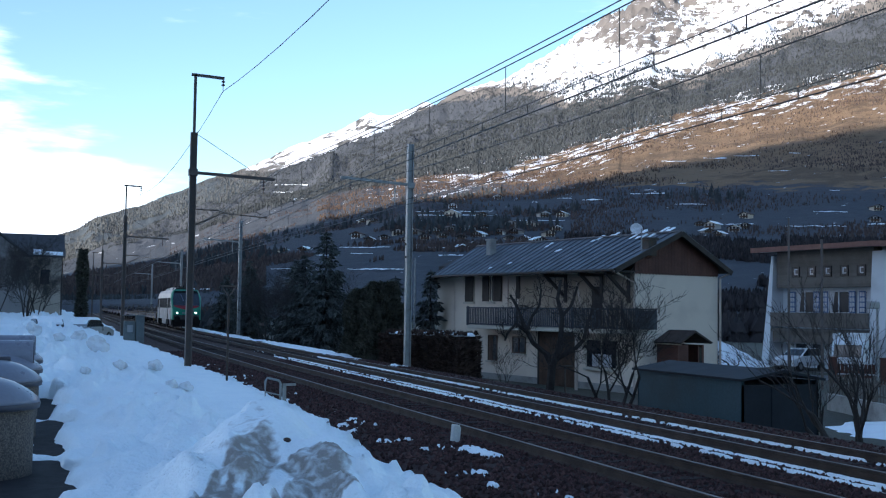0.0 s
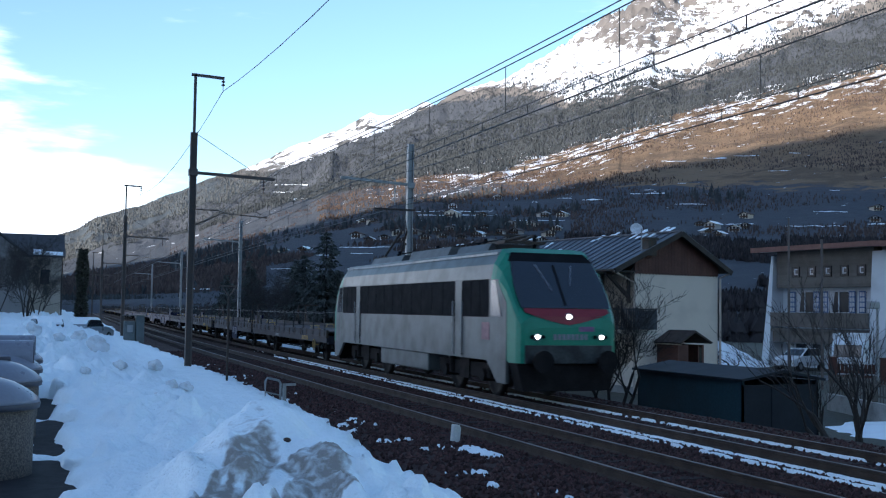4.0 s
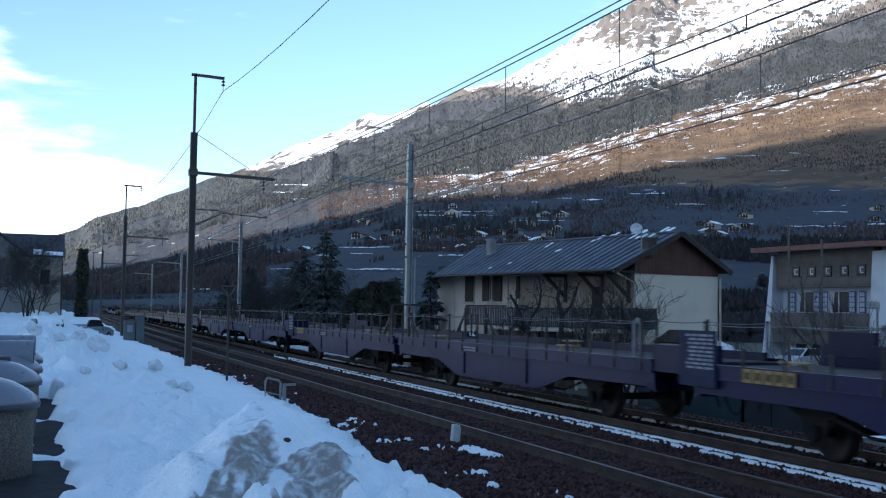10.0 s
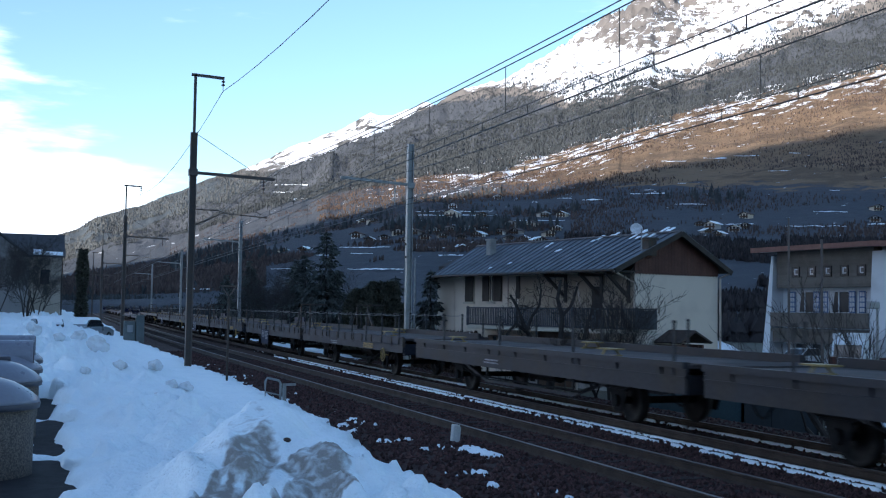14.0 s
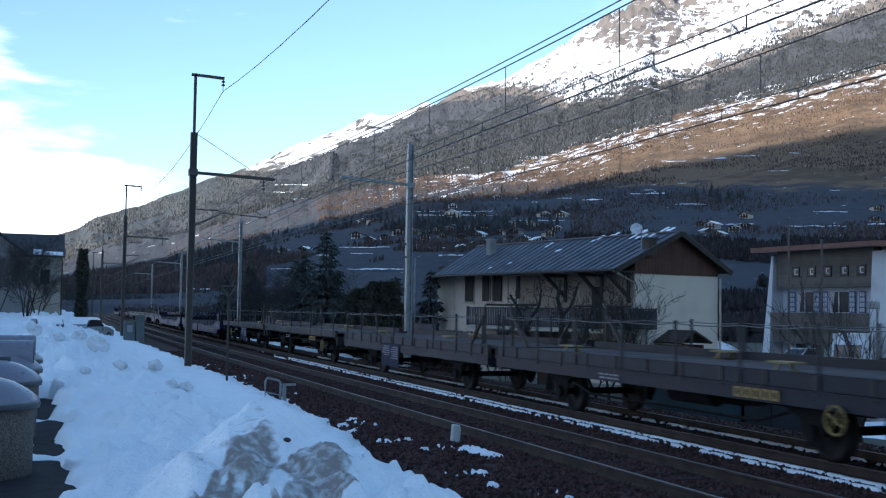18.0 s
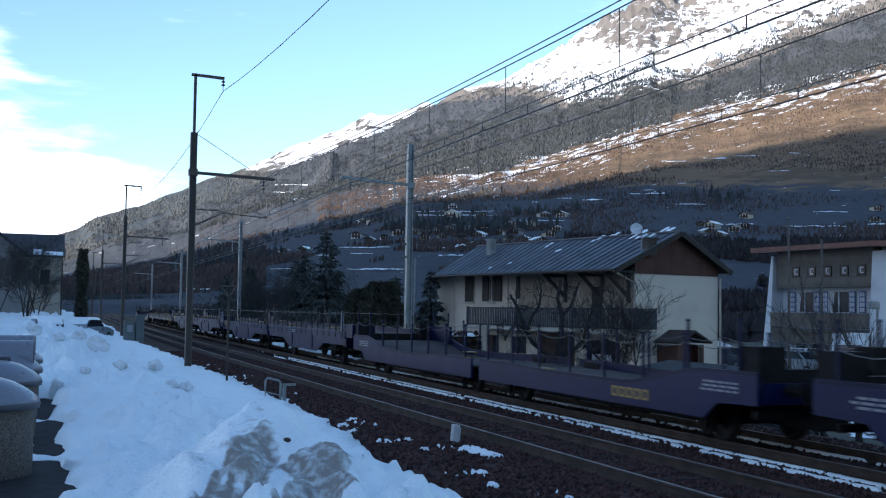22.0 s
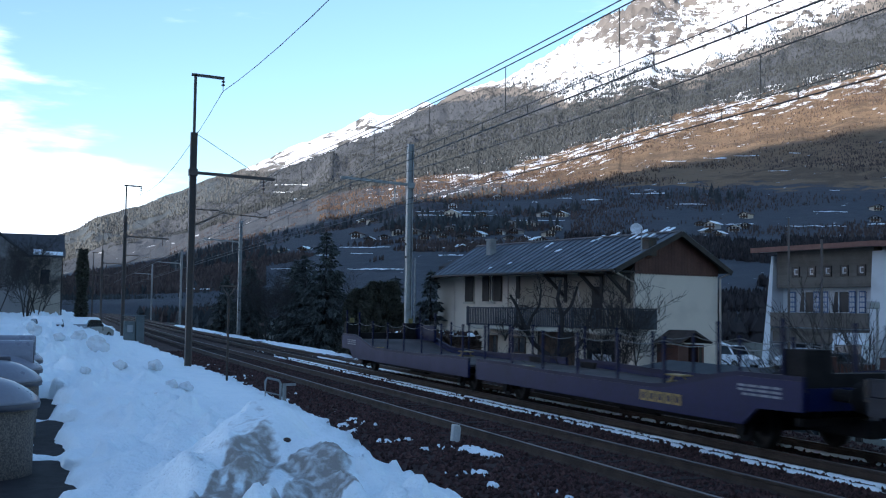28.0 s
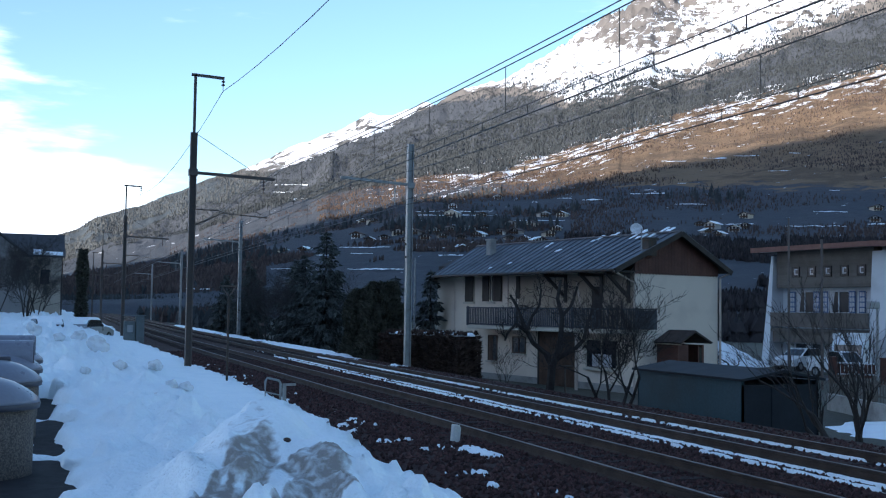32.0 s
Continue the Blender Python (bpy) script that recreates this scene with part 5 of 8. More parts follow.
    part("end_railing", Bm().box(-1.2, 0.0, -1.5, -1.46, 3.86, 3.94).box(-1.2, 0.0, -1.5, -1.46, 3.0, 3.85), RAILING_W, bal)
    part("prop_post", Bm().box(-1.2, -1.1, 2.68, 2.8, -0.6, 2.76), PIPE_P, h, "pale timber prop")
    # ground floor
    part("shutter", Bm().box(-0.03, -0.022, 11.2, 11.6, 1.1, 2.36), DOOR_W, h, "brown inner shutter")
    window_in(h, 0, 10.85, 11.6, 1.1, 2.36, (), None, DOOR_W)
    window_in(h, 0, 8.3, 9.35, 1.58, 2.34, (), None, DOOR_W)
    window_in(h, 0, 1.15, 3.3, 1.12, 2.4)
    part("curtain", Bm().box(-0.03, -0.021, 1.5, 2.9, 1.14, 1.75), CURTAIN, h)
    dr = part("garage_door", Bm().box(-0.06, 0.02, 4.1, 7.0, -0.05, 2.74), DOOR_W, h, "brown vertical plank garage door")
    for k in range(14):
        y = 4.1 + 2.9 * k / 14
        part("plank", Bm().box(-0.085, -0.06, y + 0.008, y + 0.199, -0.03, 2.72), DOOR_W, dr)
    part("door_frame", Bm().box(-0.1, 0.02, 3.98, 4.1, -0.05, 2.8).box(-0.1, 0.02, 7.0, 7.12, -0.05, 2.8).box(-0.1, 0.02, 3.98, 7.12, 2.74, 2.86), DARK_W, h)
    # porch on the gable wall
    part("porch_wall", Bm().box(1.44, 1.51, -1.3, 0, -0.4, 2.3).box(1.44, 2.1, -1.36, -1.3, -0.4, 2.3).box(3.03, 3.10, -1.3, 0, -0.4, 2.3), BROWN_W, h, "brown timber porch wall")
    part("porch_window", Bm().box(2.79, 2.99, -1.34, -1.28, 1.2, 2.2), PANE, h)
    part("porch_post", Bm().box(2.73, 2.79, -1.36, -1.28, -0.4, 2.3).box(2.99, 3.10, -1.36, -1.28, -0.4, 2.3), BROWN_W, h)
    part("porch_roof", Bm().prism([(1.27, 2.36), (2.22, 2.88), (2.22, 2.98), (1.2, 2.42)], "y", -1.7, 0).prism([(3.27, 2.36), (2.22, 2.88), (2.22, 2.98), (3.34, 2.42)], "y", -1.7, 0), mat("brown_shingles", (0.06, 0.045, 0.04), 0.85, 0, 0.25, 4, 20, 0.006), h)
    # roof fixtures
    part("chimney", Bm().box(1.0, 1.4, 13.0, 13.42, 6.2, 7.75).box(0.95, 1.45, 12.95, 13.47, 7.75, 7.83), CONCRETE, h, "rendered chimney with a cap slab")
    part("roof_vent", Bm().box(0.6, 1.1, -0.3, 0.2, 6.4, 7.15).box(0.52, 1.18, -0.38, 0.28, 7.15, 7.25), STEEL_DARK, h, "dark metal-clad chimney")
    dish = Bm()
    dish.lathe([(0.02, 0.0), (0.13, 0.012), (0.24, 0.04), (0.29, 0.065), (0.29, 0.08), (0.24, 0.055), (0.02, 0.012)], 24)
    dm = dish.mesh("satellite_dish", True)
    dob = put("satellite_dish", dm, mat("white_dish", (0.7, 0.71, 0.72), 0.45), h, pose(0.25, 0.15, 7.62, 65, 0, -35), "white satellite dish")
    part("dish_mast", Bm().tube((0.35, -0.1, 6.4), (0.35, -0.1, 7.65), 0.03, 8), GALV, h)
    rs = random.Random(3)
    for k in range(22):
        y = rs.choice((0.6, 1.2, 1.8, 2.4, 3.0, 3.8, 4.4, 5.2, 6.6, 8.8, 9.7)) + rs.uniform(-0.2, 0.2)
        x = rs.uniform(1.9, 2.9) if y < 6 else rs.uniform(-1.3, 2.4)
        z = eave_z - 0.1 + (x + 1.75) * (ridge_z - eave_z + 0.1) / (ridge_x + 1.75) + 0.02
        l = rs.uniform(0.2, 0.55) if y < 6 else rs.uniform(0.1, 0.25)
        sl = (ridge_z - eave_z + 0.1) / (ridge_x + 1.75)
        part("roof_snow", Bm().quad_solid([(x, y, z), (x + l, y, z + l * sl), (x + l, y + 0.22, z + l * sl), (x, y + 0.22, z)], [(x + 0.03, y + 0.03, z + 0.03), (x + l - 0.05, y + 0.03, z + l * sl + 0.03), (x + l - 0.05, y + 0.19, z + l * sl + 0.03), (x + 0.03, y + 0.19, z + 0.03)]), SNOW, h, "leftover snow on the roof")


main_house()

# ---- white chalet beyond the road ----
CH_WHITE = mat("white_render", (0.54, 0.56, 0.58), 0.9, 0, 0.06, 0.6, 40, 0.004, (0.46, 0.47, 0.48), 0.35)
CH_WOOD = mat("grey_brown_boards", (0.12, 0.105, 0.09), 0.8, 0, 0.2, 1, 14, 0.004, island=0.15)
CH_FASCIA = mat("red_brown_fascia", (0.16, 0.07, 0.05), 0.6, 0, 0.15, 2, 20)
CH_BLUE = mat("blue_shutter_paint", (0.05, 0.10, 0.22), 0.55, 0, 0.12, 4, 30)


def chalet():
    # front wall faces -y of its own frame; x runs along the front
    c = thing("chalet", pose(50.7, 66.5, -1.6, 0, 0, -84.5), "white chalet with a timber-boarded upper storey and blue shutters", "house")
    L, D, H = 9.75, 8.0, 8.55
    part("wall", Bm().box(0.2, L, 0.9, D, 0, H), CH_WHITE, c)
    for x0, x1, nm in ((-0.25, 0.2, "side_pier"), (L - 0.4, L + 0.9, "side_pier")):
        part(nm, Bm().quad_solid([(x0 - 0.35 if x0 < 0 else x0, -0.5, 0), (x1, -0.5, 0), (x1, 1.2, 0), (x0 - 0.35 if x0 < 0 else x0, 1.2, 0)], [(x0 + 0.2 if x0 < 0 else x0, 0.0, H - 0.4), (x1, 0.0, H - 0.4), (x1, 1.2, H - 0.4), (x0 + 0.2 if x0 < 0 else x0, 1.2, H - 0.4)]), CH_WHITE, c, "flared white wall pier")
    core = part("boarded_front", Bm().box(0.36, L - 0.41, 0.2, 1.0, 5.80, H - 0.1), CH_WOOD, c, "grey-brown boarded attic front")
    n = 11
    for k in range(n):
        z0 = 5.80 + (H - 0.15 - 5.80) * k / n
        part("board", Bm().box(0.36, L - 0.41, 0.165, 0.2, z0 + 0.006, z0 + (H - 0.15 - 5.80) / n - 0.006), CH_WOOD, core)
    for k in range(5):
        x = 2.3 + 1.5 * k
        sw = part("small_window", Bm().box(x - 0.36, x + 0.36, 0.11, 0.17, 6.55, 7.30), PANE, c)
        part("window_frame", Bm().box(x - 0.36, x - 0.28, 0.09, 0.12, 6.55, 7.30).box(x + 0.28, x + 0.36, 0.09, 0.12, 6.55, 7.30).box(x - 0.28, x + 0.28, 0.09, 0.12, 7.22, 7.30).box(x - 0.28, x + 0.28, 0.09, 0.12, 6.55, 6.63), DARK_W, sw)
        part("curtain", Bm().box(x - 0.12, x - 0.02, 0.095, 0.11, 6.72, 7.15).box(x - 0.02, x + 0.2, 0.095, 0.11, 7.07, 7.15).box(x - 0.02, x + 0.2, 0.095, 0.11, 6.72, 6.80), CURTAIN, sw)
    part("roof", Bm().quad_solid([(-1.1, -1.0, H - 0.1), (L + 0.6, -1.0, H - 0.1), (L + 0.6, D + 1, H - 0.1), (-1.1, D + 1, H - 0.1)], [(-1.1, -1.0, H + 0.1), (L + 0.6, -1.0, H + 0.1), (L + 0.6, D + 1, H + 0.1), (-1.1, D + 1, H + 0.1)]), ROOF_SHEET, c)
    part("roof", Bm().quad_solid([(L + 0.6, -1.0, H - 0.1), (L + 3.6, -1.0, H - 0.3), (L + 3.6, D + 1, H - 0.3), (L + 0.6, D + 1, H - 0.1)], [(L + 0.6, -1.0, H + 0.1), (L + 3.6, -1.0, H - 0.05), (L + 3.6, D + 1, H - 0.05), (L + 0.6, D + 1, H + 0.1)]), ROOF_SHEET, c)
    part("fascia", Bm().beam((-1.1, -1.02, H + 0.02), (L + 0.6, -1.02, H + 0.02), 0.06, 0.36).beam((L + 0.6, -1.02, H + 0.02), (L + 3.6, -1.02, H - 0.14), 0.06, 0.36), CH_FASCIA, c, "red-brown roof fascia board")
    part("side_wing", Bm().box(L, L + 3.2, 0.3, D, 0, H - 0.5), CH_WHITE, c)
    for x0, x1, shutters in ((1.62, 3.3, (1.03, 3.37)), (4.75, 6.55, (4.15, 6.62)), (8.05, 9.0, (7.5,))):
        w = part("window", Bm().box(x0, x1, 0.84, 0.95, 4.1, 5.5), PANE, c)
        part("window_frame", Bm().box((x0 + x1) / 2 - 0.05, (x0 + x1) / 2 + 0.05, 0.8, 0.86, 4.1, 5.5).box(x0 - 0.06, x1 + 0.06, 0.8, 0.86, 5.5, 5.58).box(x0 - 0.06, x0, 0.8, 0.86, 4.1, 5.5).box(x1, x1 + 0.06, 0.8, 0.86, 4.1, 5.5), CH_WHITE, w)
        part("curtain", Bm().prism([(x0 + 0.05, 4.1), (x0 + 0.3, 4.1), (x0 + 0.55, 5.5), (x0 + 0.05, 5.5)], "y", 0.815, 0.83), CURTAIN, w)
        for s in shutters:
            sh = part("shutter", Bm().box(s, s + 0.55, 0.74, 0.79, 4.05, 5.55), CH_BLUE, c, "blue shutter with white panels")
            for r in range(4):
                part("shutter_panel", Bm().box(s + 0.07, s + 0.25, 0.725, 0.74, 4.13 + 0.35 * r, 4.40 + 0.35 * r).box(s + 0.30, s + 0.48, 0.725, 0.74, 4.13 + 0.35 * r, 4.40 + 0.35 * r), CURTAIN, sh)
    bal = part("balcony", Bm().box(0.3, L - 0.4, -0.4, 0.9, 2.7, 2.9), CH_WOOD, c, "timber balcony")
    part("balcony_front", Bm().box(0.3, L - 0.4, -0.42, -0.36, 3.0, 3.95).box(0.3, L - 0.4, -0.45, -0.33, 3.95, 4.03), CH_WOOD, bal)
    part("lower_panel", Bm().box(0.3, L - 0.4, -0.2, 0.2, 1.9, 2.7), CH_WOOD, bal)
    for x in (2.0, 3.6, 6.0, 8.2):
        part("ground_window", Bm().box(x - 0.45, x + 0.45, 0.84, 0.92, 0.5, 1.8), PANE, c)
    part("chimney", Bm().box(3.9, 4.3, 3.2, 3.6, H, H + 0.55), CONCRETE, c)


chalet()

# ---- green-blue shed close behind the line ----
SHED_P = mat("blue_green_sheet", (0.024, 0.058, 0.076), 0.6, 0.0, 0.15, 1.0, 12, 0, (0.028, 0.052, 0.066), 0.4, spec=0.25)
SHED_D = mat("dark_blue_sheet", (0.013, 0.018, 0.025), 0.8, 0.0, 0.15, 1.0, 12)


def shed():
    s = thing("garden_shed", pose(17.15, 23.7, -1.5, 0, 0, 0), "low blue-green sheet-metal shed with a shallow roof", "shed")
    X, Y, H = 2.4, 5.2, 2.02
    part("wall_side", Bm().box(0, 0.06, 0, Y, 0, H), SHED_P, s, "blue-green wall")
    part("wall_front", Bm().box(0, X, -0.0, 0.06, 0, H - 0.1), SHED_D, s, "dark blue end wall")
    part("wall_back", Bm().box(0, X, Y - 0.06, Y, 0, H), SHED_P, s)
    part("wall_far", Bm().box(X - 0.06, X, 0, Y, 0, H), SHED_P, s)
    part("roof", Bm().prism([(-0.12, H), (X / 2, H + 0.22), (X + 0.12, H), (X + 0.12, H + 0.06), (X / 2, H + 0.29), (-0.12, H + 0.06)], "y", -0.15, Y + 0.15), SHED_D, s, "dark shallow sheet roof")
    part("door", Bm().box(0.9, 1.8, -0.03, 0.0, 0, 1.85), SHED_D, s)


shed()

# ---- building far down the line on the near side ----
def depot():
    d = thing("roadside_house", pose(1.95, 95.3, 0.3, 0, 0, 0), "rendered house with a dark snow-edged roof and a cross gable", "house")
    buff = mat("buff_render", (0.36, 0.31, 0.25), 0.9, 0, 0.1, 0.6, 30)
    rm = mat("dark_slate", (0.055, 0.055, 0.06), 0.7, 0, 0.2, 2, 20)
    part("wall", Bm().box(-9.0, 0, 0, 7.0, 0, 5.95), buff, d)
    part("roof", Bm().prism([(-0.5, 5.8), (3.5, 7.75), (3.5, 7.9), (-0.5, 5.95)], "x", -9.3, 0.25), rm, d)
    part("roof", Bm().prism([(7.5, 5.8), (3.5, 7.75), (3.5, 7.9), (7.5, 5.95)], "x", -9.3, 0.25), rm, d)
    part("gable_end", Bm().prism([(0.1, 5.95), (6.9, 5.95), (3.5, 7.7)], "x", -9.0, -0.01), buff, d)
    # cross gable is coloured darker than the buff wall to show it shaded
    part("wing_wall", Bm().box(-8.4, -2.5, -1.2, 0.0, 0, 5.6).prism([(-8.4, 5.6), (-2.5, 5.6), (-5.45, 8.0)], "y", -1.2, 3.0), mat("shade_greyed_render", (0.22, 0.21, 0.20), 0.9, 0, 0.1, 0.6, 30), d, "cross-gable wall with shade in its grey colour")
    part("wing_roof", Bm().prism([(-2.2, 5.45), (-2.2, 5.6), (-5.45, 8.25), (-5.45, 8.1)], "y", -1.7, 3.5).prism([(-8.7, 5.45), (-8.7, 5.6), (-5.45, 8.25), (-5.45, 8.1)], "y", -1.7, 3.5), rm, d)
    sn = Bm()
    for x0, x1, w in ((-2.2, -1.5, 0.9), (-1.4, -0.7, 0.55), (-0.7, 0.1, 0.5)):
        sn.quad_solid([(x0, -0.48, 5.97), (x1, -0.48, 5.97), (x1, -0.48 + w, 5.97 + w * 0.49), (x0, -0.48 + w, 5.97 + w * 0.49)], [(x0, -0.46, 6.05), (x1, -0.46, 6.05), (x1, -0.46 + w, 6.05 + w * 0.49), (x0, -0.46 + w, 6.05 + w * 0.49)])
    part("roof_snow", sn, SNOW, d, "snow along the eave")
    part("downpipe", Bm().tube((0.08, -0.05, 5.6), (0.08, -0.05, 0), 0.06, 8), STEEL_DARK, d)
    part("window", Bm().box(-1.6, -0.9, -0.05, 0.05, 3.6, 4.8), PANE, d)


depot()

# ---- overhead line masts ----
INSUL = mat("brown_insulator", (0.06, 0.035, 0.03), 0.3, 0, 0.1)


def i_beam(b, x, y, z0, z1, w=0.26, d=0.22, t=0.025):
    e = [(-w / 2, -d / 2), (-w / 2 + t, -d / 2), (-w / 2 + t, -t / 2), (w / 2 - t, -t / 2), (w / 2 - t, -d / 2), (w / 2, -d / 2)]
    return b.prism([(x + a, y + c) for a, c in e] + [(x + a, y - c) for a, c in reversed(e)], "z", z0, z1)


def insulator(b, p, n=3, r=0.07, gap=0.13):
    for k in range(n):
        b.lathe([(0.02, -0.05), (r, -0.03), (r * 0.8, 0.02), (0.02, 0.04)], 10, (p[0], p[1], p[2] - 0.12 - gap * k))
    b.tube(p, (p[0], p[1], p[2] - 0.2 - gap * n), 0.015, 5)
    return b


def near_mast(y, tall=True):
    b0 = float(bend(y))
    m = thing("catenary_mast", pose(5.30 + b0, y, -0.45), "brown steel overhead-line mast with cantilever arms", "mast", "near-side masts")
    z = 0.45
    part("post", i_beam(Bm(), 0, 0, -0.3, 8.8 + z, 0.24, 0.26, 0.03), MAST_BROWN, m)
    part("footing", Bm().box(-0.3, 0.3, -0.3, 0.3, -0.5, 0.08).bevel(0.03), CONCRETE, m)
    part("top_pole", Bm().box(-0.05, 0.05, -0.05, 0.05, 8.6 + z, 11.0 + z), MAST_BROWN, m)
    part("top_arm", Bm().beam((-0.15, 0, 11.0 + z), (1.08, 0, 10.95 + z), 0.10, 0.10), MAST_BROWN, m)
    part("feeder_insulator", insulator(Bm(), (1.04, 0, 10.95 + z), 2), INSUL, m)
    part("messenger_arm", Bm().beam((0, 0, 7.28 + z), (3.1, 0, 7.18 + z), 0.12, 0.11).box(-0.16, 0.16, -0.16, 0.16, 7.15 + z, 7.4 + z), MAST_BROWN, m)
    part("messenger_insulator", insulator(Bm(), (2.68, 0, 7.18 + z), 3, 0.06), INSUL, m)
    part("steady_bracket", Bm().path([(0.1, 0, 5.9 + z), (1.0, 0, 5.88 + z), (1.1, 0, 5.8 + z), (1.0, 0, 5.72 + z), (0.1, 0, 5.3 + z)], 0.03, 6), MAST_BROWN, m)
    part("steady_arm", Bm().path([(1.05, 0, 5.8 + z), (2.85, 0, 5.68 + z), (2.4, 0, 5.9 + z)], 0.022, 6).tube((1.85, 0, 6.6 + z), (1.85, 0, 5.1 + z), 0.012, 5), MAST_BROWN, m)
    part("stay_wire", Bm().path([(0.1, 0, 8.75 + z), (2.6, 0, 7.25 + z)], 0.012, 5), WIRE, m)


def far_mast(y):
    b0 = float(bend(y))
    m = thing("catenary_mast", pose(15.9 + b0, y, -0.55), "grey galvanised overhead-line mast with one long arm", "mast", "far-side masts")
    z = 0.55
    part("post", i_beam(Bm(), 0, 0, -0.4, 9.9 + z, 0.27, 0.26, 0.03), GALV, m)
    part("footing", Bm().box(-0.3, 0.3, -0.3, 0.3, -0.6, 0.1).bevel(0.03), CONCRETE, m)
    part("long_arm", Bm().beam((0.1, 0, 8.0 + z), (-3.3, 0, 8.18 + z), 0.15, 0.12).box(-0.18, 0.18, -0.17, 0.17, 7.85 + z, 8.1 + z), GALV, m)
    part("messenger_insulator", insulator(Bm(), (-2.85, 0, 8.1 + z), 3, 0.06), INSUL, m)
    part("drop_tube", Bm().tube((-0.72, 0, 8.2 + z), (-0.72, 0, 7.05 + z), 0.03, 8).tube((-0.72, 0, 8.2 + z), (-0.9, 0, 8.3 + z), 0.03, 6), GALV, m)
    part("stay_wire", Bm().path([(0, 0, 9.85 + z), (-1.6, 0, 9.2 + z), (-3.0, 0, 8.2 + z)], 0.012, 5), WIRE, m)
    part("clamp", Bm().box(-0.2, -0.12, -0.05, 0.05, 5.2 + z, 5.3 + z).box(-0.2, -0.12, -0.05, 0.05, 4.6 + z, 4.7 + z), STEEL_DARK, m)


NEAR_Y, FAR_Y = (-2.0, 41.5, 82.2, 136.0, 190.0), (-4.0, 47.5, 96.5, 150.0, 205.0)
for y in NEAR_Y[1:]:
    near_mast(y)
for y in FAR_Y[1:]:
    far_mast(y)


def span_z(y, stations, high, sag):
    for a, b in zip(stations[:-1], stations[1:]):
        if a <= y <= b:
            t = (y - a) / (b - a)
            return high - sag * 4 * t * (1 - t)
    return high


def overhead(c, stations, high, sag, first, double=False):
    o = thing("overhead_line", pose(0, 0, 0), "messenger, auxiliary and contact wires with droppers over a track", "overhead wires", "wires over the two tracks")
    ys = [stations[0] + (stations[-1] - stations[0]) * k / 92 for k in range(93)]
    for nm, zf, r in ((("upper_messenger_wire", lambda y: span_z(y, stations, high, sag) + 0.12, 0.012),) if double else ()) + (("messenger_wire", lambda y: span_z(y, stations, high, sag), 0.013), ("auxiliary_wire", lambda y: 6.19, 0.010), ("contact_wire", lambda y: 6.0, 0.015)):
        b = Bm()
        b.path([(c + float(bend(a)), a, zf(a)) for a in ys], r, 5)
        part(nm, b, WIRE, o)
    y = first
    k = 0
    while y < 150:
        x = c + float(bend(y))
        part("dropper", Bm().tube((x, y, 6.19), (x, y, span_z(y, stations, high, sag)), 0.009, 5), WIRE, o)
        part("clip", Bm().tube((x, y + 1.2, 6.0), (x, y + 1.2, 6.19), 0.012, 5), WIRE, o)
        part("clip", Bm().tube((x, y - 1.05, 6.0), (x, y - 1.05, 6.19), 0.012, 5), WIRE, o)
        y += 4.55


overhead(NEAR_C, NEAR_Y, 7.58, 0.45, 1.6, True)
overhead(FAR_C, FAR_Y, 7.6, 0.62, 2.8)
fd, run = Bm(), []
for a, b in zip(NEAR_Y[:-1], NEAR_Y[1:]):
    run += [(6.34 + float(bend(a + (b - a) * k / 12)), a + (b - a) * k / 12, 10.45 - 0.88 * 4 * (k / 12) * (1 - k / 12)) for k in range(12)]
fd.path(run, 0.014, 5)
fo = thing("feeder_cable", pose(0, 0, 0), "single feeder cable along the mast tops", "cable")
part("cable", fd, WIRE, fo)

# ---- lineside fixtures on the near side ----
def cabinet():
    c = thing("signal_cabinet", pose(6.0, 72.5, -0.35), "grey lineside signalling cabinet on a concrete base", "cabinet")
    g = mat("grey_cabinet_paint", (0.13, 0.15, 0.15), 0.6, 0.1, 0.15, 2, 20)
    part("base", Bm().box(-0.75, 0.75, -0.5, 0.5, -0.3, 0.1), CONCRETE, c)
    part("body", Bm().box(-0.62, 0.05, -0.4, 0.4, 0.1, 1.6).box(0.1, 0.62, -0.35, 0.35, 0.1, 1.95).bevel(0.02), g, c)
    part("door", Bm().box(-0.55, -0.02, -0.43, -0.4, 0.2, 1.5), g, c)
    part("meter_box", Bm().box(-0.45, -0.1, -0.5, -0.43, 0.9, 1.35).bevel(0.01), GALV, c)
    part("lid", Bm().box(-0.7, 0.7, -0.45, 0.45, 1.95, 2.0), g, c)


def hoop():
    h = thing("cable_hoop_rail", pose(5.55, 27.6, -0.25, 0, 0, 30), "bent tube guard rail standing in the snow edge", "guard rail")
    part("hoop", Bm().path([(0, 0, -0.3), (0, 0, 0.62), (0.06, 0, 0.70), (0.46, 0, 0.62), (0.52, 0, 0.54), (0.52, 0, -0.4)], 0.03, 8), GALV, h)
    part("cross_tube", Bm().tube((0, 0, 0.35), (0.52, 0, 0.24), 0.02, 6), GALV, h)
    b = thing("bracket_post", pose(6.0, 27.4, -0.3, 0, 0, 10), "short steel bracket post beside the ballast", "post")
    part("post", Bm().box(-0.04, 0.04, -0.03, 0.03, -0.2, 0.62), GALV, b)
    part("arm", Bm().box(-0.04, 0.3, -0.03, 0.03, 0.56, 0.62), GALV, b)


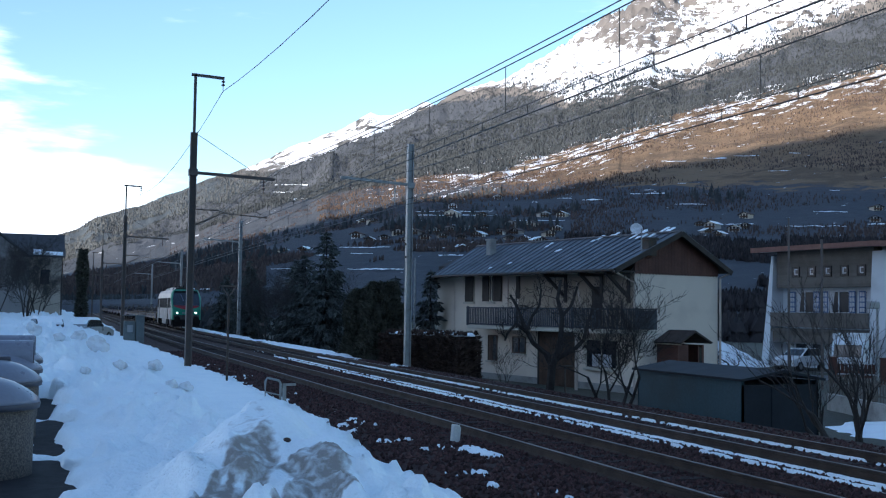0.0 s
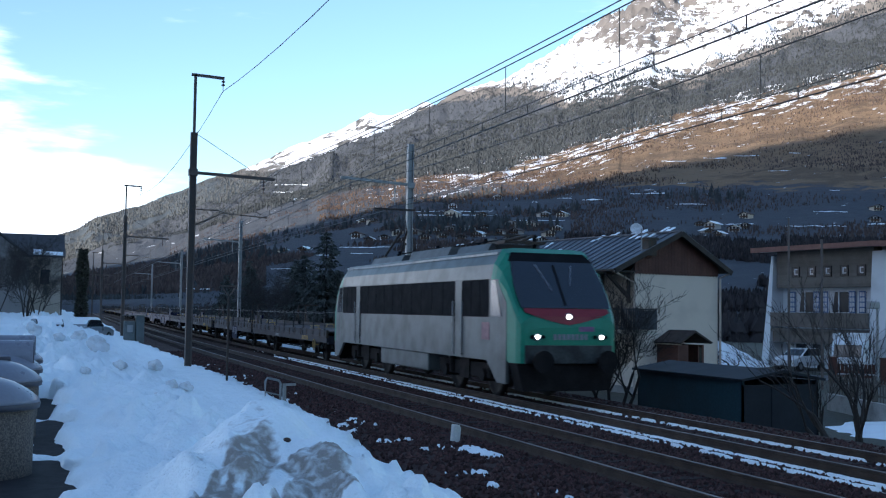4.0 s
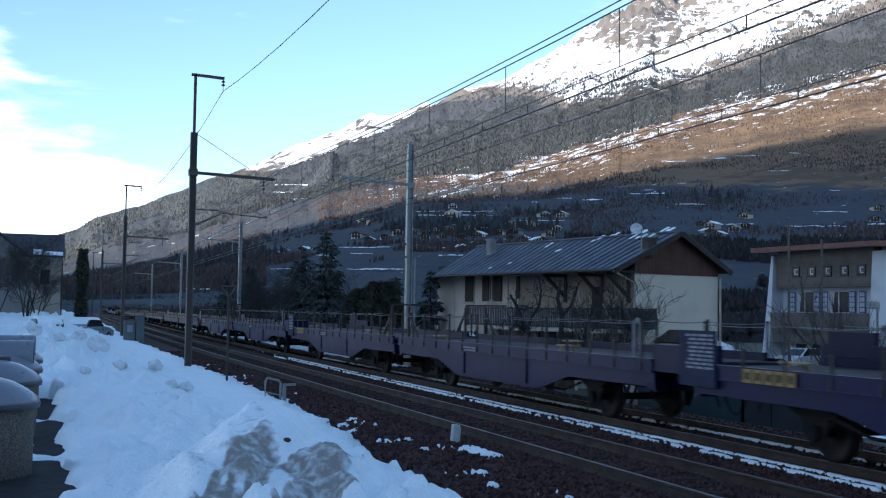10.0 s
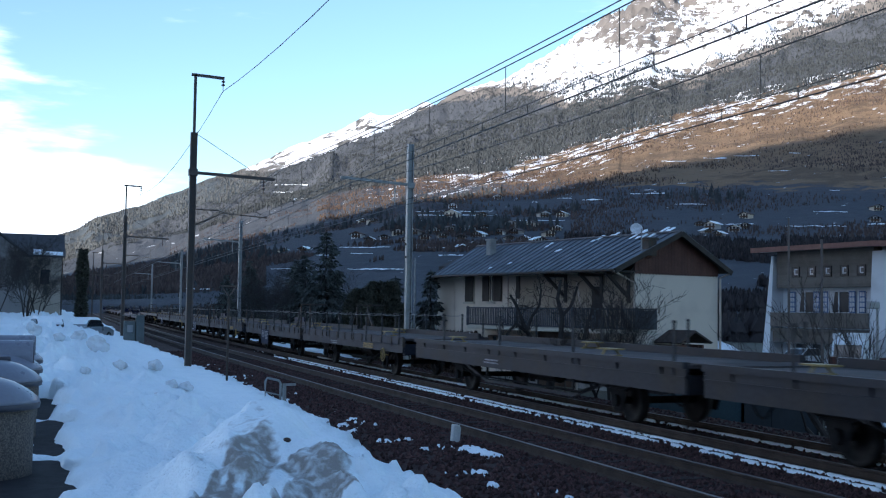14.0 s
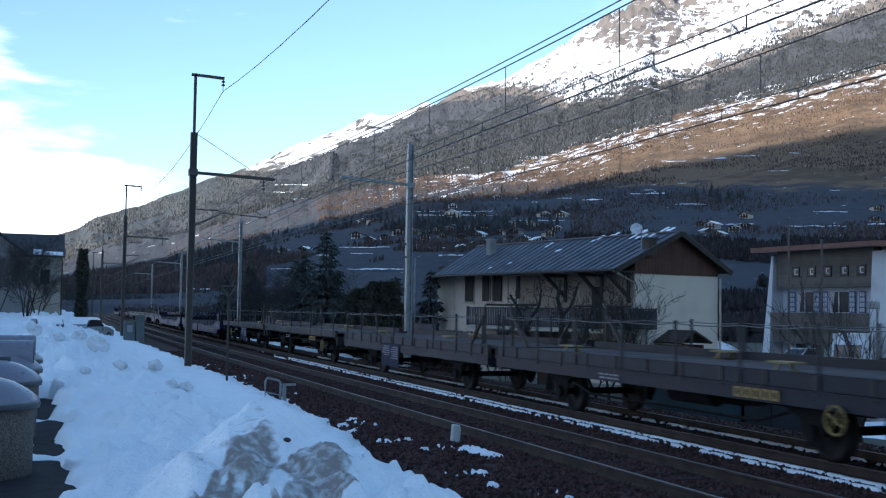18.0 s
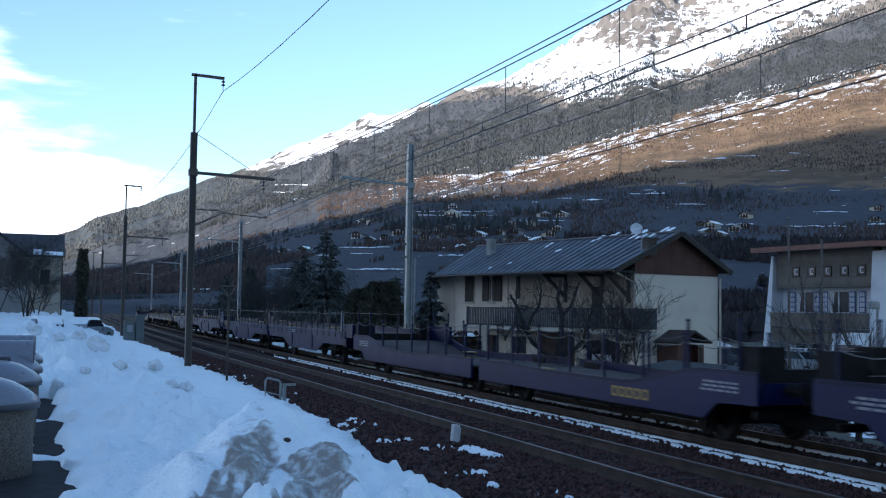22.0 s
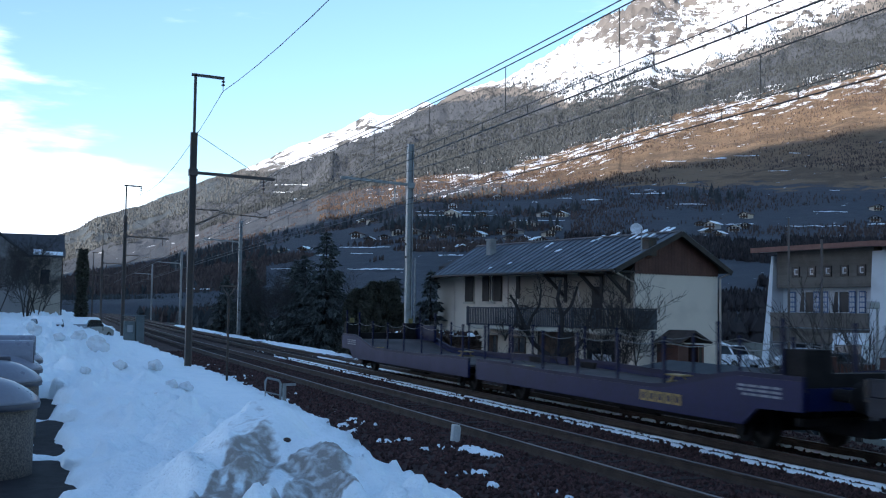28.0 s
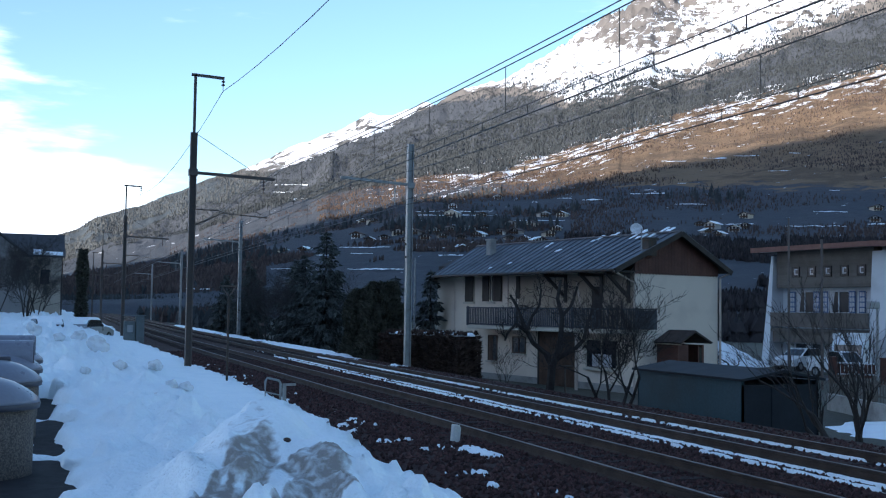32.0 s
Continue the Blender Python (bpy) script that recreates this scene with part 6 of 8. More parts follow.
def marker():
    m = thing("kilometre_post", pose(7.3, 18.8, -0.36, 6, 0, 24), "small white lineside marker slab", "marker post")
    part("slab", Bm().prism([(-0.10, 0), (0.10, 0), (0.10, 0.44), (0.06, 0.5), (-0.10, 0.52)], "y", -0.04, 0.04).bevel(0.012), mat("dirty_white_paint", (0.62, 0.62, 0.6), 0.7, 0, 0.1, 5, 30), m)
    part("foot", Bm().box(-0.12, 0.12, -0.1, 0.1, -0.15, 0.02), CONCRETE, m)


def track_sign():
    s = thing("lineside_sign", pose(5.55, 33.5, -0.3), "thin steel post with a forked top beside the track", "sign post")
    part("pole", Bm().tube((0, 0, -0.4), (0, 0, 2.9), 0.035, 8), STEEL_DARK, s)
    part("fork", Bm().beam((0, 0, 2.85), (-0.22, 0, 3.18), 0.03, 0.03).beam((0, 0, 2.85), (0.22, 0, 3.18), 0.03, 0.03).beam((-0.24, 0, 3.18), (0.24, 0, 3.18), 0.03, 0.04), MAST_BROWN, s)


cabinet(); hoop(); marker(); track_sign()

# ---- round waste bins ----
AGG = mat("exposed_aggregate", (0.15, 0.122, 0.10), 0.9, 0, 0.6, 40, 90, 0.012, (0.07, 0.06, 0.055), 0.5, spread=0.08)
LID = mat("grey_plastic_lid", (0.19, 0.20, 0.245), 0.3, 0, 0.06, 3, 20)
RIM = mat("dark_plastic_rim", (0.05, 0.05, 0.065), 0.45, 0, 0.1)


def bin_at(x, y, z, turn, hooded):
    b = thing("waste_bin", pose(x, y, z, 0, 0, turn), "round pebble-concrete waste bin with a grey domed lid", "waste bin", "row of waste bins")
    part("drum", Bm().lathe([(0.66, -0.1), (0.68, 0.0), (0.68, 0.86), (0.66, 0.9)], 36), AGG, b, "", True)
    part("rim", Bm().lathe([(0.70, 0.86), (0.75, 0.87), (0.76, 0.93), (0.73, 0.99), (0.66, 0.99)], 36), RIM, b, "", True)
    part("lid", Bm().lathe([(0.75, 0.95), (0.74, 0.99), (0.62, 1.10), (0.42, 1.21), (0.2, 1.28), (0.02, 1.30)], 36), LID, b, "grey domed lid", True)
    if hooded:
        hd = part("filler_hood", Bm().prism([(0.34 * math.cos(math.pi * k / 12), 1.12 + 0.40 * math.sin(math.pi * k / 12)) for k in range(13)] + [(-0.34, 1.0), (0.34, 1.0)], "x", -0.75, 0.56).bevel(0.012), LID, b, "half-round grey filler hood")
        part("hood_end", Bm().prism([(0.31 * math.cos(math.pi * k / 12), 1.12 + 0.37 * math.sin(math.pi * k / 12)) for k in range(13)] + [(-0.31, 1.02), (0.31, 1.02)], "x", 0.562, 0.58), RIM, hd)
        return
    if turn:
        part("strap", Bm().box(-0.62, 0.24, -0.07, 0.07, 1.25, 1.345).bevel(0.02), RIM, b, "black lifting strap")
    part("lid_seam", Bm().path([(0.66 * math.cos(a) * k / 6, 0.66 * math.sin(a) * k / 6, 1.305 - 0.24 * (k / 6) ** 2) for a in (0.6,) for k in range(7)], 0.012, 6), RIM, b)


for x, y, z, t, hooded in ((-0.64, 15.6, 0.0, 0, False), (-0.59, 19.9, 0.0, 25, False), (-0.56, 23.4, 0.0, 0, True), (-0.53, 27.2, 0.0, 0, True)):
    bin_at(x, y, z, t, hooded)
ASPH = mat("wet_asphalt", (0.018, 0.018, 0.022), 0.8, 0, 0.25, 4, 60, 0.006, spec=0.2)
structure("road", grid_mesh("road", lines((-14, 2.2, 0.9)), lines((3, 30, 1.5)), lambda x, y: 0.012 * np.sin(x * 0.7) + 0.0 * y + 0.0), ASPH, "bare dark asphalt under the bins", "asphalt")

# ---- plants ----
BARK = mat("grey_bark", (0.034, 0.029, 0.026), 0.9, 0, 0.3, 6, 40, 0.006)
TWIG = mat("dark_twigs", (0.036, 0.030, 0.028), 0.9, 0, 0.3, 6, 40)
NEEDLE = mat("spruce_needles", (0.072, 0.080, 0.075), 0.85, 0, 0.3, 2, 20, island=0.5, spec=0.2)
THUJA = mat("thuja_scales", (0.070, 0.070, 0.052), 0.85, 0, 0.3, 2, 20, island=0.5, spec=0.2)
HEDGE = mat("brown_beech_leaves", (0.075, 0.050, 0.040), 0.85, 0, 0.3, 2, 20, island=0.5, spec=0.2)
RUSSET = mat("russet_twigs", (0.085, 0.035, 0.028), 0.85, 0, 0.3, 2, 20, island=0.4)


def bare_tree(m, seed, height, spread, stems=1, lean=(0, 0), depth=5, r0=0.12, label="", droop=0.0):
    rng = random.Random(seed)
    t = thing("bare_tree", m, label or "leafless winter tree with fine dark twigs", "tree")
    trunk, limbs, twigs = Bm(), Bm(), Bm()

    def grow(p, d, length, r, level):
        steps = 3
        for k in range(steps):
            d2 = (d + Vector((rng.uniform(-1, 1), rng.uniform(-1, 1), rng.uniform(-0.6, 0.8) - droop)) * 0.20).normalized()
            q = p + d2 * length / steps
            b = trunk if level == 0 else limbs if level < 3 else twigs
            b.tube(p, q, max(r, 0.005), 6 if level < 2 else 4 if level < 3 else 3, max(r * 0.86, 0.004))
            p, d, r = q, d2, r * 0.86
            if level < depth and (k > 0 or level > 0):
                for _ in range(1 if level < 2 else rng.choice((1, 2))):
                    side = Vector((rng.uniform(-1, 1), rng.uniform(-1, 1), rng.uniform(-0.25, 0.9))).normalized()
                    grow(p, (d * 0.55 + side * spread).normalized(), length * rng.uniform(0.55, 0.8), r * 0.62, level + 1)
    for s in range(stems):
        a = 2 * math.pi * s / max(1, stems) + rng.uniform(-0.4, 0.4)
        tilt = Vector((lean[0] + (0.28 * math.cos(a) if stems > 1 else 0), lean[1] + (0.28 * math.sin(a) if stems > 1 else 0), 1)).normalized()
        grow(Vector((0.06 * math.cos(a), 0.06 * math.sin(a), -0.15)), tilt, height * (0.42 if stems == 1 else 0.5) * rng.uniform(0.85, 1.1), r0 * (1 if stems == 1 else 0.6), 0)
    part("trunk", trunk, BARK, t)
    part("branching", limbs, BARK, t)
    part("crown", twigs, TWIG, t)
    return t


def leaf_tris(name, pts, size, rng, droop=0.3):
    """Many small leaf or needle clumps as loose triangles round the given points (position, outward)."""
    co, fa = [], []
    for p, o in pts:
        a = Vector((rng.gauss(0, 1), rng.gauss(0, 1), rng.gauss(0, 0.6))).normalized()
        tip = p + (o * 0.8 + a * 0.5 + Vector((0, 0, -droop))).normalized() * size * rng.uniform(0.7, 1.4)
        s = o.cross(a).normalized() * size * 0.32
        k = len(co)
        co += [p - s, p + s, tip]
        fa.append((k, k + 1, k + 2))
    me = bpy.data.meshes.new(name)
    me.from_pydata([tuple(c) for c in co], [], fa)
    return me


def spruce(m, seed, height, width, label):
    rng = random.Random(seed)
    t = thing("spruce", m, label, "conifer")
    part("trunk", Bm().tube((0, 0, -0.3), (0, 0, height * 0.97), 0.16, 8, 0.02), BARK, t)
    limb, pts = Bm(), []
    levels = int(height / 0.30)
    for k in range(levels):
        f = k / levels
        z = height * (0.05 + 0.93 * f)
        reach = width / 2 * (1 - f) ** 0.85 * (0.8 + 0.2 * math.sin(f * 40)) + 0.08
        for j in range(9 if f < 0.7 else 6):
            a = rng.uniform(0, 2 * math.pi)
            l = reach * rng.uniform(0.6, 1.18)
            d = Vector((math.cos(a), math.sin(a), -0.18 if f < 0.7 else 0.15))
            p0 = Vector((0, 0, z))
            p1 = p0 + d * l + Vector((0, 0, 0.10 * l))
            limb.tube(p0, p1, 0.022, 3, 0.008)
            n = max(6, int(l * 17))
            for i in range(n):
                tt = 0.15 + 0.85 * rng.random()
                c = p0.lerp(p1, tt) + Vector((rng.gauss(0, 1), rng.gauss(0, 1), rng.gauss(-0.3, 0.6))) * 0.10 * (0.5 + l * 0.4)
                pts.append((c, d))
    part("branches", limb, BARK, t)
    part("needles", leaf_tris("needles", pts, 0.30, rng, 0.45), NEEDLE, t)
    return t


def clipped(name, m, shape, n, size, material, label, category, rng, core):
    """A dense clipped plant. shape(u, v) gives a point on the outline and its outward direction."""
    t = thing(name, m, label, category)
    pts = [shape(rng.random(), rng.random()) for _ in range(n)]
    part("foliage", leaf_tris("foliage", pts, size, rng, -0.2), material, t)
    part("inner_growth", core, material, t)
    return t


def apple_tree(m):
    """An old apple tree whose limbs were trained across; limbs as (across, away, up) in metres."""
    rng = random.Random(77)
    t = thing("apple_tree", m, "gnarled leafless apple tree with spreading limbs", "tree")
    v = lambda a, z, k: Vector((a * 0.94, -a * 0.35 + 0.12 * math.sin(k * 2.3 + a), z))
    trunk = [v(0, -0.2, 0), v(0.02, 0.8, 1), v(0.0, 1.75, 2)]
    limbs = [[(0, 1.75), (-0.15, 2.05), (-0.6, 2.4), (-0.78, 2.72), (-1.15, 2.98), (-1.42, 2.7), (-1.5, 2.45)], [(0, 1.75), (0.3, 1.95), (0.76, 2.22), (1.03, 2.5), (1.12, 3.0), (1.3, 3.5)],
             [(0.02, 1.7), (0.22, 2.3), (0.31, 3.2), (0.15, 3.8), (0.25, 4.4)], [(-0.78, 2.72), (-0.62, 3.2), (-0.35, 3.6), (-0.3, 4.1)], [(0.31, 3.2), (0.62, 3.6), (0.8, 4.2)], [(-0.6, 2.4), (-0.85, 2.9), (-1.1, 3.5)], [(-0.78, 2.72), (-1.0, 3.4), (-1.3, 3.9)]]
    tb = Bm()
    for k in range(2):
        tb.tube(trunk[k], trunk[k + 1], 0.17 - 0.02 * k, 8, 0.15 - 0.02 * k)
    part("trunk", tb, BARK, t)
    tw = Bm()

    def twig(p, d, l, r, lev):
        q = p + d * l
        tw.tube(p, q, r, 3, r * 0.6)
        if lev < 3:
            for _ in range(3 if lev == 0 else 2):
                d2 = (d * 0.6 + Vector((rng.gauss(0, 0.7), rng.gauss(0, 0.7), rng.gauss(0.35, 0.6)))).normalized()
                twig(p.lerp(q, rng.uniform(0.4, 1)), d2, l * rng.uniform(0.55, 0.85), r * 0.65, lev + 1)
    for k, path in enumerate(limbs):
        b = Bm()
        pts = [v(a, z, k) for a, z in path]
        r = 0.115 if k < 3 else 0.06
        for i, (p, q) in enumerate(zip(pts[:-1], pts[1:])):
            b.tube(p, q, r, 6, r * 0.82)
            r *= 0.82
            for _ in range(3 if i else 0):
                twig(p.lerp(q, rng.random()), Vector((rng.gauss(0, 1), rng.gauss(0, 1), rng.gauss(0.6, 0.6))).normalized(), rng.uniform(0.3, 0.55), 0.016, 0)
        part("limb", b, BARK, t)
    part("crown", tw, TWIG, t)


rp = random.Random(21)
spruce(pose(18.7, 73.0, -1.5), 4, 9.3, 6.4, "tall dark spruce with snow-free drooping branches")
spruce(pose(17.95, 75.8, -1.5), 9, 7.8, 4.8, "smaller dark spruce beside a taller one")
spruce(pose(18.6, 100.0, -1.5), 12, 7.6, 5.2, "broad dark conifer beside the line")
spruce(pose(21.5, 59.5, -1.5), 14, 6.3, 3.0, "slim dark conifer behind the hedge")
spruce(pose(20.0, 61.5, -1.5), 15, 5.9, 2.8, "slim dark conifer behind the hedge")


def thuja_shape(u, v):
    a, z = 2 * math.pi * u, 4.9 * v ** 0.8
    r = 1.12 * math.sqrt(max(0.02, 1 - (z / 5.3) ** 2.6)) * (0.9 + 0.16 * math.sin(3 * a + z * 2) + 0.1 * math.sin(7 * a))
    o = Vector((math.cos(a), math.sin(a), 0.5))
    return Vector((r * math.cos(a), r * 1.2 * math.sin(a), z)), o


for x, y, s in ((16.75, 53.6, 1.02), (16.25, 55.2, 0.95)):
    ob = clipped("thuja", pose(x, y, -1.4, 0, 0, 40 * s) @ Matrix.Scale(s, 4), thuja_shape, 9000, 0.17, THUJA, "dense dark green thuja hedge tree", "hedge tree", rp, Bm().lathe([(0.85, 0), (0.95, 1.2), (0.9, 2.6), (0.68, 3.8), (0.3, 4.6), (0.05, 4.8)], 12))


def hedge_shape(u, v):
    # a long box with rounded top, 8.4 m along y, 1.5 m wide, 2.5 m high
    f = rp.choice((0, 0, 0, 1, 2, 3))
    y = -2.6 + 5.2 * u
    lump = 0.07 * math.sin(u * 37) + 0.05 * math.sin(u * 91)
    if f == 0:
        return Vector((-0.75 - lump, y, 2.45 * v)), Vector((-1, 0, 0.2))
    if f == 1:
        return Vector((-0.75 + 1.5 * v, y, 2.5 + lump)), Vector((0, 0, 1))
    if f == 2:
        return Vector((-0.75 + 1.5 * u, -2.6 - lump, 2.45 * v)), Vector((0, -1, 0.2))
    return Vector((0.75, y, 2.45 * v)), Vector((1, 0, 0.2))


clipped("beech_hedge", pose(17.7, 49.15, -1.45, 0, 0, 27), hedge_shape, 9000, 0.17, HEDGE, "clipped brown beech hedge with snow on its top", "hedge", rp, Bm().box(-0.68, 0.68, -2.5, 2.5, -0.2, 2.42))
for k in range(16):
    y = -2.4 + 4.6 * k / 15
    if k in (12, 14):
        continue
    s = thing("hedge_snow", pose(17.7, 49.15, -1.45, 0, 0, 27) @ pose(rp.uniform(-0.35, 0.2), y, 2.5), "lump of snow lying on the hedge", "snow", "snow on the hedge")
    hgt = rp.uniform(0.07, 0.16)
    part("lump", Bm().lathe([(0.34, -0.02), (0.36, 0.03), (0.25, hgt), (0.05, hgt + 0.03)], 9), SNOW, s, "", True)

apple_tree(pose(15.35, 31.2, -1.15))
bare_tree(pose(15.6, 27.6, -1.2), 7, 4.4, 0.55, 4, (0, 0), 5, 0.10, "leafless garden tree with several upright stems")
for sd, x, y, h, st, ln in ((41, 16.9, 18.9, 3.7, 3, (-0.2, 0.15)), (44, 17.3, 19.9, 3.6, 2, (-0.25, 0.2))):
    bare_tree(pose(x, y, -1.45), sd, h, 0.32, st, ln, 4, 0.13, "tangled leafless shrub tree with leaning stems")
for sd, x, y, h in ((51, 36.0, 52.0, 2.6), (52, 38.5, 54.5, 2.8)):
    bare_tree(pose(x, y, -1.5), sd, h, 0.9, 1, (0, 0), 5, 0.09, "low leafless orchard tree before the snow heap", 0.1)
tree_a = None
for sd, x, y, h in ((61, 17.6, 88.0, 6.2), (62, 19.2, 92.0, 6.6), (63, 20.6, 84.0, 5.8), (64, 18.6, 80.0, 5.0), (65, 22.5, 90.0, 6.5), (66, 21.0, 78.0, 4.6)):
    tree_b = bare_tree(pose(x, y, -1.5), sd, h, 0.6, 3, (0, 0), 5, 0.09, "dense leafless thicket tree beside the line")
    tree_a = tree_b if sd == 61 else tree_a
for sd, x, y, h in ((71, -0.5, 80.0, 5.6), (72, -2.6, 76.0, 5.8), (73, 0.2, 86.0, 5.0)):
    bare_tree(pose(x, y, 0.9), sd, h, 0.75, 6, (0, 0), 5, 0.08, "bushy leafless tree before the roadside house")
for k in range(22):
    src_tree = (scene.objects["spruce.002"], scene.objects["spruce"], tree_a, tree_b, tree_b, tree_a)[k % 6]
    rr = random.Random(900 + k)
    y = 86 + 7.0 * k * 0.75 + rr.uniform(-3, 3)
    x = 17.8 + float(bend(y)) + rr.uniform(0, 16) * (0.4 + k / 22)
    o = copy_thing(src_tree, pose(x, y, -1.55, 0, 0, rr.uniform(0, 360)))
    s = rr.uniform(0.7, 1.15)
    o.scale = (s, s, s)
bare_tree(pose(25.6, 41.6, -1.5), 81, 1.5, 0.8, 7, (0, 0), 4, 0.04, "small russet winter bush by the house corner")
bare_tree(pose(21.0, 47.6, -1.5), 82, 2.2, 0.5, 6, (0, 0), 3, 0.03, "thin leafless bush against the house wall")


# ---- things behind the house and by the road ----
def picket_fence():
    f = thing("picket_fence", pose(29.3, 34.6, -0.82, 0, 0, -109), "weathered timber picket fence on a low concrete wall", "fence")
    part("retaining_wall", Bm().box(-0.5, 8.0, -0.1, 0.15, -0.8, 0.0), CONCRETE, f)
    for k in range(34):
        put("picket", shared("picket", lambda: Bm().prism([(-0.045, 0), (0.045, 0), (0.045, 0.74), (0, 0.8), (-0.045, 0.74)], "y", -0.012, 0.012)), CH_WOOD, f, pose(-0.4 + 0.245 * k, -0.02, 0.04))
    part("fence_rail", Bm().box(-0.5, 8.0, 0.0, 0.05, 0.2, 0.28).box(-0.5, 8.0, 0.0, 0.05, 0.58, 0.66), CH_WOOD, f)
    for k in range(5):
        part("fence_post", Bm().box(-0.5 + 2 * k - 0.06, -0.5 + 2 * k + 0.06, 0.02, 0.14, 0.0, 0.92), CH_WOOD, f)


picket_fence()


def garden_fence():
    f = thing("garden_fence", pose(41.5, 48.8, -1.5, 0, 0, -43), "low red-brown board fence with pillars and a pale rail", "fence")
    part("plinth", Bm().box(-0.2, 5.2, -0.12, 0.12, -0.1, 0.35), CONCRETE, f)
    for k in range(24):
        put("board", shared("fence_board", lambda: Bm().box(-0.085, 0.085, -0.015, 0.015, 0.0, 0.75)), BROWN_W, f, pose(0.1 + 0.2 * k, 0, 0.36))
    for x in (-0.2, 2.45, 5.1):
        part("pillar", Bm().box(x - 0.22, x + 0.22, -0.22, 0.22, -0.1, 1.42).box(x - 0.27, x + 0.27, -0.27, 0.27, 1.42, 1.5).bevel(0.015), BROWN_W, f)
    part("rail", Bm().box(0.0, 4.9, -0.06, -0.02, 0.52, 0.60), CURTAIN, f, "pale painted rail")


garden_fence()
for x, y, ht, nm in ((40.2, 51.2, 9.3, "utility_pole"), (37.2, 44.8, 7.6, "utility_pole")):
    p = thing(nm, pose(x, y, -1.5), "pale weathered wooden utility pole", "pole", "wooden poles by the road")
    part("pole", Bm().tube((0, 0, -0.3), (0, 0, ht), 0.085, 10, 0.055), mat("pale_pole_timber", (0.14, 0.12, 0.11), 0.85, 0, 0.2, 2, 30, 0.004), p)
p = thing("slim_pole", pose(19.6, 56.8, -1.5), "thin pale metal pole behind the hedge", "pole")
part("pole", Bm().tube((0, 0, -0.2), (0, 0, 6.6), 0.06, 8, 0.045), GALV, p)
lp = thing("street_lamp", pose(37.7, 41.5, -1.5), "grey street lamp with a box head on a thin post", "street lamp")
part("post", Bm().tube((0, 0, 0), (0, 0, 4.2), 0.06, 8), GALV, lp)
part("head", Bm().box(-0.55, 0.05, -0.18, 0.18, 4.1, 4.45).bevel(0.05), GALV, lp)
iv = thing("ivy_clad_pole", pose(4.4, 115.7, 0.8), "old pole thickly clad in dark ivy", "pole")
part("pole", Bm().tube((0, 0, 0), (0, 0, 6.9), 0.16, 8), BARK, iv)
part("ivy", leaf_tris("ivy", [(Vector((0.36 * math.cos(a) * (0.95 + 0.3 * math.sin(z * 1.7)), 0.36 * math.sin(a), z)), Vector((math.cos(a), math.sin(a), 0.2))) for a, z in [(rp.uniform(0, 6.28), 7.0 * rp.random() ** 0.9) for _ in range(2600)]], 0.3, rp, 0.0), THUJA, iv)
tp = thing("washing_line_post", pose(20.6, 40.5, -1.5), "T-shaped metal washing line post", "post")
part("post", Bm().tube((0, 0, 0), (0, 0, 1.5), 0.035, 8).tube((-0.4, 0, 1.5), (0.4, 0, 1.5), 0.03, 8), STEEL_DARK, tp)

# snow heaps and patches on the far side
def heap(name, x, y, z, sx, sy, h, seed, label):
    def fz(gx, gy):
        r = np.hypot((gx - x) / sx, (gy - y) / sy)
        return z + h * (1 - smooth01(r)) * (0.75 + 0.5 * fbm(gx * 1.5 + seed, gy * 1.5, 4)) - 0.15 * smooth01((r - 0.75) / 0.3) - 0.02
    me = grid_mesh(name, np.linspace(x - sx, x + sx, 40), np.linspace(y - sy, y + sy, 40), fz)
    me.materials.append(SNOW)
    return tagged(new(name, me), label, "snow", "snow heaps")


heap("snow_heap", 46.0, 67.0, -1.5, 5.0, 4.0, 1.9, 1, "big ploughed heap of snow before the chalet")
heap("snow_heap", 40.0, 63.0, -1.5, 5.0, 3.5, 1.5, 2, "ploughed heap of snow beside the road")
heap("snow_heap", 54.5, 58.0, -1.5, 3.0, 2.0, 0.6, 3, "ploughed heap of snow before the chalet")
heap("snow_field", 27.5, 27.5, -1.75, 7.5, 7.0, 0.55, 5, "lying snow in the garden below the fence")
heap("snow_patch", 17.6, 86.0, -1.35, 1.6, 24.0, 0.5, 6, "strip of lying snow along the foot of the line")
heap("snow_patch", 16.6, 63.0, -1.3, 0.9, 12.0, 0.4, 7, "strip of lying snow along the foot of the line")
heap("snow_patch", 24.0, 82.0, -1.5, 7.0, 12.0, 0.28, 9, "thin lying snow in the orchard")
heap("snow_patch", 16.5, 40.0, -1.2, 0.5, 4.5, 0.3, 8, "strip of lying snow before the house")

# ---- village, terraces and woods on the slopes ----
def land_level(x, d):
    """Height of the slopes above the level, in view units, at a column and distance."""
    x, d = np.full(np.shape(d), float(x)), np.asarray(d, float)
    z = hill_z(x, d)
    z2 = np.where((x < 1250) & (d > 385) & (d < 1195), spur_z(np.minimum(x, 1250), d), -99)
    z = np.maximum(z, z2)
    return level(x, d, z), z


def settle(x, h, far=2600):
    """The nearest place on the slopes in column x that stands h view units above the level."""
    ds = np.linspace(392, far, 1600)
    lv, z = land_level(x, ds)
    k = int(np.argmax(lv >= h))
    if lv[k] < h:
        return None
    az = float(col_az(x))
    return Vector((ds[k] * math.sin(az), ds[k] * math.cos(az), float(z[k]))), float(ds[k]), az


def eye_level(x):
    return 549 + 0.0145 * (x - 784)


V_WALLS = [mat("village_render_%s" % n, c, 0.9, 0, 0.1, 0.2, 4) for n, c in (("cream", (0.62, 0.55, 0.45)), ("white", (0.72, 0.71, 0.70)), ("grey", (0.40, 0.38, 0.36)))]
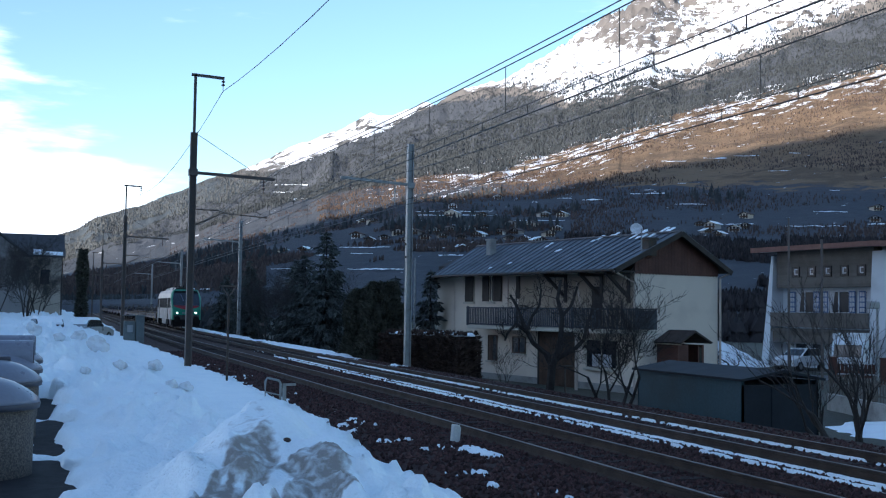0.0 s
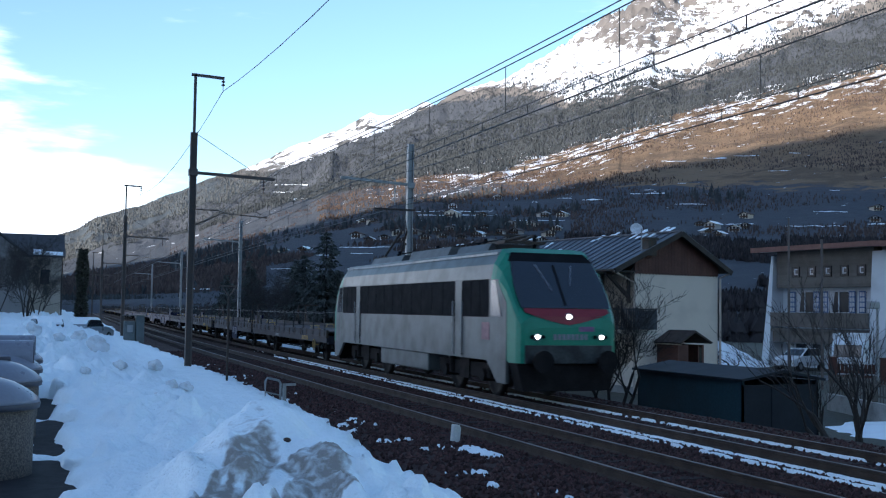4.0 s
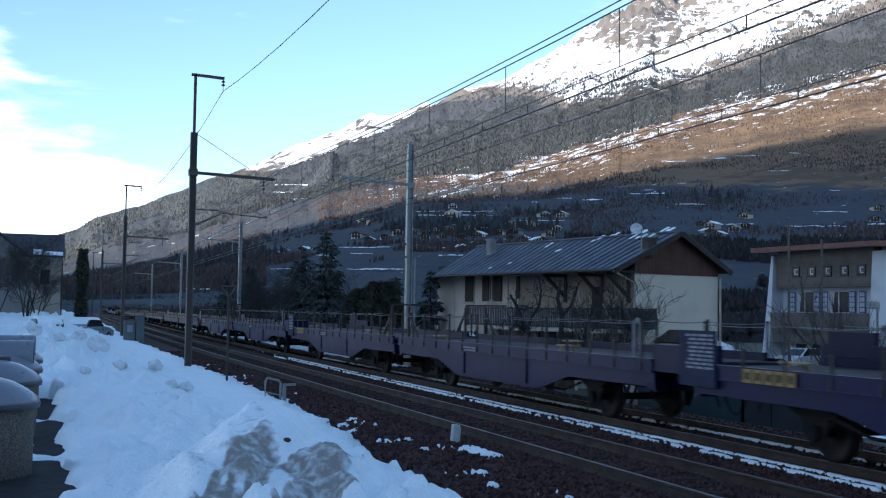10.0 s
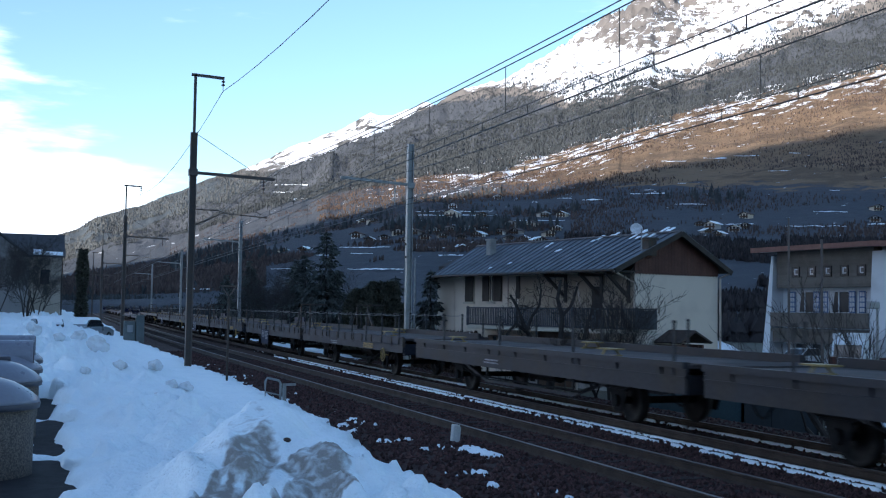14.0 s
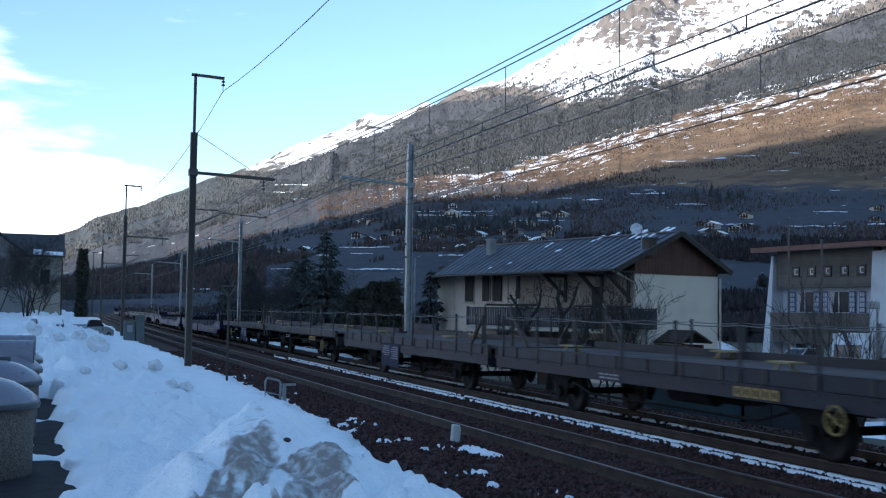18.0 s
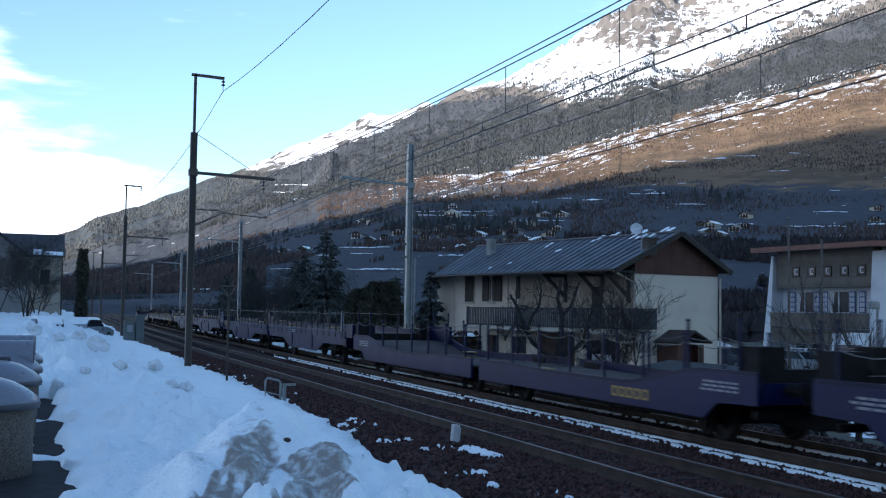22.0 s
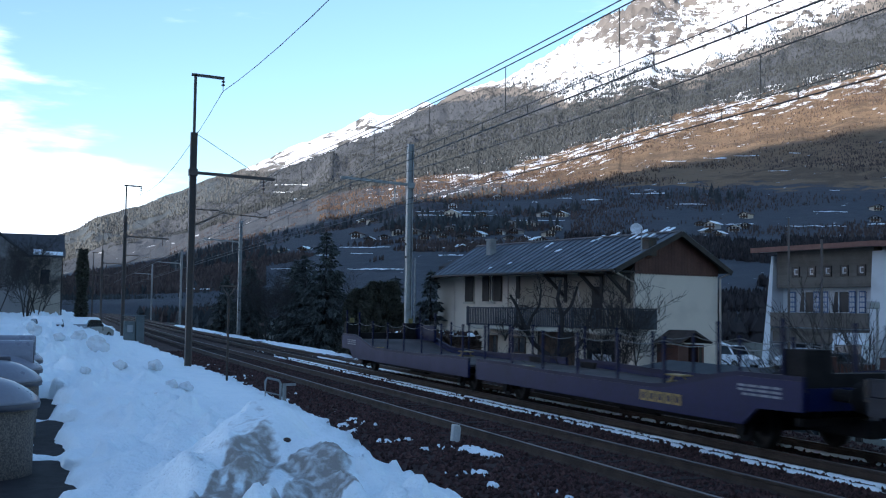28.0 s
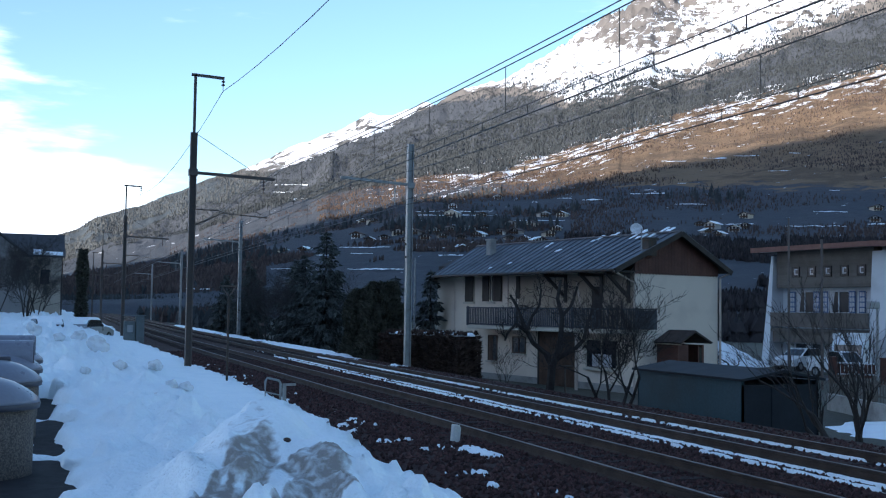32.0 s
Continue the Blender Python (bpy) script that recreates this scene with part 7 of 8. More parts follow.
V_ROOF = [mat("village_tiles", (0.085, 0.06, 0.05), 0.85, 0, 0.2, 0.4, 6), SNOW]
V_PANE = mat("village_panes", (0.03, 0.03, 0.035), 0.4)
V_WOOD = mat("village_boards", (0.10, 0.06, 0.04), 0.85, 0, 0.2, 0.5, 6)


def village_house(p, az, w, seed):
    rng = random.Random(seed)
    v = thing("village_house", Matrix.Translation(p) @ pose(0, 0, -1.0, 0, 0, -math.degrees(az) + rng.uniform(-35, 35)), "small rendered village house with a wide gabled roof", "house", "village houses on the slope")
    dpt, hgt = w * 0.85, w * 0.48
    part("wall", Bm().box(-w / 2, w / 2, -dpt / 2, dpt / 2, -2, hgt), rng.choice(V_WALLS), v)
    part("gable", Bm().prism([(-w / 2, hgt), (w / 2, hgt), (0, hgt + w * 0.2)], "y", -dpt / 2 + 0.05, dpt / 2 - 0.05), rng.choice((V_WOOD, V_WALLS[0], V_WALLS[1])), v)
    for s in (-1, 1):
        part("roof", Bm().prism([(s * (w / 2 + 1.0), hgt - 0.5), (s * (w / 2 + 1.0), hgt - 0.15), (0, hgt + w * 0.2 + 0.35), (0, hgt + w * 0.2)], "y", -dpt / 2 - 1.2, dpt / 2 + 1.0), V_ROOF[1] if rng.random() < 0.25 else V_ROOF[0], v)
    for r in range(2):
        for k in range(3):
            x = -w * 0.3 + w * 0.3 * k
            part("window", Bm().box(x - 0.6, x + 0.6, -dpt / 2 - 0.08, -dpt / 2 + 0.02, 0.7 + r * hgt * 0.5, 2.1 + r * hgt * 0.5), V_PANE, v)
    part("balcony", Bm().box(-w * 0.4, w * 0.4, -dpt / 2 - 1.0, -dpt / 2, hgt * 0.42, hgt * 0.42 + 0.9), V_WOOD, v)


VILLAGE = [(633, 421, 13), (703, 416, 13), (735, 415, 12), (765, 413, 13), (795, 411, 13), (828, 410, 14), (857, 408, 12), (905, 402, 14), (940, 402, 14), (930, 425, 10), (952, 430, 13), (970, 418, 13), (872, 436, 10), (842, 434, 9), (800, 385, 16), (850, 384, 11), (960, 384, 12), (995, 384, 12), (640, 394, 9), (656, 394, 9), (705, 401, 9), (1262, 405, 15), (1300, 410, 13), (1322, 386, 12), (1250, 412, 10), (1552, 372, 11), (1550, 392, 11), (540, 444, 10), (500, 446, 9), (880, 352, 11), (800, 368, 11), (655, 428, 11), (680, 423, 10), (718, 428, 11), (752, 424, 12), (782, 421, 11), (815, 424, 11), (848, 419, 12), (885, 415, 12), (915, 414, 12), (900, 424, 10), (985, 408, 11), (770, 400, 11), (830, 395, 10), (730, 436, 10), (815, 440, 10), (1275, 418, 11), (1318, 404, 11), (1240, 400, 10)]
for k, (x, y, w) in enumerate(VILLAGE):
    s = settle(x, eye_level(x) - y)
    if s:
        village_house(s[0], s[2], w * 0.54 * max(0.8, min(1.3, s[1] / 700)), 100 + k)

# snow lying along terraces and lanes
TERRACES = [(735, 880, 383, 3), (735, 870, 376, 2.5), (790, 900, 401, 3), (900, 1000, 393, 2.5), (615, 715, 481, 4), (775, 832, 456, 5), (735, 800, 442, 3), (600, 690, 441, 3), (1115, 1180, 344, 8), (1030, 1066, 355, 8), (1245, 1288, 280, 7), (1170, 1215, 286, 5), (985, 1012, 353, 6), (1440, 1502, 377, 3), (1390, 1500, 403, 3), (1285, 1335, 399, 4), (1535, 1570, 399, 8), (1195, 1250, 363, 3), (350, 400, 502, 3), (330, 372, 516, 2.5), (480, 560, 480, 3), (1300, 1345, 276, 3), (1395, 1420, 271, 3), (1360, 1400, 303, 3), (1470, 1490, 338, 4), (1200, 1215, 326, 4), (1140, 1160, 337, 5), (560, 600, 455, 3), (620, 660, 452, 2), (470, 555, 327, 7), (480, 520, 340, 5), (500, 545, 352, 6)]
co, fa = [], []
for x0, x1, y, th in TERRACES:
    n = max(6, int((x1 - x0) / 3))
    run = []
    for i in range(n + 1):
        x = x0 + (x1 - x0) * i / n
        taper = math.sin(math.pi * min(1, max(0.03, i / n))) ** 0.5 * max(0.0, 2.6 * float(fbm(np.array(x * 0.13), np.array(y * 0.3), 4)) - 0.85) * 0.48
        hgt = eye_level(x) - y + 2.5 * (float(fbm(np.array(x * 0.05), np.array(y * 0.7), 3)) - 0.5)
        a, b = settle(x, hgt - th * taper * 0.35, 3600), settle(x, hgt + th * taper * 0.35, 3600)
        if a and b:
            run.append((tuple(a[0] + Vector((0, 0, 0.9))), tuple(b[0] + Vector((0, 0, 1.1)))))
    k = len(co)
    for a, b in run:
        co += [a, b]
    fa += [(k + 2 * i, k + 2 * i + 2, k + 2 * i + 3, k + 2 * i + 1) for i in range(len(run) - 1)]
me = bpy.data.meshes.new("terrace_snow")
me.from_pydata(co, [], fa)
me.materials.append(SNOW)
tagged(new("terrace_snow", me), "snow lying along terraces and lanes of the slope", "snow", "", "stuff")


def woods(name, places, material, label, seed):
    """Far trees as one body of many slim cones: places are (x, y, z, height, width)."""
    co, fa = [], []
    rs = np.random.RandomState(seed)
    for x, y, z, h, w in places:
        a0 = rs.rand() * 6.28
        k = len(co)
        for zz, rr in ((0.08, 0.5), (0.45, 0.36)):
            co += [(x + w * rr * math.cos(a0 + 2.094 * i), y + w * rr * math.sin(a0 + 2.094 * i), z + h * zz) for i in range(3)]
        co += [(x, y, z + h * 0.62), (x, y, z + h)]
        for i in range(3):
            j = (i + 1) % 3
            fa += [(k + i, k + j, k + 6), (k + 3 + i, k + 3 + j, k + 7)]
    me = bpy.data.meshes.new(name)
    me.from_pydata(co, [], fa)
    me.materials.append(material)
    return tagged(new(name, me), label, "trees", "", "stuff")


# conifer green lifted towards blue: some haze is mixed into the colour
WOODM = mat("far_conifers", (0.058, 0.064, 0.068), 0.95, 0, 0.2, 0.05, 0.4, island=0.25, spec=0.1)
BROWNW = mat("far_bare_wood", (0.085, 0.066, 0.062), 0.95, 0, 0.2, 0.05, 0.4, island=0.25, spec=0.1)
rs = np.random.RandomState(8)


def scatter(n, x_range, d_range, keep, size, seed, land=hill_z):
    r = np.random.RandomState(seed)
    x = r.uniform(*x_range, n)
    d = np.exp(r.uniform(math.log(d_range[0]), math.log(d_range[1]), n))
    z = land(x, d)
    lv = level(x, d, z)
    az = col_az(x)
    patch = fbm(d * np.sin(az) / 130, d * np.cos(az) / 130, 4)
    ok = keep(x, d, lv, patch)
    out = []
    for i in np.nonzero(ok)[0]:
        h = size * r.uniform(0.6, 1.3)
        out.append((d[i] * math.sin(az[i]), d[i] * math.cos(az[i]), z[i] - 1.0, h, h * r.uniform(0.4, 0.62)))
    return out


in_band = lambda x, d, lv, p: (lv > ridge(x, WOOD_LOW) - 8 + 40 * (p - 0.5)) & (lv < ridge(x, WOOD_HIGH) + 40 + 120 * (p - 0.5))
woods("mountain_forest", scatter(200000, (-60, 1620), (1300, 4300), in_band, 6.5, 1), WOODM, "dark conifer forest across the mountainside", 2)
thin = lambda x, d, lv, p: (lv < ridge(x, WOOD_LOW)) & (lv > 25) & (p + 0.16 * (np.sin(x * 91.7 + d * 13.3)) > 0.56) & ((lv > 185) | (x < 430) | (x > 1010) | (p > 0.66))
woods("slope_scrub", scatter(90000, (300, 1620), (450, 2200), thin, 3.2, 3), BROWNW, "scattered bare scrub and trees on the slope", 4)
bushy = lambda x, d, lv, p: (lv < ridge(x, WOOD_LOW) + 6) & (lv > ridge(x, WOOD_LOW) - 120) & (p + 0.10 * np.sin(x * 57.1 + d * 7.7) > 0.50)
woods("meadow_bushes", scatter(26000, (560, 1620), (1000, 2600), bushy, 3.6, 31), mat("bare_bushes", (0.10, 0.066, 0.045), 0.95, 0, 0.2, 0.05, 0.4, island=0.45, spec=0.1), "bare brown bushes over the dry meadows", 32)
spur_low = lambda x, d, lv, p: (lv < 70) & (p > 0.36)
woods("spur_thicket", scatter(9000, (60, 620), (385, 640), spur_low, 3.6, 51, spur_z), WOODM, "dark thicket along the foot of the spur", 52)
spur_mid = lambda x, d, lv, p: (p + 0.12 * np.sin(x * 33.1 + d * 5.3) > 0.50)
woods("spur_scrub", scatter(15000, (420, 1080), (400, 1000), spur_mid, 2.3, 61, spur_z), BROWNW, "bare scrub and orchard trees over the terraces", 62)
low_wood = lambda x, d, lv, p: (lv < 150) & (p > 0.40)
# darker copy of the bare wood colour, with the slope foot's shade painted in
woods("foot_wood", scatter(16000, (1000, 1640), (335, 640), low_wood, 4.5, 41), mat("shade_darkened_wood", (0.042, 0.038, 0.040), 0.95, 0, 0.2, 0.05, 0.4, island=0.4, spec=0.1), "dense bare wood at the foot of the slope", 42)
foot = lambda x, d, lv, p: (lv > 3) & (p > 0.46)
woods("foot_scrub", scatter(9000, (60, 470), (430, 1300), foot, 4.0, 12), BROWNW, "bare scrub at the foot of the slope", 13)
far_band = lambda x, d, lv, p: (lv < 240) & (p > 0.40)
# trees of the range are paled to grey: distance haze painted on
woods("far_forest", scatter(30000, (-60, 720), (2900, 4850), far_band, 11, 14, far_z), mat("haze_paled_conifers", (0.10, 0.105, 0.105), 0.95, 0, 0.2, 0.05, 0.4, island=0.3, spec=0.1), "conifer forest on the distant range", 15)
low_c = lambda x, d, lv, p: (lv < 235) & (lv > 18) & (p > 0.60) & ((x < 430) | (lv > 190) | (p > 0.68))
woods("slope_conifers", scatter(5000, (300, 1620), (620, 1300), low_c, 8, 5), WOODM, "scattered dark conifers on the lower slope", 6)
pl, valley, hedge = [], [], []
for i in range(5200):
    x = rs.uniform(-60, 1010)
    d = rs.uniform(780, 1130) if rs.rand() < 0.6 else rs.uniform(420, 800)
    if d < 800 and float(fbm(np.array(x / 60), np.array(d / 60), 3)) < 0.46:
        continue
    if (x > 440 and rs.rand() < 0.85) or (x > 400 and d < 850):
        continue
    az = float(col_az(x))
    z = float(spur_z(np.array(x), np.array(d)))
    h = rs.uniform(4, 8)
    pl.append((d * math.sin(az), d * math.cos(az), z - 1, h, h * rs.uniform(0.45, 0.7)))
for i in range(5200):
    # bare scrub and trees on the valley floor beyond the line
    x, d = rs.uniform(90, 470), rs.uniform(150, 420)
    az = float(col_az(x))
    wx, wy = d * math.sin(az), d * math.cos(az)
    u = wx - float(bend(wy))
    if -5 < u < 21 or float(fbm(np.array(wx / 14), np.array(wy / 30), 3)) < 0.50:
        continue
    h = rs.uniform(1.5, 4.5)
    valley.append((wx, wy, -1.8, h, h * rs.uniform(0.5, 0.9)))
for i in range(2600):
    # bare wood on the flat behind the houses
    x, d = rs.uniform(1130, 1700), rs.uniform(150, 335)
    az = float(col_az(x))
    h = rs.uniform(2.2, 4.8)
    hedge.append((d * math.sin(az), d * math.cos(az), -1.8, h, h * rs.uniform(0.5, 0.9)))
# takes foot_wood's material, whose colour already holds the shade
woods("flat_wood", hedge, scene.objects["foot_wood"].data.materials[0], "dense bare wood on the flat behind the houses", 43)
woods("valley_trees", valley[::2], WOODM, "dark trees and bushes on the valley floor", 9)
woods("valley_scrub", valley[1::2], BROWNW, "bare brown scrub on the valley floor", 10)
woods("spur_forest", pl, WOODM, "dark conifer wood along the spur", 7)

# ---- cars on the road beyond the house ----
TYRE_R = mat("tyre_rubber", (0.02, 0.02, 0.02), 0.85, 0, 0.2, 6, 40)
CAR_GLASS = glass_mat("car_glass", (0.02, 0.025, 0.03))
ROAD_A, ROAD_B = Vector((44.39, 63.82, -1.5)), Vector((45.42, 50.6, -1.5))
road2 = grid_mesh("lane", [42.0, 48.6], np.linspace(20, 120, 30), lambda x, y: -1.46 + 0 * x)
structure("lane", road2, mat("grey_lane", (0.10, 0.10, 0.105), 0.8, 0, 0.2, 1, 20, second=(0.3, 0.3, 0.31), amount=0.35), "grey asphalt lane with thawing edges", "road")


def car(m, paint, label, pickup=False, snowy=False):
    c = thing("car", m, label, "car")
    # x runs forward, y across
    side = [(-2.1, 0.35), (2.1, 0.35), (2.15, 0.75), (1.3, 0.95), (0.9, 1.0), (-1.9, 1.0), (-2.12, 0.9)]
    cabin = [(0.95, 0.98), (0.25, 1.46), (-1.2, 1.48), (-1.75, 0.99)] if not pickup else [(1.0, 0.98), (0.45, 1.58), (-0.35, 1.6), (-0.45, 0.99)]
    part("body", Bm().prism(side, "y", -0.84, 0.84).bevel(0.05), paint, c)
    gh = part("cabin", Bm().prism(cabin, "y", -0.72, 0.72).bevel(0.04), paint, c)
    inset = [(x * 0.93 + 0.0, z * 0.985 + 0.01) for x, z in cabin]
    part("side_window", Bm().prism(inset, "y", -0.735, -0.722), CAR_GLASS, gh)
    part("side_window", Bm().prism(inset, "y", 0.722, 0.735), CAR_GLASS, gh)
    (x0, z0), (x1, z1) = cabin[0], cabin[1]
    part("windscreen", Bm().quad_solid([(x0 - 0.05, -0.62, z0 + 0.03), (x0 - 0.05, 0.62, z0 + 0.03), (x1 + 0.03, 0.58, z1 - 0.06), (x1 + 0.03, -0.58, z1 - 0.06)], [(x0 + 0.0, -0.62, z0 + 0.05), (x0 + 0.0, 0.62, z0 + 0.05), (x1 + 0.08, 0.58, z1 - 0.04), (x1 + 0.08, -0.58, z1 - 0.04)]), CAR_GLASS, gh)
    if pickup:
        part("tray", Bm().box(-2.1, -0.5, -0.82, -0.74, 0.9, 1.15).box(-2.1, -0.5, 0.74, 0.82, 0.9, 1.15).box(-2.1, -2.02, -0.8, 0.8, 0.9, 1.15), paint, c)
    for x in (-1.3, 1.3):
        for y in (-0.78, 0.78):
            w = part("wheel", Bm().tube((x, y - 0.1, 0.32), (x, y + 0.1, 0.32), 0.32, 16), TYRE_R, c)
            part("rim", Bm().tube((x, y - 0.11, 0.32), (x, y + 0.11, 0.32), 0.19, 12), GALV, w)
    for y in (-0.6, 0.6):
        part("headlight", Bm().box(2.08, 2.17, y - 0.16, y + 0.16, 0.62, 0.76), CURTAIN, c)
        part("taillight", Bm().box(-2.14, -2.09, y - 0.14, y + 0.14, 0.72, 0.9), L_RED, c)
    if snowy:
        part("snow_cover", Bm().prism([(0.9, 1.05), (0.3, 1.5), (0.1, 1.62), (-1.1, 1.64), (-1.6, 1.2), (-1.5, 1.05)], "y", -0.7, 0.7).bevel(0.08), SNOW, c, "thick snow on the roof")
    return c


SILVER_C = mat("silver_car_paint", (0.30, 0.32, 0.34), 0.3, 0.5, 0.05, 2, 20)
WHITE_C = mat("white_car_paint", (0.72, 0.73, 0.74), 0.35, 0, 0.05, 2, 20)
DARK_C = mat("dark_car_paint", (0.04, 0.045, 0.055), 0.35, 0.3, 0.05, 2, 20)
heading_road = math.degrees(math.atan2(ROAD_B.y - ROAD_A.y, ROAD_B.x - ROAD_A.x))


def on_road(f):
    p = ROAD_A.lerp(ROAD_B, f)
    return pose(p.x, p.y, p.z + 0.04, 0, 0, heading_road)


CARS = [(car(on_road(0.2), SILVER_C, "silver hatchback driving along the lane"), [(0, -3.2), (17, -1.6), (20.0, 0.05), (20.7, 0.24), (21.7, 0.51), (23.0, 0.81), (24.1, 0.95), (26.0, 1.5), (30.0, 3.2), (32, 4.0)]),
        (car(on_road(0.1), DARK_C, "dark saloon car driving along the lane"), [(0, -4.4), (18, -1.8), (21.2, -0.1), (22.0, 0.10), (22.6, 0.16), (23.7, 0.31), (24.3, 0.38), (27.5, 0.83), (28.2, 0.91), (29.3, 1.5), (32, 3.2)]),
        (car(on_road(0.0), WHITE_C, "white pickup truck setting off along the lane", True), [(0, -5.2), (22, -1.9), (27.2, -0.15), (28.0, 0.09), (28.6, 0.10), (29.5, 0.19), (30.7, 0.41), (31.4, 0.61), (32, 0.84)])]
car(pose(48.3, 60.4, -1.45, 0, 0, 200), WHITE_C, "white car parked beside the chalet")
car(pose(0.6, 66.5, -0.05, 0, 0, 100), DARK_C, "dark parked car under thick snow", snowy=True)
car(pose(3.4, 77.0, -0.2, 0, 0, 60), SILVER_C, "silver parked car half buried in snow", snowy=True)


def van():
    v = thing("camper_van", pose(48.5, 55.6, -1.45, 0, 0, 222), "white camper van parked before the chalet", "van")
    part("body", Bm().box(-2.6, 1.3, -1.0, 1.0, 0.4, 2.6).prism([(1.3, 0.4), (2.5, 0.4), (2.5, 1.1), (1.9, 1.9), (1.3, 2.3)], "y", -0.95, 0.95).bevel(0.06), WHITE_C, v)
    part("window", Bm().box(-1.2, -0.3, -1.03, -0.98, 1.4, 2.0), CAR_GLASS, v)
    part("windscreen", Bm().quad_solid([(2.42, -0.8, 1.15), (2.42, 0.8, 1.15), (1.87, 0.8, 1.88), (1.87, -0.8, 1.88)], [(2.48, -0.8, 1.18), (2.48, 0.8, 1.18), (1.93, 0.8, 1.91), (1.93, -0.8, 1.91)]), CAR_GLASS, v)
    for x in (-1.6, 1.6):
        for y in (-0.85, 0.85):
            part("wheel", Bm().tube((x, y - 0.1, 0.34), (x, y + 0.1, 0.34), 0.34, 14), TYRE_R, v)


van()

# ---- sleepers, stones and thawing snow on the track bed ----
def bed_z(x, y):
    u = x - bend(y) - (NEAR_C - 0.2)
    return np.interp(u, [-3.7, -2.6, -1.7, 1.9, 5.4, 6.7, 7.8], [-0.75, -0.24, -0.17, -0.19, -0.17, -0.22, -0.75])


sl = Bm().box(-1.3, 1.3, -0.13, 0.13, -0.2, 0.0).bevel(0.015).mesh("sleeper")
tracks = [o for o in scene.objects if o.name.startswith("track") and o.type == "EMPTY"]
for tr, c in zip(tracks, (NEAR_C, FAR_C)):
    y = 7.0
    while y < 62:
        ob = put("sleeper", sl, SLEEPER, tr, pose(c + float(bend(y)), y, -0.162 + 0.006 * math.sin(y * 7), 0, 0, 0.6 * math.sin(y * 3)))
        y += 0.62
    b = Bm()
    while y < 220:
        b.box(c + float(bend(y)) - 1.3, c + float(bend(y)) + 1.3, y - 0.13, y + 0.13, -0.3, -0.145)
        y += 0.62
    tagged(part("far_sleepers", b, SLEEPER, tr), kind="stuff")


def stones(name, n, xr, yr, size, seed):
    r = np.random.RandomState(seed)
    co, fa = [], []
    x = r.uniform(*xr, n)
    y = yr[0] + (yr[1] - yr[0]) * r.rand(n) ** 1.7
    z = bed_z(x + bend(y), y)
    for i in range(n):
        s = size * r.uniform(0.5, 1.3, 3)
        a = r.rand() * 6.28
        k = len(co)
        ca, sa = math.cos(a), math.sin(a)
        cx, cy, cz = x[i] + float(bend(y[i])), y[i], z[i] + s[2] * 0.25
        for dx, dy, dz in ((1, 0.2, 0), (-0.3, 1, 0.1), (-1, -0.3, -0.1), (0.2, -1, 0.1), (0.1, 0.1, 0.9), (0, 0, -0.8)):
            co.append((cx + (dx * ca - dy * sa) * s[0], cy + (dx * sa + dy * ca) * s[1], cz + dz * s[2]))
        for q in range(4):
            fa += [(k + q, k + (q + 1) % 4, k + 4), (k + (q + 1) % 4, k + q, k + 5)]
    me = bpy.data.meshes.new(name)
    me.from_pydata(co, [], fa)
    me.materials.append(STONE)
    return tagged(new(name, me), "loose dark brown ballast stones", "ballast", "", "stuff")


stones("shoulder_stones", 15000, (4.6, 7.6), (8.5, 60), 0.045, 1)
stones("track_stones", 22000, (7.6, 11.4), (8.5, 50), 0.040, 2)
stones("far_stones", 7000, (11.6, 15.0), (12, 50), 0.038, 3)


def thaw(name, xs, ys, gain, cut, fx, fy, seed, label, spots=()):
    """Ragged thin snow that shows where it rises over the stones."""
    x_lo, x_hi = xs[0], xs[-1]
    def fz(x, y):
        rim = 0.42 * (np.abs(2 * (x - x_lo) / (x_hi - x_lo) - 1) ** 3)
        n = 0.5 * fbm(x * fx + seed, y * fy, 3) + 0.5 * fbm(x * 11 + seed, y * 7.0, 4)
        far = 0.3 * smooth01((y - 50) / 6) - 0.03 * smooth01((y - 20) / 10) - sum(0.5 * np.exp(-((x - cx) / rx) ** 2 - ((y - cy) / ry) ** 2) for cx, cy, rx, ry in spots)
        h = np.clip(gain * (n - cut - rim - far), -0.13, 0.0)
        return bed_z(x + bend(y), y) + 0.060 + h + 0.02 * (fbm(x * 5, y * 5 + seed, 3) - 0.5)
    xs = np.asarray(xs)
    gx, gy = np.meshgrid(xs, np.asarray(ys))
    me = grid_mesh(name, xs, ys, fz)
    for v in me.vertices:
        v.co.x += float(bend(v.co.y))
    me.materials.append(SNOW)
    return tagged(new(name, me), label, "snow", "", "stuff")


ys = list(np.arange(7, 30, 0.06)) + list(np.arange(30, 62, 0.14))
thaw("rail_snow", np.arange(11.24, 11.37, 0.01), ys, 1.4, 0.385, 3.2, 0.9, 3, "ragged strip of thawing snow beside the rail")
thaw("rail_snow_inner", np.arange(12.85, 12.97, 0.01), ys, 1.4, 0.42, 3.2, 0.9, 11, "ragged strip of thawing snow inside the track")
thaw("rail_snow_outer", np.arange(10.94, 11.05, 0.01), ys, 1.4, 0.45, 3.2, 1.2, 17, "thin strip of thawing snow between the tracks")
thaw("shoulder_snow", np.arange(5.0, 7.7, 0.04), list(np.arange(9, 24, 0.06)) + list(np.arange(24, 50, 0.12)), 1.4, 0.77, 1.8, 1.6, 23, "scraps of thawing snow on the ballast shoulder", ((5.75, 36.0, 0.40, 11.0), (7.15, 17.2, 0.22, 0.75), (6.0, 23.5, 0.1, 0.5), (5.5, 26.0, 0.2, 0.9), (6.1, 14.2, 0.12, 0.25)))


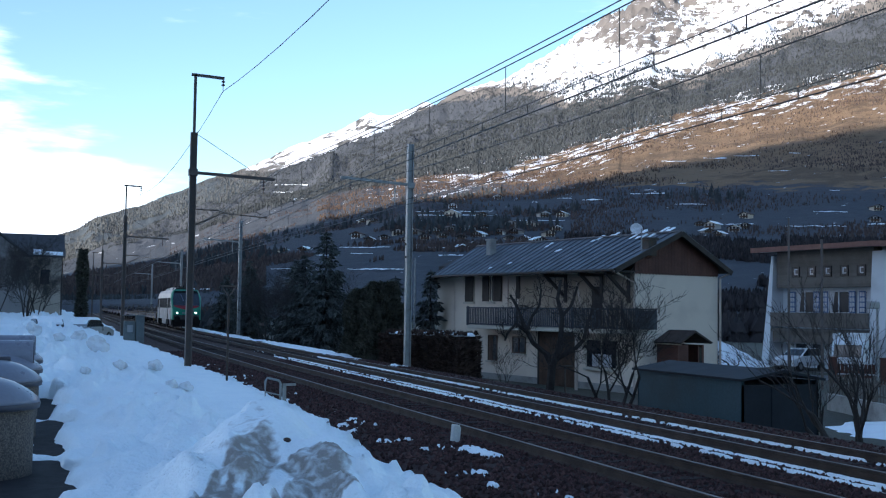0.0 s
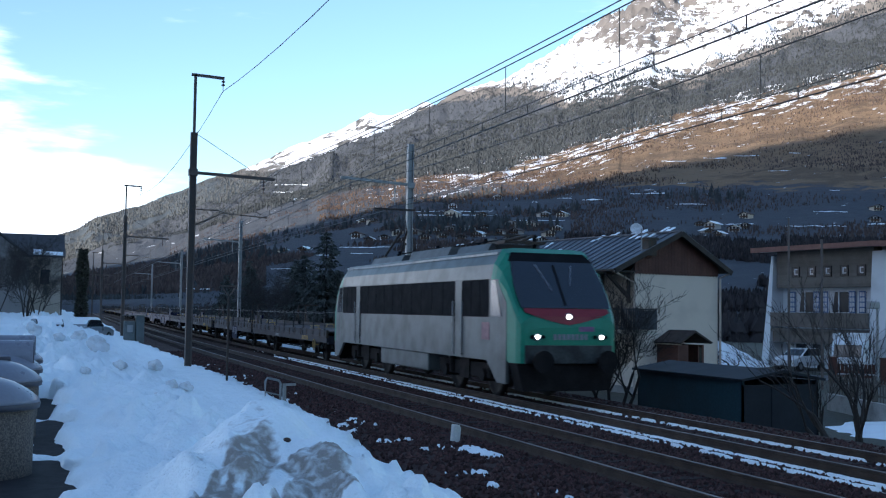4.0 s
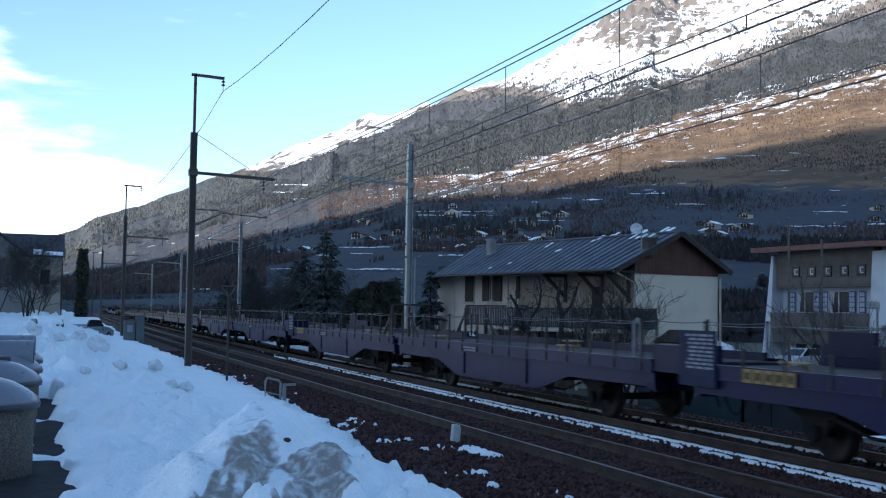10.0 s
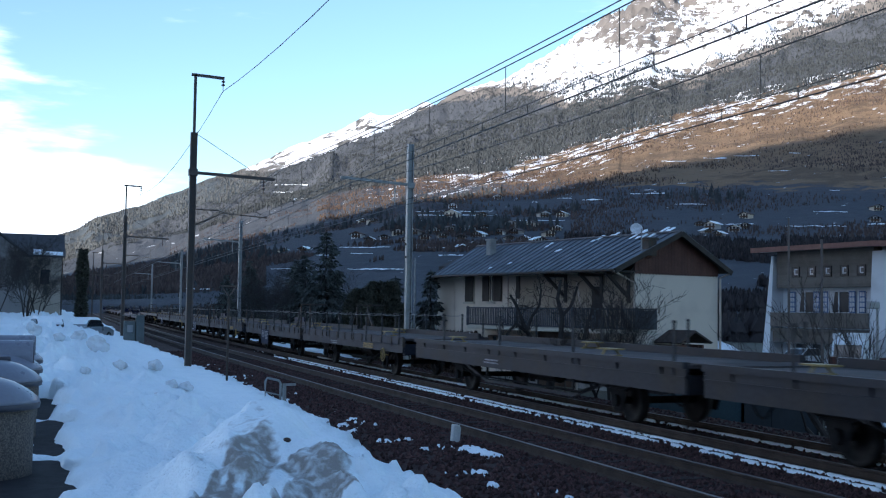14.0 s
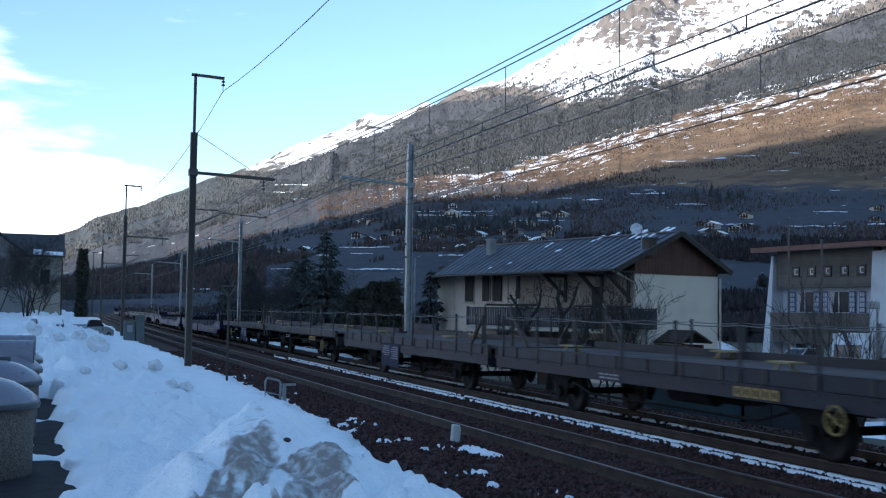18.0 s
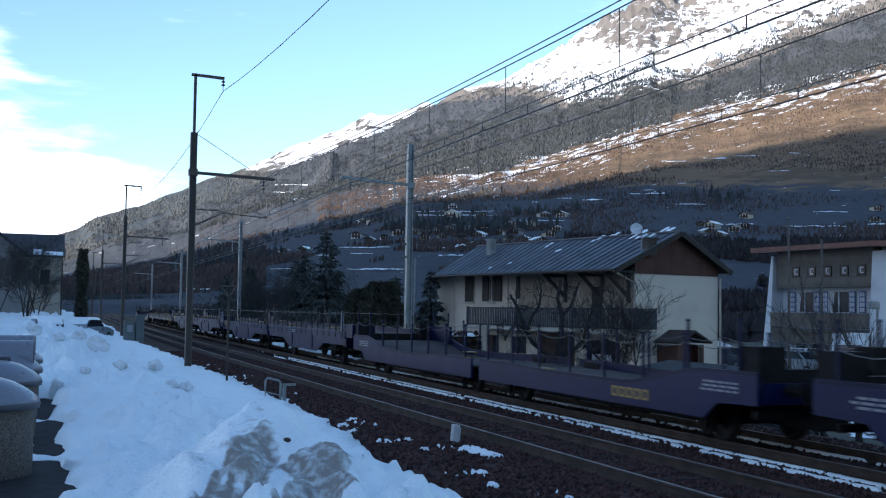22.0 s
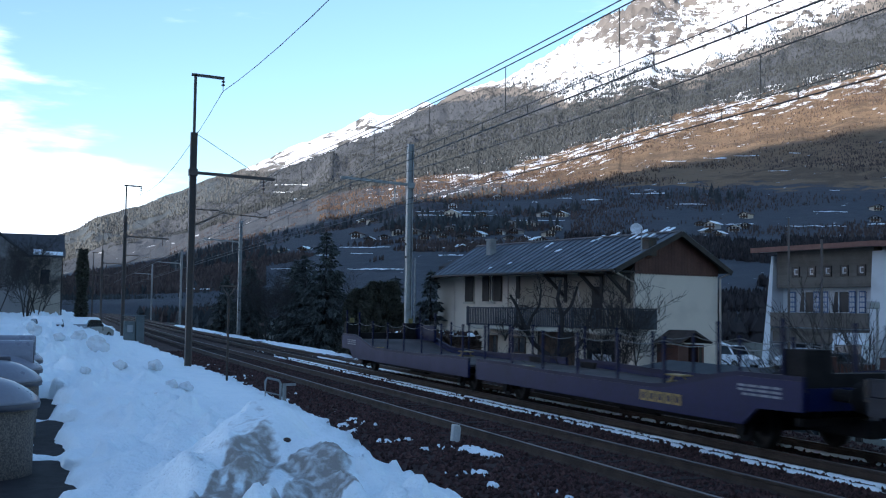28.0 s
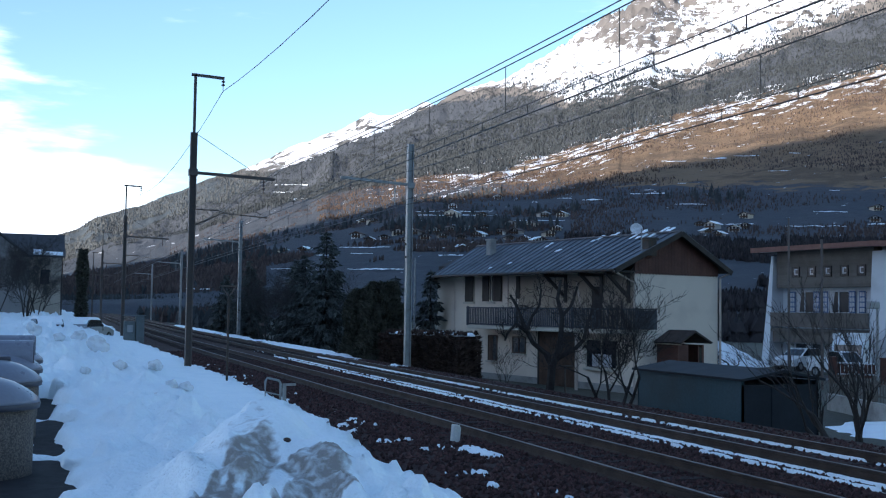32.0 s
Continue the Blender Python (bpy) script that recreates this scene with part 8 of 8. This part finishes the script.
def verge_z(x, y):
    n = 0.6 * fbm(x * 0.5, y * 0.16, 3) + 0.4 * fbm(x * 2.5, y * 1.2, 4)
    rim = 0.40 * np.abs(2 * (x - 13.9) / 1.8 - 1) ** 3 + 0.3 * smooth01((58 - y) / 12)
    return bed_z(x + bend(y), y) + 0.07 + np.clip(0.9 * (n - 0.42 - rim), -0.3, 0.06)


me = grid_mesh("verge_snow", np.arange(13.9, 15.72, 0.08), list(np.arange(44, 75, 0.25)) + list(np.arange(75, 140, 0.6)), verge_z)
for v in me.vertices:
    v.co.x += float(bend(v.co.y))
me.materials.append(SNOW)
tagged(new("verge_snow", me), "broken strip of old snow along the railway verge", "snow", "", "stuff")

def stone_thing(x, y, z, sx, sy, sz, turn, seed, label):
    b = bmesh.new()
    bmesh.ops.create_icosphere(b, subdivisions=2, radius=1.0)
    for v in b.verts:
        v.co *= 1 + 0.45 * noise.noise(v.co * 1.3 + Vector((seed, 0, 0)))
        v.co = Vector((v.co.x * sx, v.co.y * sy, v.co.z * sz))
    me = bpy.data.meshes.new("stone")
    b.to_mesh(me); b.free()
    me.materials.append(ROCK)
    tagged(new("stone", me), label, "stone").matrix_world = pose(x, y, z, 0, 0, turn)


ROCK = mat("brown_stone", (0.075, 0.055, 0.045), 0.9, 0, 0.3, 5, 40, 0.01)
stone_thing(6.42, 17.6, -0.40, 0.12, 0.30, 0.13, -30, 3, "long brown stone lying on the ballast slope")
stone_thing(2.66, 12.0, float(snow_z(np.array(2.66), np.array(12.0))) + 0.01, 0.05, 0.03, 0.03, 20, 8, "small dark stone lying on the snow heap")
# lumps of frozen snow on the bank
ICE = mat("frozen_dirty_snow", (0.70, 0.73, 0.75), 0.6, 0, 0.08, 4, 30, 0.02, (0.50, 0.49, 0.48), 0.4)
for k, (x, y, s) in enumerate(((2.08, 39.1, 0.36), (2.27, 31.4, 0.17), (3.45, 33.8, 0.20), (3.21, 27.5, 0.15), (3.56, 27.6, 0.16), (0.88, 42.3, 0.2), (1.83, 49.4, 0.26), (0.0, 38.8, 0.26), (1.3, 30.2, 0.14), (2.6, 24.5, 0.12))):
    r = random.Random(k)
    bm_ = bmesh.new()
    bmesh.ops.create_icosphere(bm_, subdivisions=3, radius=s)
    for v in bm_.verts:
        f = 1 + 0.55 * (noise.noise(v.co * 3.2 / s * 0.35 + Vector((k * 3, 0, 0)))) + 0.18 * noise.noise(v.co * 9 / s * 0.4)
        v.co = v.co * f
        v.co.z *= 0.8
    me = bpy.data.meshes.new("snow_lump")
    bm_.to_mesh(me); bm_.free()
    me.materials.append(ICE)
    ob = tagged(new("snow_lump", me), "frozen lump of snow lying on the bank", "snow", "snow lumps")
    ob.matrix_world = pose(x, y, float(snow_z(np.array(x), np.array(y))) + s * 0.5, 0, 0, k * 50)



def on_track(s):
    return pose(FAR_C + float(bend(s)), s, 0, 0, 0, -math.degrees(heading(s)))


def motions():
    """The train runs at a steady speed past the camera on the far track; cars drive along the lane."""
    for ob, behind in KEYED:
        walk(ob, [(t, on_track(LOCO_AT + behind - SPEED * t)) for t in range(0, 33)])
    for ob, rows in CARS:
        walk(ob, [(t, on_road(f)) for t, f in rows])


motions()
